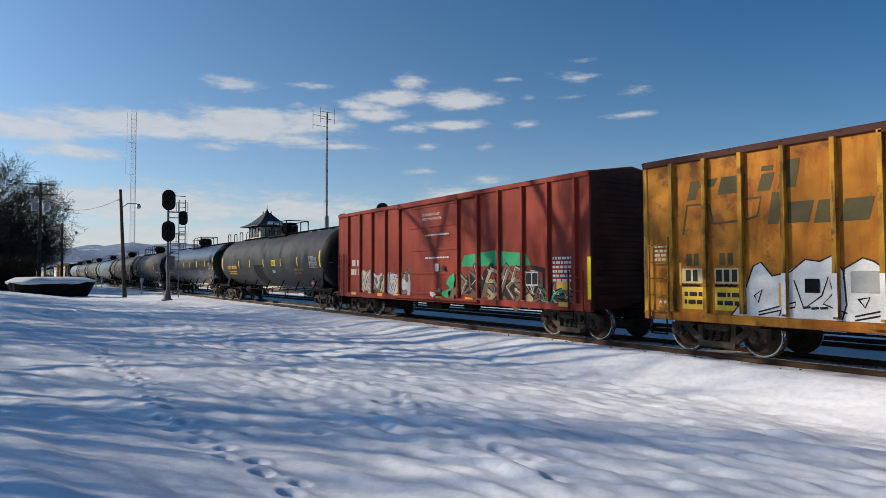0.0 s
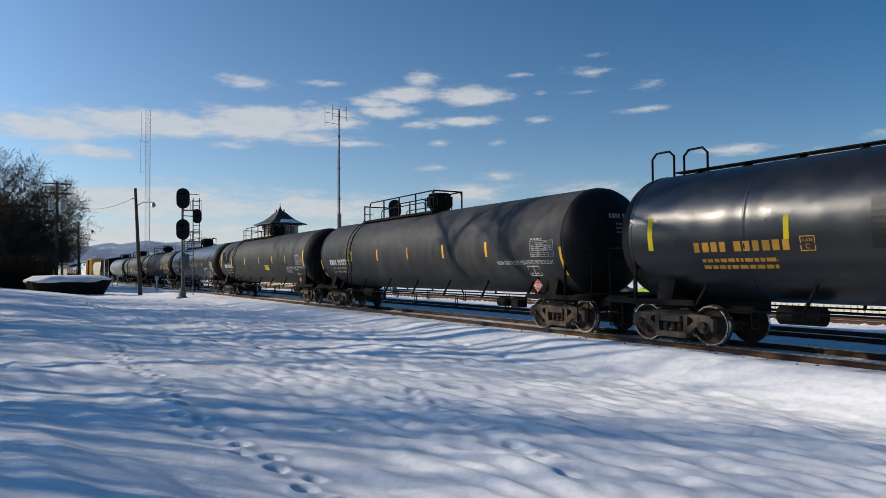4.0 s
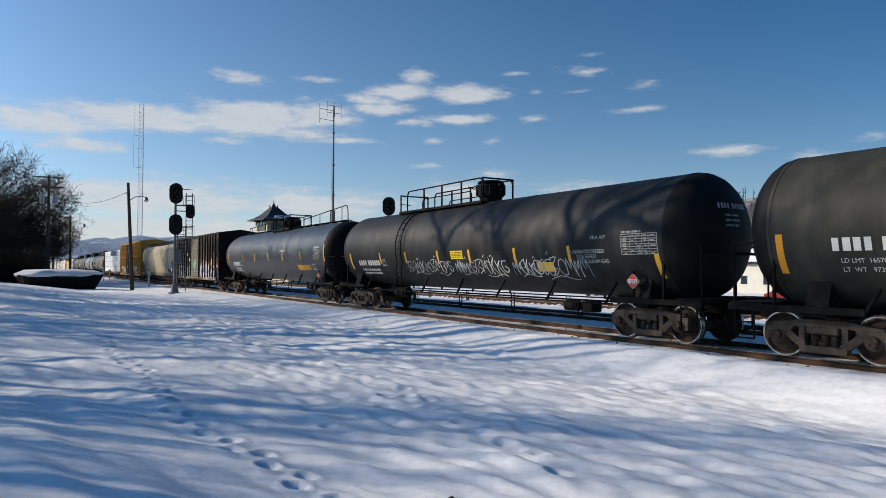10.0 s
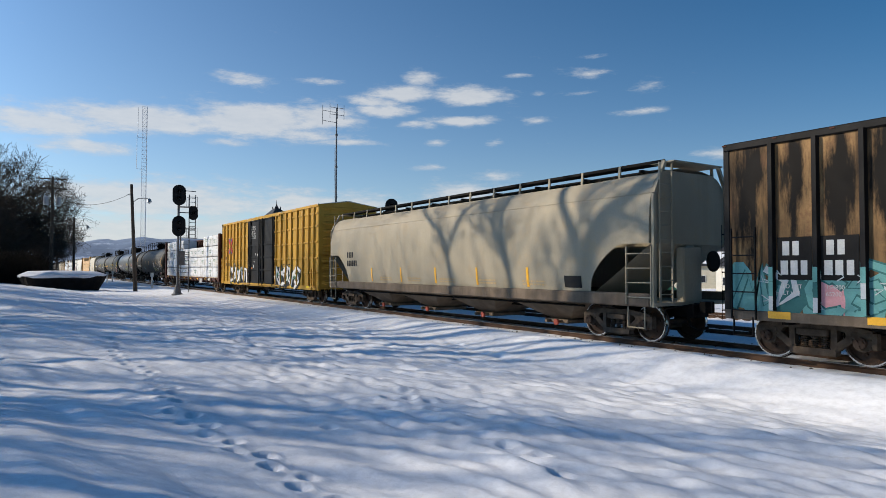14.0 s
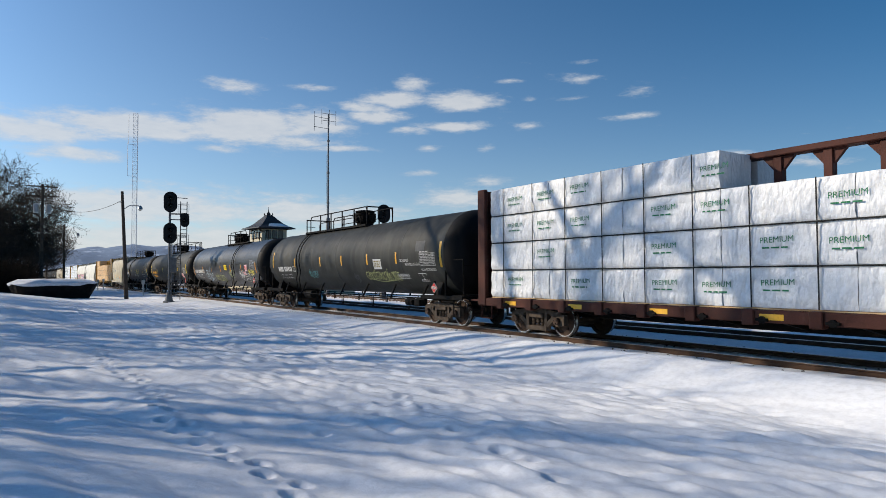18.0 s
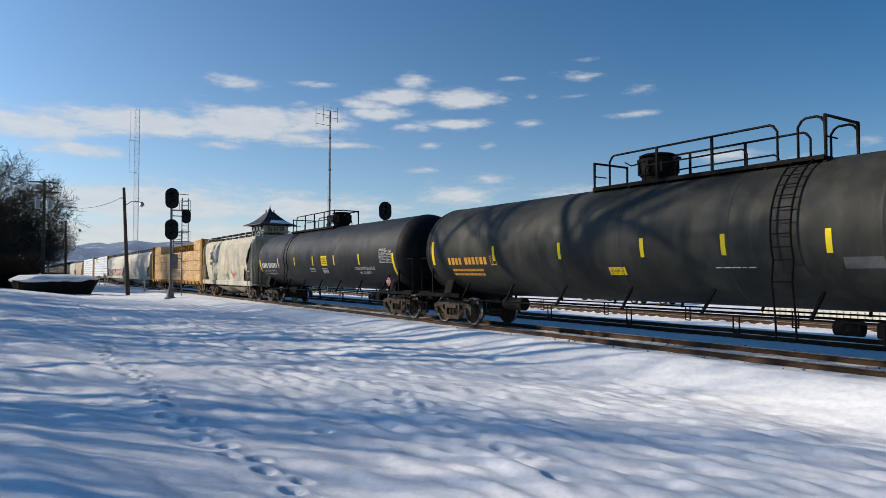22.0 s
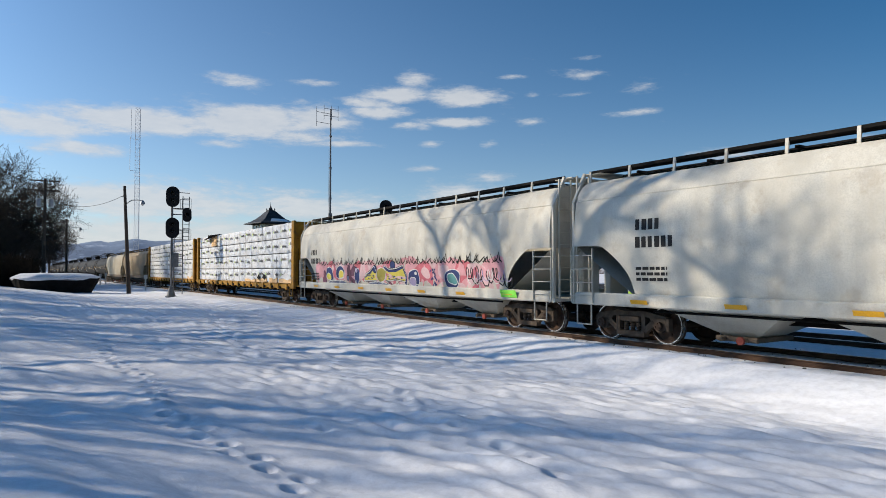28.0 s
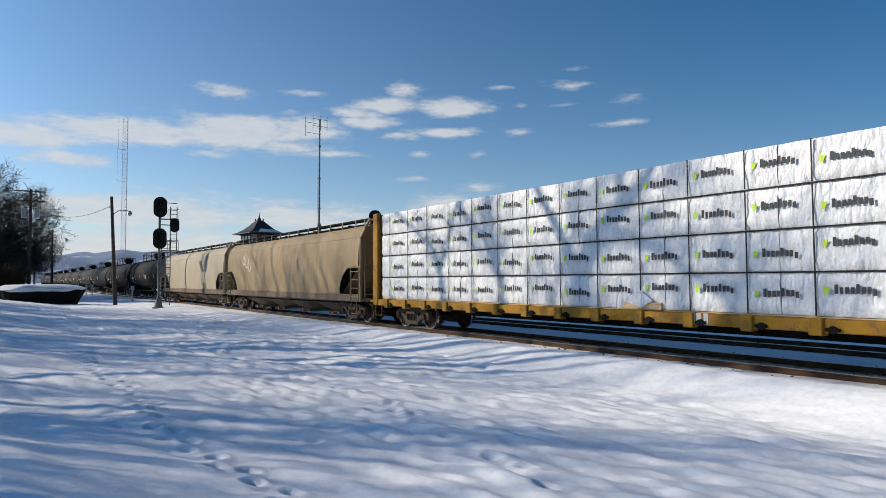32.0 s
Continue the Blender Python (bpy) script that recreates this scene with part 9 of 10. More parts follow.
for k, (u, v, r) in enumerate(((0.0, 2.2, 0.27), (-0.22, 2.0, 0.2), (0.25, 2.02, 0.21), (0.04, 1.85, 0.23))):
    part("graffiti", sd.poly(blob(u, v, 2 * r + 0.06, 2 * r + 0.06, rng, 14, 0.1, 2), 0.002 + 0.001 * k), sp_white, c)
    part("graffiti", sd.poly(blob(u, v, 2 * r, 2 * r, rng, 14, 0.1, 2), 0.0075 + 0.001 * k), sp_mint, c)
for u, n in ((-6.5, 3), (-5.68, 3)):
    part("number_board", sk.patch(u, u + 0.66, 1.6, 2.42, 0.019), black_paint, c)
    bars_on(c, sk, (2,), 0.27, u + 0.1, 2.07, white_decal, lift=0.023)
    bars_on(c, sk, (n,), 0.27, u + 0.06, 1.7, white_decal, lift=0.023)
print_on(c, sk, ("LD LMT", "LT WT"), 0.11, -6.4, 1.44, white_decal, lift=0.023)
print_on(c, sk, ("154800", "65200"), 0.11, -5.6, 1.44, white_decal, lift=0.023)
part("paper_card", sk.patch(-2.35, -2.05, 2.30, 2.6, 0.022), white_decal, c)
part("paper_card", sk.patch(-3.3, -3.0, 2.75, 3.0, 0.022), white_decal, c)
for u in (-6.7, -4.9, -3.2, -0.9, 0.5, 3.9, 6.3):
    part("reflector", sk.patch(u, u + 0.45, 0.84, 0.98, 0.04), amber_decal, c)
part("test_frame", sk.patch(5.95, 6.42, 1.45, 1.75, 0.024), white_decal, c)
for a in (5.98, 6.20):
    part("test_panel", sk.patch(a, a + 0.2, 1.5, 1.72, 0.028), black_decal, c)
part("graffiti", sk.patch(5.98, 6.18, 1.28, 1.42, 0.024), sp_lime, c)
for k, (g, h) in enumerate((((4,), 0.16), ((6,), 0.16))):
    vs, fs, w = char_bars(g, h)
    part("end_mark", M().add([(7.64 + 0.075, 0.85 + a, 4.05 - k * 0.22 + b) for a, b in vs], fs), white_decal, c)
for k in range(4):
    vs, fs, w = small_lines(0.55, 1, 0.09, k)
    part("end_mark", M().add([(7.64 + 0.075, 0.2 + a, 3.05 - k * 0.2 + b) for a, b in vs], fs), white_decal, c)

# 11: cream hopper
BAYS = [-5.4, -1.8, 1.8, 5.4]
hs = hopper_skin()


def hopper_marks(c, groups, u, v, mat_=black_decal, h=0.25, refl=True):
    for k, g in enumerate(groups):
        bars_on(c, hs, (g,), h, u, v - k * 0.42, mat_)
    part("small_print", hs.flat(small_lines(0.9, 3, 0.13, int(v * 100)), u, v - 0.95), mat_, c)
    if refl:
        for k in range(7):
            x = -7.6 + k * 2.5
            part("reflector", hs.patch(x, x + 0.5, 0.98, 1.08, 0.16, 1, 1), amber_decal, c)


c = make_hopper(11, 16.1, 9.5, hopper_cream, "cream covered hopper car with dirty chutes", BAYS, chute_mat=chute_dirty)
put(c, -209.6, -225.7)
bars_on(c, hs, (4,), 0.25, -7.6, 2.30, black_decal)
bars_on(c, hs, (6,), 0.25, -7.6, 1.92, black_decal)
for k in range(5):
    part("reflector", hs.patch(-5.2 + k * 2.55, -5.1 + k * 2.55, 1.28, 1.85, 0.006), amber_decal, c)
    part("small_print", hs.flat(small_lines(1.0, 2, 0.09, k), -4.4 + k * 2.3, 1.42), sp_tan, c)
part("test_panel", hs.patch(6.6, 7.25, 1.30, 1.62, 0.008), black_decal, c)

# 12: tall yellow box car
c = make_boxcar(12, 14.15, 9.42, 0.77, 5.03, yellow_paint, "tall bright yellow box car with black double doors", [-8.6, -7.7, -6.84, -6.0, -5.15, -4.32, -3.45, 3.0, 3.9, 4.75, 5.6, 6.5, 7.35, 8.2, 8.9], (-2.62, 2.62), door_mat=black_paint, door_style="double", cross=(1.6, 2.35, 3.15, 3.95, 4.6), roof_mat=hopper_grey)
put(c, -230.9, -245.05)
ls = [(-8.42, 3.58, ("next", "load")), (-5.85, 3.60, ("any", "road"))]
for u, v, lines in ls:
    for k, word in enumerate(lines):
        vs, fs, w = fitted(lettering(word, 0.27), 0.50 if len(word) == 4 else 0.40)
        part("lettering", M().add([sk.place(u + a + 0.16 * b, v - 0.22 * k + b, 0.005) for a, b in vs], fs), black_decal, c)
for a, b, m in (((-7.38, 3.82), (-6.42, 2.94), red_decal), ((-7.38, 2.94), (-6.42, 3.82), red_decal)):
    part("logo_shape", sk.stroke([a, b], 0.17, 0.056), m, c)
part("logo_shape", sk.stroke([(-7.2, 3.88), (-6.85, 3.38), (-7.2, 2.88)], 0.12, 0.060), blue_decal, c)
part("logo_shape", sk.stroke([(-6.6, 3.88), (-6.95, 3.38), (-6.6, 2.88)], 0.12, 0.062), blue_decal, c)
bars_on(c, sk, (2, 2), 0.21, -8.38, 2.46, black_decal, lift=0.006)
bars_on(c, sk, (2, 2, 2), 0.22, -8.36, 1.98, black_decal, lift=0.006)
for a0, a1, seed in ((-7.0, -2.85, 61), (3.0, 6.8, 66)):
    rng = random.Random(seed)
    for k in range(10):
        part("graffiti", sk.poly(blob(a0 + 0.25 + (a1 - a0 - 0.5) * k / 9, 1.35 + rng.uniform(-0.08, 0.08) - 0.012 * k, 0.75, 1.15 - 0.03 * k, rng, 13, 0.22, 2.6), 0.052 + 0.001 * (k % 3)), sp_black, c)
    wildstyle(c, sk, a0, a1, 0.92, 1.86, 5, seed, [sp_white], sp_black, sp_teal if seed == 61 else sp_mint, thick=0.26, lift=0.057)
    for k in range(12):
        u, v = rng.uniform(a0 + 0.2, a1 - 0.2), rng.uniform(0.95, 1.75)
        part("graffiti", sk.stroke([(u, v), (u + 0.14, v + 0.05), (u + 0.1, v + 0.14), (u + 0.22, v + 0.16)], 0.024, 0.073), sp_teal if seed == 61 else sp_mint, c)
    for k in range(5):
        part("graffiti", sk.poly(blob(a0 + 1.0 + 0.42 * k, 1.98 + 0.05 * (k % 2), 0.2, 0.12, rng, 9, 0.4, 1.5), 0.0545), sp_black, c)
sd = flat_skin(1.63)
for words, a, b, v in (("CLOSE THIS DOOR", -1.94, -0.97, 4.41), ("BEFORE CLOSING", -1.92, -0.99, 4.26), ("MAIN DOOR", -1.76, -1.16, 4.11), ("CIERRE ESTA PUERTA", -1.97, -0.90, 3.97), ("ANTES DE CERRAR", -1.90, -0.96, 3.83), ("LA PUERTA PRINCIPAL", -1.97, -0.88, 3.69)):
    part("lettering", sd.flat(fitted(lettering(words, 0.15), b - a), a, v, 0.012), white_decal, c)
for u, v in ((-1.0, 2.72), (-0.56, 2.66)):
    part("paper_card", sd.patch(u - 0.05, u + 0.05, v - 0.07, v + 0.07, 0.012), white_decal, c)
part("decal", sd.patch(-1.85, -1.68, 1.78, 1.90, 0.012), sp_orange, c)
part("decal", sd.patch(-1.53, -1.33, 1.85, 2.04, 0.012), white_decal, c)
print_on(c, sd, ("OPEN",), 0.075, -1.60, 2.22, white_decal, lift=0.012)
print_on(c, sd, ("CLOSE",), 0.075, -1.30, 2.22, white_decal, lift=0.012)
for v in (2.1, 1.9, 1.5):
    part("small_print", sd.flat(small_lines(0.22, 3, 0.05, int(v * 30)), -2.42, v, 0.012), white_decal, c)
part("stencil_panel", sk.patch(-8.36, -7.92, 1.10, 1.52, 0.005), sp_gold, c)
part("small_print", sk.flat(small_lines(0.34, 3, 0.12, 77), -8.31, 1.38, 0.009), black_decal, c)
for k in range(8):
    u = -9.0 + k * 2.4
    part("reflector", sk.patch(u, u + 0.4, 0.80, 0.92, 0.04), yellow_decal, c)

# 13: brown centre-beam car with white bundles
ENDS = [-10.75 + 2.6875 * k for k in range(9)]
c = make_centerbeam(13, 17.82, brown_paint, "brown centre-beam flat car stacked with white wrapped lumber", "wrap", ENDS, gap=(-2.7, 5.4), prints=word_prints)
put(c, -251.23, -269.05)
ss = flat_skin(1.44)
bars_on(c, ss, (4, 6), 0.2, 7.2, 0.84, white_decal)
for k in range(7):
    part("reflector", ss.patch(-9.9 + k * 2.7, -9.4 + k * 2.7, 0.86, 0.98, 0.007), amber_decal, c)
part("tally_board", M().box(4.9, 5.75, -1.5, -1.46, 0.62, 0.98), grey_decal, c)

# 14 to 17: tank cars
put(make_tank(14, 16.58, tank_dusty, "dull black tank car with a white notice and chalked graffiti", refl=(-5.2, -1.8, 0.66, 3.24, 5.73), refl_z=(2.22, 2.67), rear=(-8.6, 2.21, 3.1), front=(8.9, 2.05, 2.95), plat=(-5.7, 1.5), ladder=-4.5, notices=((3.78, 4.46, 2.03, 2.44, white_decal),), mark=(-7.78, -5.78, 2.01, 0.25),
              texts=(("LIQUEFIED", 6.03, 6.7, 2.29, 0.1), ("PETROLEUM GAS", 6.41, 7.46, 2.14, 0.1), ("NON-ODORIZED", 7.48, 8.49, 1.93, 0.1)), fine=((5.6, 6.45, 1.63, 1.84),), table=(7.49, 8.53, 2.12, 2.57), test=(7.15, 7.68, 1.56, 1.84), hazard=(8.31, 1.32), patches=((7.2, 7.84, 2.65, 3.03, tank_patch),),
              loads=("LD LMT  165600 LB   75100 KG", "LT  WT   97400 LB   44200 KG"), tags=((2.85, 1.58, 2.7, 0.36, sp_chartreuse, 12), (-3.45, 1.72, 1.0, 0.3, sp_teal, 14), (1.6, 1.5, 0.4, 0.3, tank_patch, 2))), -274.12, -290.7)
put(make_tank(15, 15.47, tank_satin, "satin black tank car with white and yellow graffiti tags", refl=(-5.25, -2.63, -0.1, 2.44, 5.0), refl_z=(2.08, 2.5), rear=(-8.2, 1.88, 2.53), front=(8.06, 1.92, 2.6), plat=(-1.17, 3.97), gap=(3.22, 3.85), dome=-0.1, ladder=3.45, notices=((0.88, 1.55, 2.18, 2.52, yellow_decal), (5.78, 6.3, 2.07, 2.48, sp_pale_pink), (5.3, 5.88, 1.82, 2.04, sp_pale_pink)), bar_mat=orange_bar,
              mark=(-7.9, -5.35, 2.03, 0.24), loads=("LD LMT  162300 LB   73600KG", "LT  WT  100800 LB   45700KG"), table=(6.9, 7.98, 2.19, 2.66), test=(6.7, 7.25, 1.6, 1.87), hazard=(7.48, 1.47),
              tags=((-4.75, 1.5, 2.2, 0.5, sp_ice, 20), (-4.3, 1.5, 1.3, 0.75, sp_ice, 26), (-2.0, 1.45, 2.4, 0.42, sp_chartreuse, 21), (1.85, 1.74, 1.2, 0.45, sp_chartreuse, 22), (4.2, 1.5, 2.2, 0.5, sp_white, 23), (4.4, 1.75, 0.8, 0.36, sp_white, 27), (6.45, 1.85, 1.1, 0.3, sp_yellow, 25))), -294.72, -310.19)
put(make_tank(16, 16.01, tank_dusty, "black tank car with a centre ladder and yellow bars", refl=(-5.03, -2.1, 0.72, 2.85, 4.99), refl_z=(2.14, 2.59), rear=(-8.52, 2.04, 2.86), front=(8.39, 1.99, 2.87), plat=(-1.59, 4.54), gap=(3.57, 4.0), dome=0.0, ladder=4.15, bar_mat=yellow_decal, mark=(-7.6, -5.45, 2.04, 0.23), mark_mat=orange_text,
              notices=((-0.43, 0.1, 1.72, 1.91, yellow_decal),), table=(7.06, 8.1, 1.98, 2.44), hazard=(7.75, 1.38), patches=((5.2, 6.03, 1.85, 2.06, tank_patch), (6.29, 6.9, 1.65, 2.02, sp_pale_pink)), texts=(("LIQUEFIED", 6.36, 6.8, 1.90, 0.07), ("PETROLEUM GAS", 6.33, 6.87, 1.79, 0.07), ("NON-ODORIZED", 6.33, 6.86, 1.68, 0.07)), text_mat=red_decal, fine=((2.6, 3.5, 1.86, 1.90),)), -314.12, -330.13)
put(make_tank(17, 15.46, tank_black, "black tank car with a yellow notice and white lettering", refl=(-5.23, -2.63, -0.09, 2.5, 5.15), refl_z=(2.12, 2.57), rear=(-8.4, 1.79, 2.53), front=(8.21, 1.7, 2.55), plat=(-5.17, 0.6), ladder=-3.75, notices=((1.0, 1.68, 2.1, 2.57, yellow_decal),), mark=(-8.07, -5.53, 2.05, 0.26),
              texts=(("LIQUEFIED PETROLEUM GAS", 4.6, 6.5, 1.89, 0.13), ("NON-ODORIZED", 4.95, 6.06, 1.71, 0.11)), fine=((-0.62, 0.05, 1.8, 2.0), (0.95, 1.6, 1.72, 1.98)), table=(7.05, 8.1, 2.17, 2.66), hazard=(7.67, 1.41), bar_mat=yellow_decal, loads=("LD LMT  162400 LB   73660 KG", "LT  WT  100600 LB   45660 KG")), -334.11, -349.57)

# 18: short grey hopper
c = make_hopper(18, 9.41, 6.25, hopper_aged, "short pale grey hopper car with streaks of rust", [-2.0, 2.0], cut=1.75, sloped=True, chute_mat=chute_dirty, post_gap=1.5)
put(c, -353.65, -363.06)
bars_on(c, hs, (4,), 0.24, -3.95, 2.75, black_decal)
bars_on(c, hs, (4,), 0.24, -3.95, 2.33, black_decal)
tag_writing(c, hs, -2.6, 2.35, 0.9, 0.4, sp_navy, 3, 0.02)
tag_writing(c, hs, -2.45, 2.45, 0.7, 0.25, sp_teal, 4, 0.018)
tag_writing(c, hs, -0.7, 1.42, 1.3, 0.3, sp_chalk, 5, 0.02)
tag_writing(c, hs, 0.1, 1.42, 1.1, 0.26, sp_teal, 6, 0.018)
tag_writing(c, hs, 1.9, 1.5, 0.9, 0.3, sp_rose, 7, 0.018)
part("paper_card", hs.patch(2.2, 2.5, 1.42, 1.62, 0.01), sp_orange, c)
for u, v in ((-1.6, 1.9), (1.75, 1.85)):
    ring = [(u + 0.13 * math.cos(k * 0.393), v + 0.13 * math.sin(k * 0.393)) for k in range(17)]
    part("round_decal", hs.poly(ring[:-1], 0.006), white_decal, c)
    part("round_decal_rim", hs.stroke(ring, 0.035, 0.009), red_decal, c)
for u, v in ((-2.0, 1.5), (0.3, 1.5), (2.35, 1.5), (4.25, 2.2), (4.3, 1.55)):
    part("reflector", hs.patch(u, u + 0.09, v, v + 0.5, 0.006), yellow_decal, c)

# 19: yellow centre-beam car with bare lumber
c = make_centerbeam(19, 17.7, deck_yellow, "yellow centre-beam flat car stacked with bare sawn lumber", "lumber", [-10.75, -7.3, -2.3, 2.7, 7.8, 10.75], gap=(-7.3, 7.8), prints=tally_prints, short_top=True)
put(c, -367.82, -385.5)
bars_on(c, ss, (4, 4), 0.2, -8.6, 0.84, white_decal)

# 20, 21: grey hoppers
c = make_hopper(20, 16.06, 9.5, hopper_grey, "pale grey covered hopper car with black car marks", BAYS)
put(c, -390.9, -406.96)
hopper_marks(c, (4, 6), -7.45, 2.75, h=0.26)
loop = lambda cx, cy, rx, ry: [(cx + rx * math.cos(k * 0.42), cy + ry * math.sin(k * 0.42)) for k in range(16)]
for cx, cy, rx, ry in ((-0.95, 1.85, 0.2, 0.32), (-0.35, 1.9, 0.22, 0.32), (-0.9, 1.35, 0.28, 0.32), (-0.3, 1.3, 0.3, 0.36)):
    part("graffiti", hs.stroke(loop(cx, cy, rx, ry), 0.035), sp_black, c)
print_on(c, hs, ("CENTER FLOW",), 0.2, 4.1, 1.02, black_decal, lift=0.16)
c = make_hopper(21, 15.97, 9.5, hopper_grey, "pale grey hopper car with a pink and yellow mural", BAYS)
put(c, -410.9, -426.87)
hopper_marks(c, (4, 6), -8.0, 2.55, h=0.26)
rng = random.Random(77)
for k in range(21):
    u = -6.8 + k * 0.68
    part("graffiti", hs.poly(blob(u, 1.55 + rng.uniform(-0.08, 0.12), 1.25, 1.15, rng, 14, 0.16), 0.0032 + 0.0011 * (k % 3)), (sp_pink, sp_pink, sp_rose, sp_pale_pink)[k % 4], c)
    for j in range(3):
        a = u + j * 0.22 + rng.uniform(-0.1, 0.1)
        b, l = 2.08 + rng.uniform(-0.03, 0.03), rng.uniform(-0.06, 0.14)
        part("graffiti", hs.stroke([(a - 0.14, b - 0.02), (a - 0.03, b + 0.05), (a + l, b + rng.uniform(0.14, 0.3)), (a + 0.1, b + 0.02), (a + 0.2, b - 0.03)], rng.uniform(0.02, 0.06), 0.0072 + 0.0012 * j), sp_soot, c)
# rounded navy and yellow shapes with white outlines
for u, v, w, h, mt in ((-5.75, 1.62, 0.85, 0.62, sp_navy), (-5.85, 1.5, 0.5, 0.34, sp_yellow), (-4.55, 1.7, 0.9, 0.6, sp_navy), (-4.45, 1.62, 0.55, 0.34, sp_yellow), (-5.0, 1.2, 1.9, 0.3, sp_dusk), (-3.75, 1.45, 0.25, 0.25, sp_dusk), (-2.8, 1.55, 0.45, 0.7, sp_navy), (-2.85, 1.8, 0.26, 0.26, sp_lilac), (-1.1, 1.85, 0.35, 0.3, sp_navy), (-0.55, 1.62, 0.85, 0.55, sp_olive_gold),
                       (0.45, 2.0, 0.38, 0.34, sp_navy), (-0.9, 1.15, 2.2, 0.32, sp_dusk), (0.9, 1.13, 1.6, 0.24, sp_olive_gold), (2.05, 1.5, 0.82, 0.66, sp_navy), (1.95, 1.36, 0.5, 0.34, sp_lilac), (2.25, 1.1, 0.42, 0.34, sp_navy), (4.6, 1.5, 0.9, 0.7, sp_navy), (4.6, 1.5, 0.55, 0.4, sp_teal)):
    lv = 0.0105 if mt in (sp_yellow, sp_teal, sp_lilac) else 0.0095
    pts = blob(u, v, w, h, rng, 18, 0.10, 2.3)
    part("graffiti", hs.poly(pts, lv + (0.0016 if w < 0.6 else 0)), mt, c)
    part("graffiti", hs.stroke(pts + [pts[0]], 0.03, 0.0142), sp_white if w > 0.4 else sp_black, c)
for pts, mt in (([(-2.15, 1.36), (-1.95, 1.62), (-1.5, 1.78), (-1.15, 1.98), (-0.98, 1.76), (-0.95, 1.36)], sp_yellow), ([(-0.18, 1.36), (-0.3, 1.98), (0.15, 1.84), (0.7, 1.86), (1.25, 1.98), (1.5, 1.62), (1.4, 1.36), (0.6, 1.42)], sp_yellow)):
    part("graffiti", hs.poly(pts, 0.0098), mt, c)
    part("graffiti", hs.stroke([(a, b - 0.06) for a, b in pts[1:-1]], 0.13, 0.0112), sp_navy, c)
    part("graffiti", hs.stroke(pts + [pts[0]], 0.075, 0.0126), sp_black, c)
    part("graffiti", hs.stroke(pts + [pts[0]], 0.032, 0.0146), sp_white, c)
    for k in range(10):
        a, b = rng.uniform(pts[0][0] + 0.2, pts[-2][0] - 0.2), rng.uniform(1.42, 1.65)
        part("graffiti", hs.poly(blob(a, b, 0.16, 0.07, rng, 8, 0.3, 1.6), 0.0135 + 0.0004 * (k % 3)), (sp_navy, sp_olive_gold)[k % 2], c)
for u, v, w, h in ((-3.2, 1.6, 0.9, 0.8), (-3.6, 1.75, 0.5, 0.5), (-6.4, 1.4, 0.5, 0.7), (0.2, 1.15, 0.8, 0.3)):
    part("graffiti", hs.poly(blob(u, v, w, h, rng, 15, 0.3, 1.8), 0.0088), sp_plum, c)
for k in range(18):
    u = -5.6 + 0.42 * k
    part("graffiti", hs.stroke([(u, 1.25), (u + 0.2, 1.35), (u + 0.1, 1.1), (u + 0.35, 1.18), (u + 0.5, 1.05)], 0.028, 0.0155), (sp_white, sp_black)[k % 2], c)
part("graffiti", hs.poly(blob(2.2, 1.68, 0.18, 0.14, rng, 9, 0.1, 2), 0.0162), sp_white, c)
for k in range(26):
    part("graffiti", hs.poly(blob(3.45 + rng.uniform(-0.22, 0.3), 1.85 - 0.032 * k + rng.uniform(-0.05, 0.05), 0.09, 0.09, rng, 7, 0.3, 2), 0.0105 + 0.0008 * (k % 4)), sp_navy, c)
for u, v, w, h in ((4.1, 1.75, 0.7, 0.5), (5.0, 1.2, 0.7, 0.35), (2.9, 1.7, 0.6, 0.4)):
    part("graffiti", hs.poly(blob(u, v, w, h, rng, 15, 0.12, 2), 0.0085), sp_pale_pink, c)
for k in range(4):
    part("graffiti", scrawl(hs, 5.3 + k * 0.55, 1.2, 0.7, 0.75, 90 + k, 0.045), sp_black, c)
    part("graffiti", scrawl(hs, 5.4 + k * 0.55, 1.25, 0.6, 0.6, 95 + k, 0.03, 0.009), (sp_white, sp_lilac)[k % 2], c)
part("graffiti", hs.patch(7.35, 8.1, 0.98, 1.2, 0.17, 1, 1), sp_lime, c)

# 22, 23: yellow centre-beam cars with branded white bundles
c = make_centerbeam(22, 17.69, deck_yellow, "yellow centre-beam flat car with torn white lumber wrap", "wrap", ENDS, prints=brand_prints)
put(c, -432.04, -449.73)
bars_on(c, ss, (4, 5), 0.2, -8.4, 0.84, white_decal)
fl = flat_skin(1.33)
for u, w, h in ((5.4, 1.0, 0.28), (6.9, 1.4, 0.34), (8.6, 2.1, 0.30), (2.0, 2.2, 0.22), (4.4, 0.9, 0.25)):
    part("bare_board", M().box(u, u + w, -1.36, -1.25, 1.09, 1.09 + h * 0.8, 0.0), lumber_mat, c)
    part("torn_flap", fl.poly([(u + 0.2, 1.09 + h), (u + w * 0.55, 1.09 + h * 1.9), (u + w, 1.09 + h), (u + w * 0.7, 1.09 + h * 0.5), (u + w * 0.4, 1.09 + h * 0.8)], 0.05), tarp_mat if w < 1.2 else wrap_mat, c)
part("bare_board", M().box(-6.9, -5.4, -1.37, -0.3, 3.64, 4.42, 0.0), lumber_mat, c)
m = M()
rows_ = []
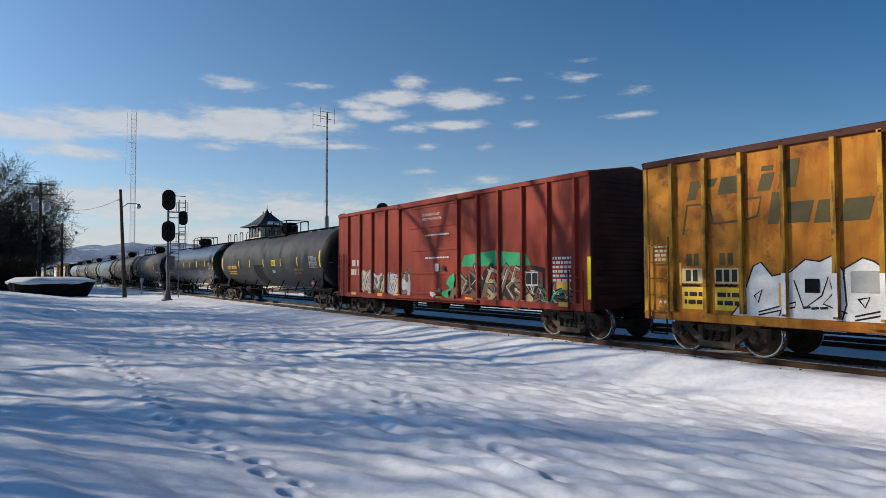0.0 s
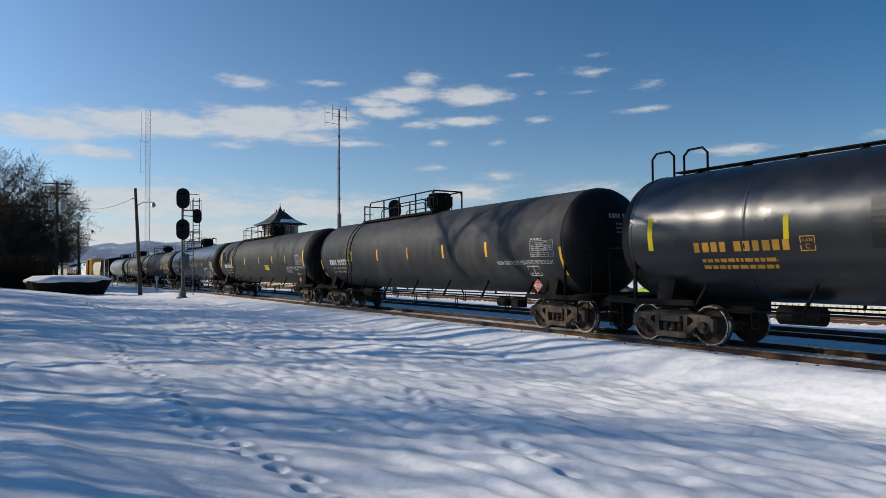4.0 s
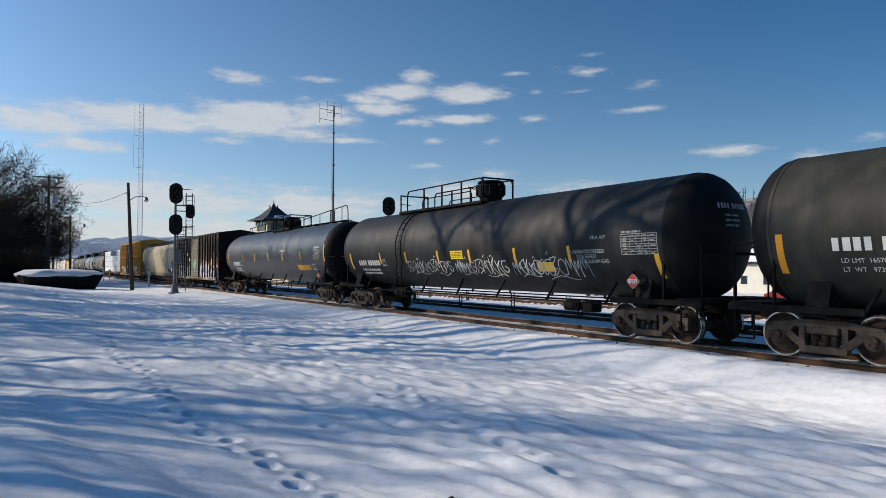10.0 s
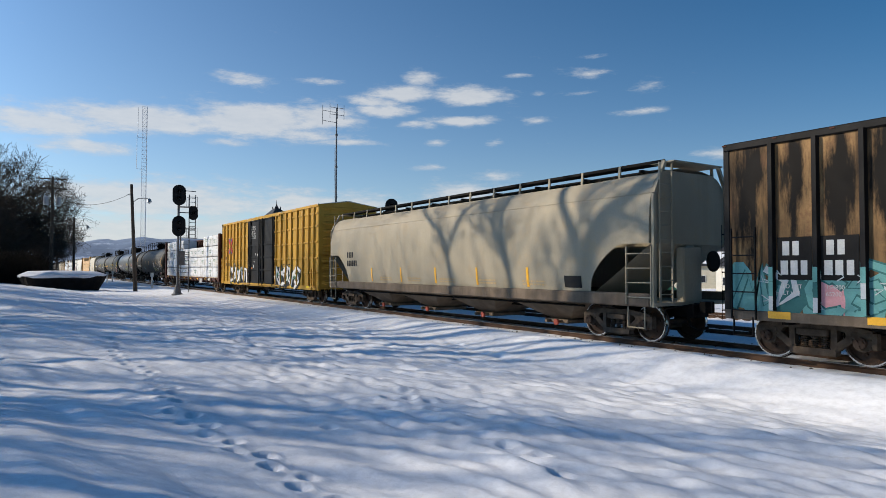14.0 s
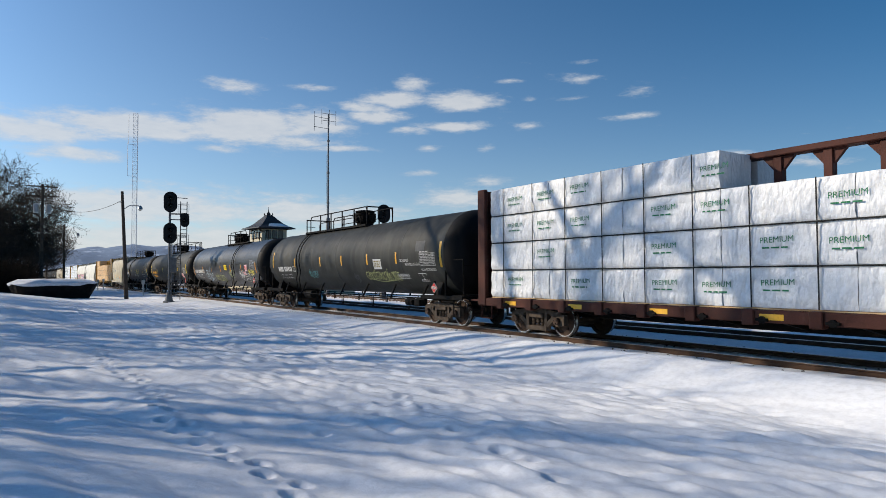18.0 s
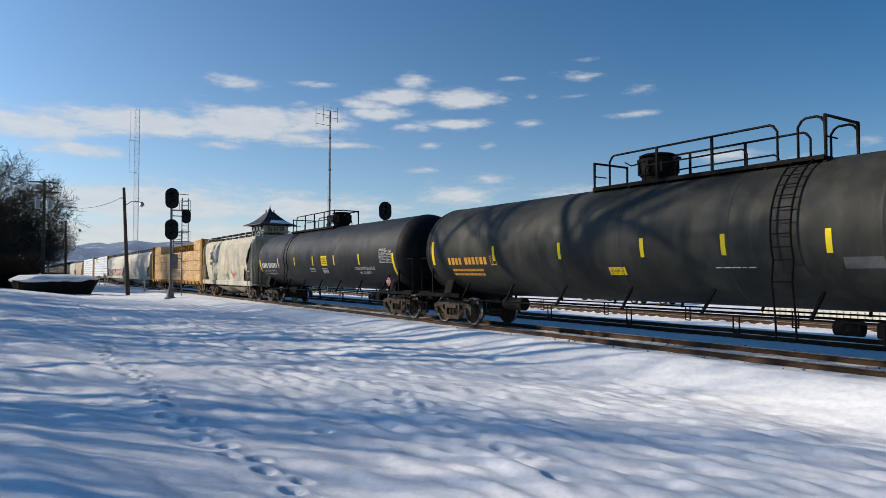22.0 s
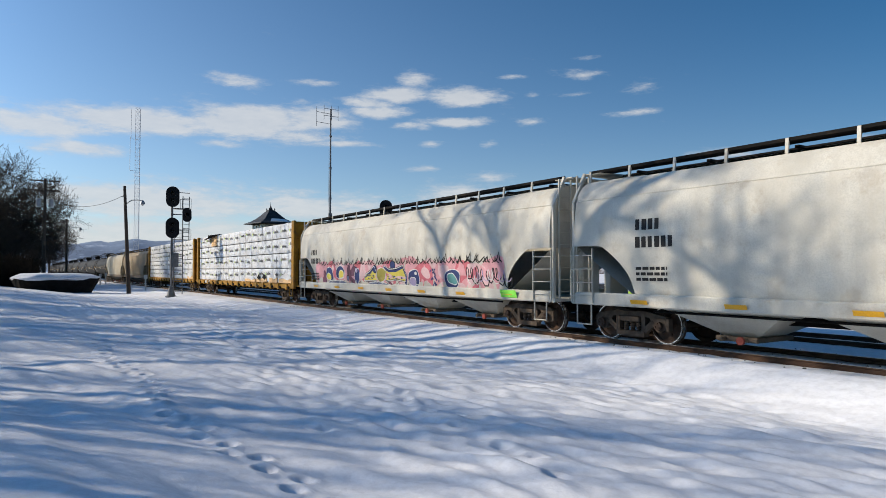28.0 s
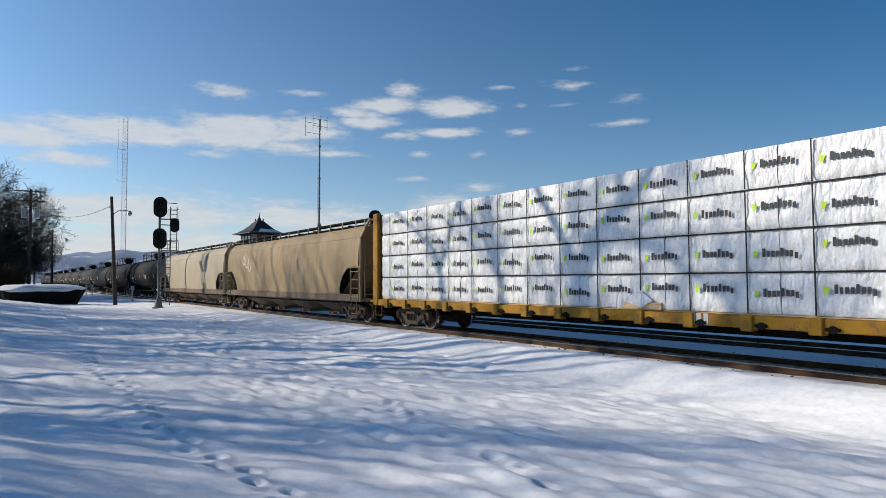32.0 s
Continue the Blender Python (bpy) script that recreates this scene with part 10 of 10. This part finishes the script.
for i in range(9):
    u = -7.9 + 2.6 * i / 8
    rows_.append([(u, y, 4.44 + 0.22 * math.sin(i * 0.8) * (1 - abs(y + 0.7)) + 0.12 * noise.noise((u * 2, y * 3, 1)) - (0.5 * max(0, -1.2 - y) * (1 if i < 5 else 0))) for y in (-1.75, -1.4, -1.1, -0.7, -0.3)])
m.loft(rows_, closed=False, caps=False)
rows2 = [[(p[0], p[1], p[2] + 0.02) for p in r] for r in rows_]
m.loft(rows2, closed=False, caps=False)
part("loose_tarp", m, tarp_mat, c, "black tarpaulin blown open")
c = make_centerbeam(23, 17.76, deck_yellow, "yellow centre-beam flat car with crumpled white lumber wrap", "wrap", ENDS, prints=brand_prints)
put(c, -455.64, -473.4)
bars_on(c, ss, (3,), 0.24, 3.4, 0.82, white_decal)
for u, w, h in ((8.4, 2.2, 0.30), (1.5, 1.1, 0.2)):
    part("bare_board", M().box(u, u + w, -1.36, -1.25, 1.09, 1.09 + h * 0.8, 0.0), lumber_mat, c)
    part("torn_flap", fl.poly([(u - 0.1, 1.09 + h), (u + w * 0.5, 1.09 + h * 2.2), (u + w * 0.8, 1.09 + h), (u + w * 0.5, 1.09 + h * 0.2)], 0.05), wrap_mat, c)

# 24, 25: tan hoppers, then tank cars to the end of the train
c = make_hopper(24, 16.1, 9.5, hopper_tan, "rust-stained tan covered hopper car", BAYS, chute_mat=chute_dirty)
put(c, -478.4, -494.5)
part("graffiti", scrawl(hs, -6.5, 2.3, 1.6, 1.2, 3, 0.05), sp_white, c)
put(make_hopper(25, 16.1, 9.5, hopper_cream, "cream covered hopper car with dark streaks", BAYS, chute_mat=chute_dirty), -498.5, -514.6)
first = make_tank(26, 16.0, tank_tail, "black tank car near the tail of the train", refl=(-5.2, -2.6, 0.0, 2.6, 5.2), plat=(-5.6, 0.6), ladder=-5.4, notices=((0.5, 1.2, 2.1, 2.5, white_decal),))
put(first, -518.7, -534.7)
for k in range(1, 11):
    cc = copy_thing(first, Matrix.Identity(4))
    put(cc, -518.7 - 20.1 * k, -534.7 - 20.1 * k)


def motions():
    for car, x0 in CARS:
        walk(car, [(t, pose(x0 + run(t), TRACK_Y, 0)) for t in (0, 4, 8, 12, 16, 20, 24, 28, 32)])
    # wheels turn while they pass before the camera
    for ws, at, off, index in SPIN:
        x0 = CARS[index][1] + off
        rows = []
        for f in range(0, int(CLIP * FPS) + 1):
            x = x0 + run(f / FPS)
            if -48 < x < 3 or f in (0, int(CLIP * FPS)):
                rows.append((f / FPS, Matrix.Translation(at) @ Matrix.Rotation((min(3, max(-48, x)) / WHEEL_R) % (2 * math.pi), 4, "Y")))
        walk(ws, rows)


motions()
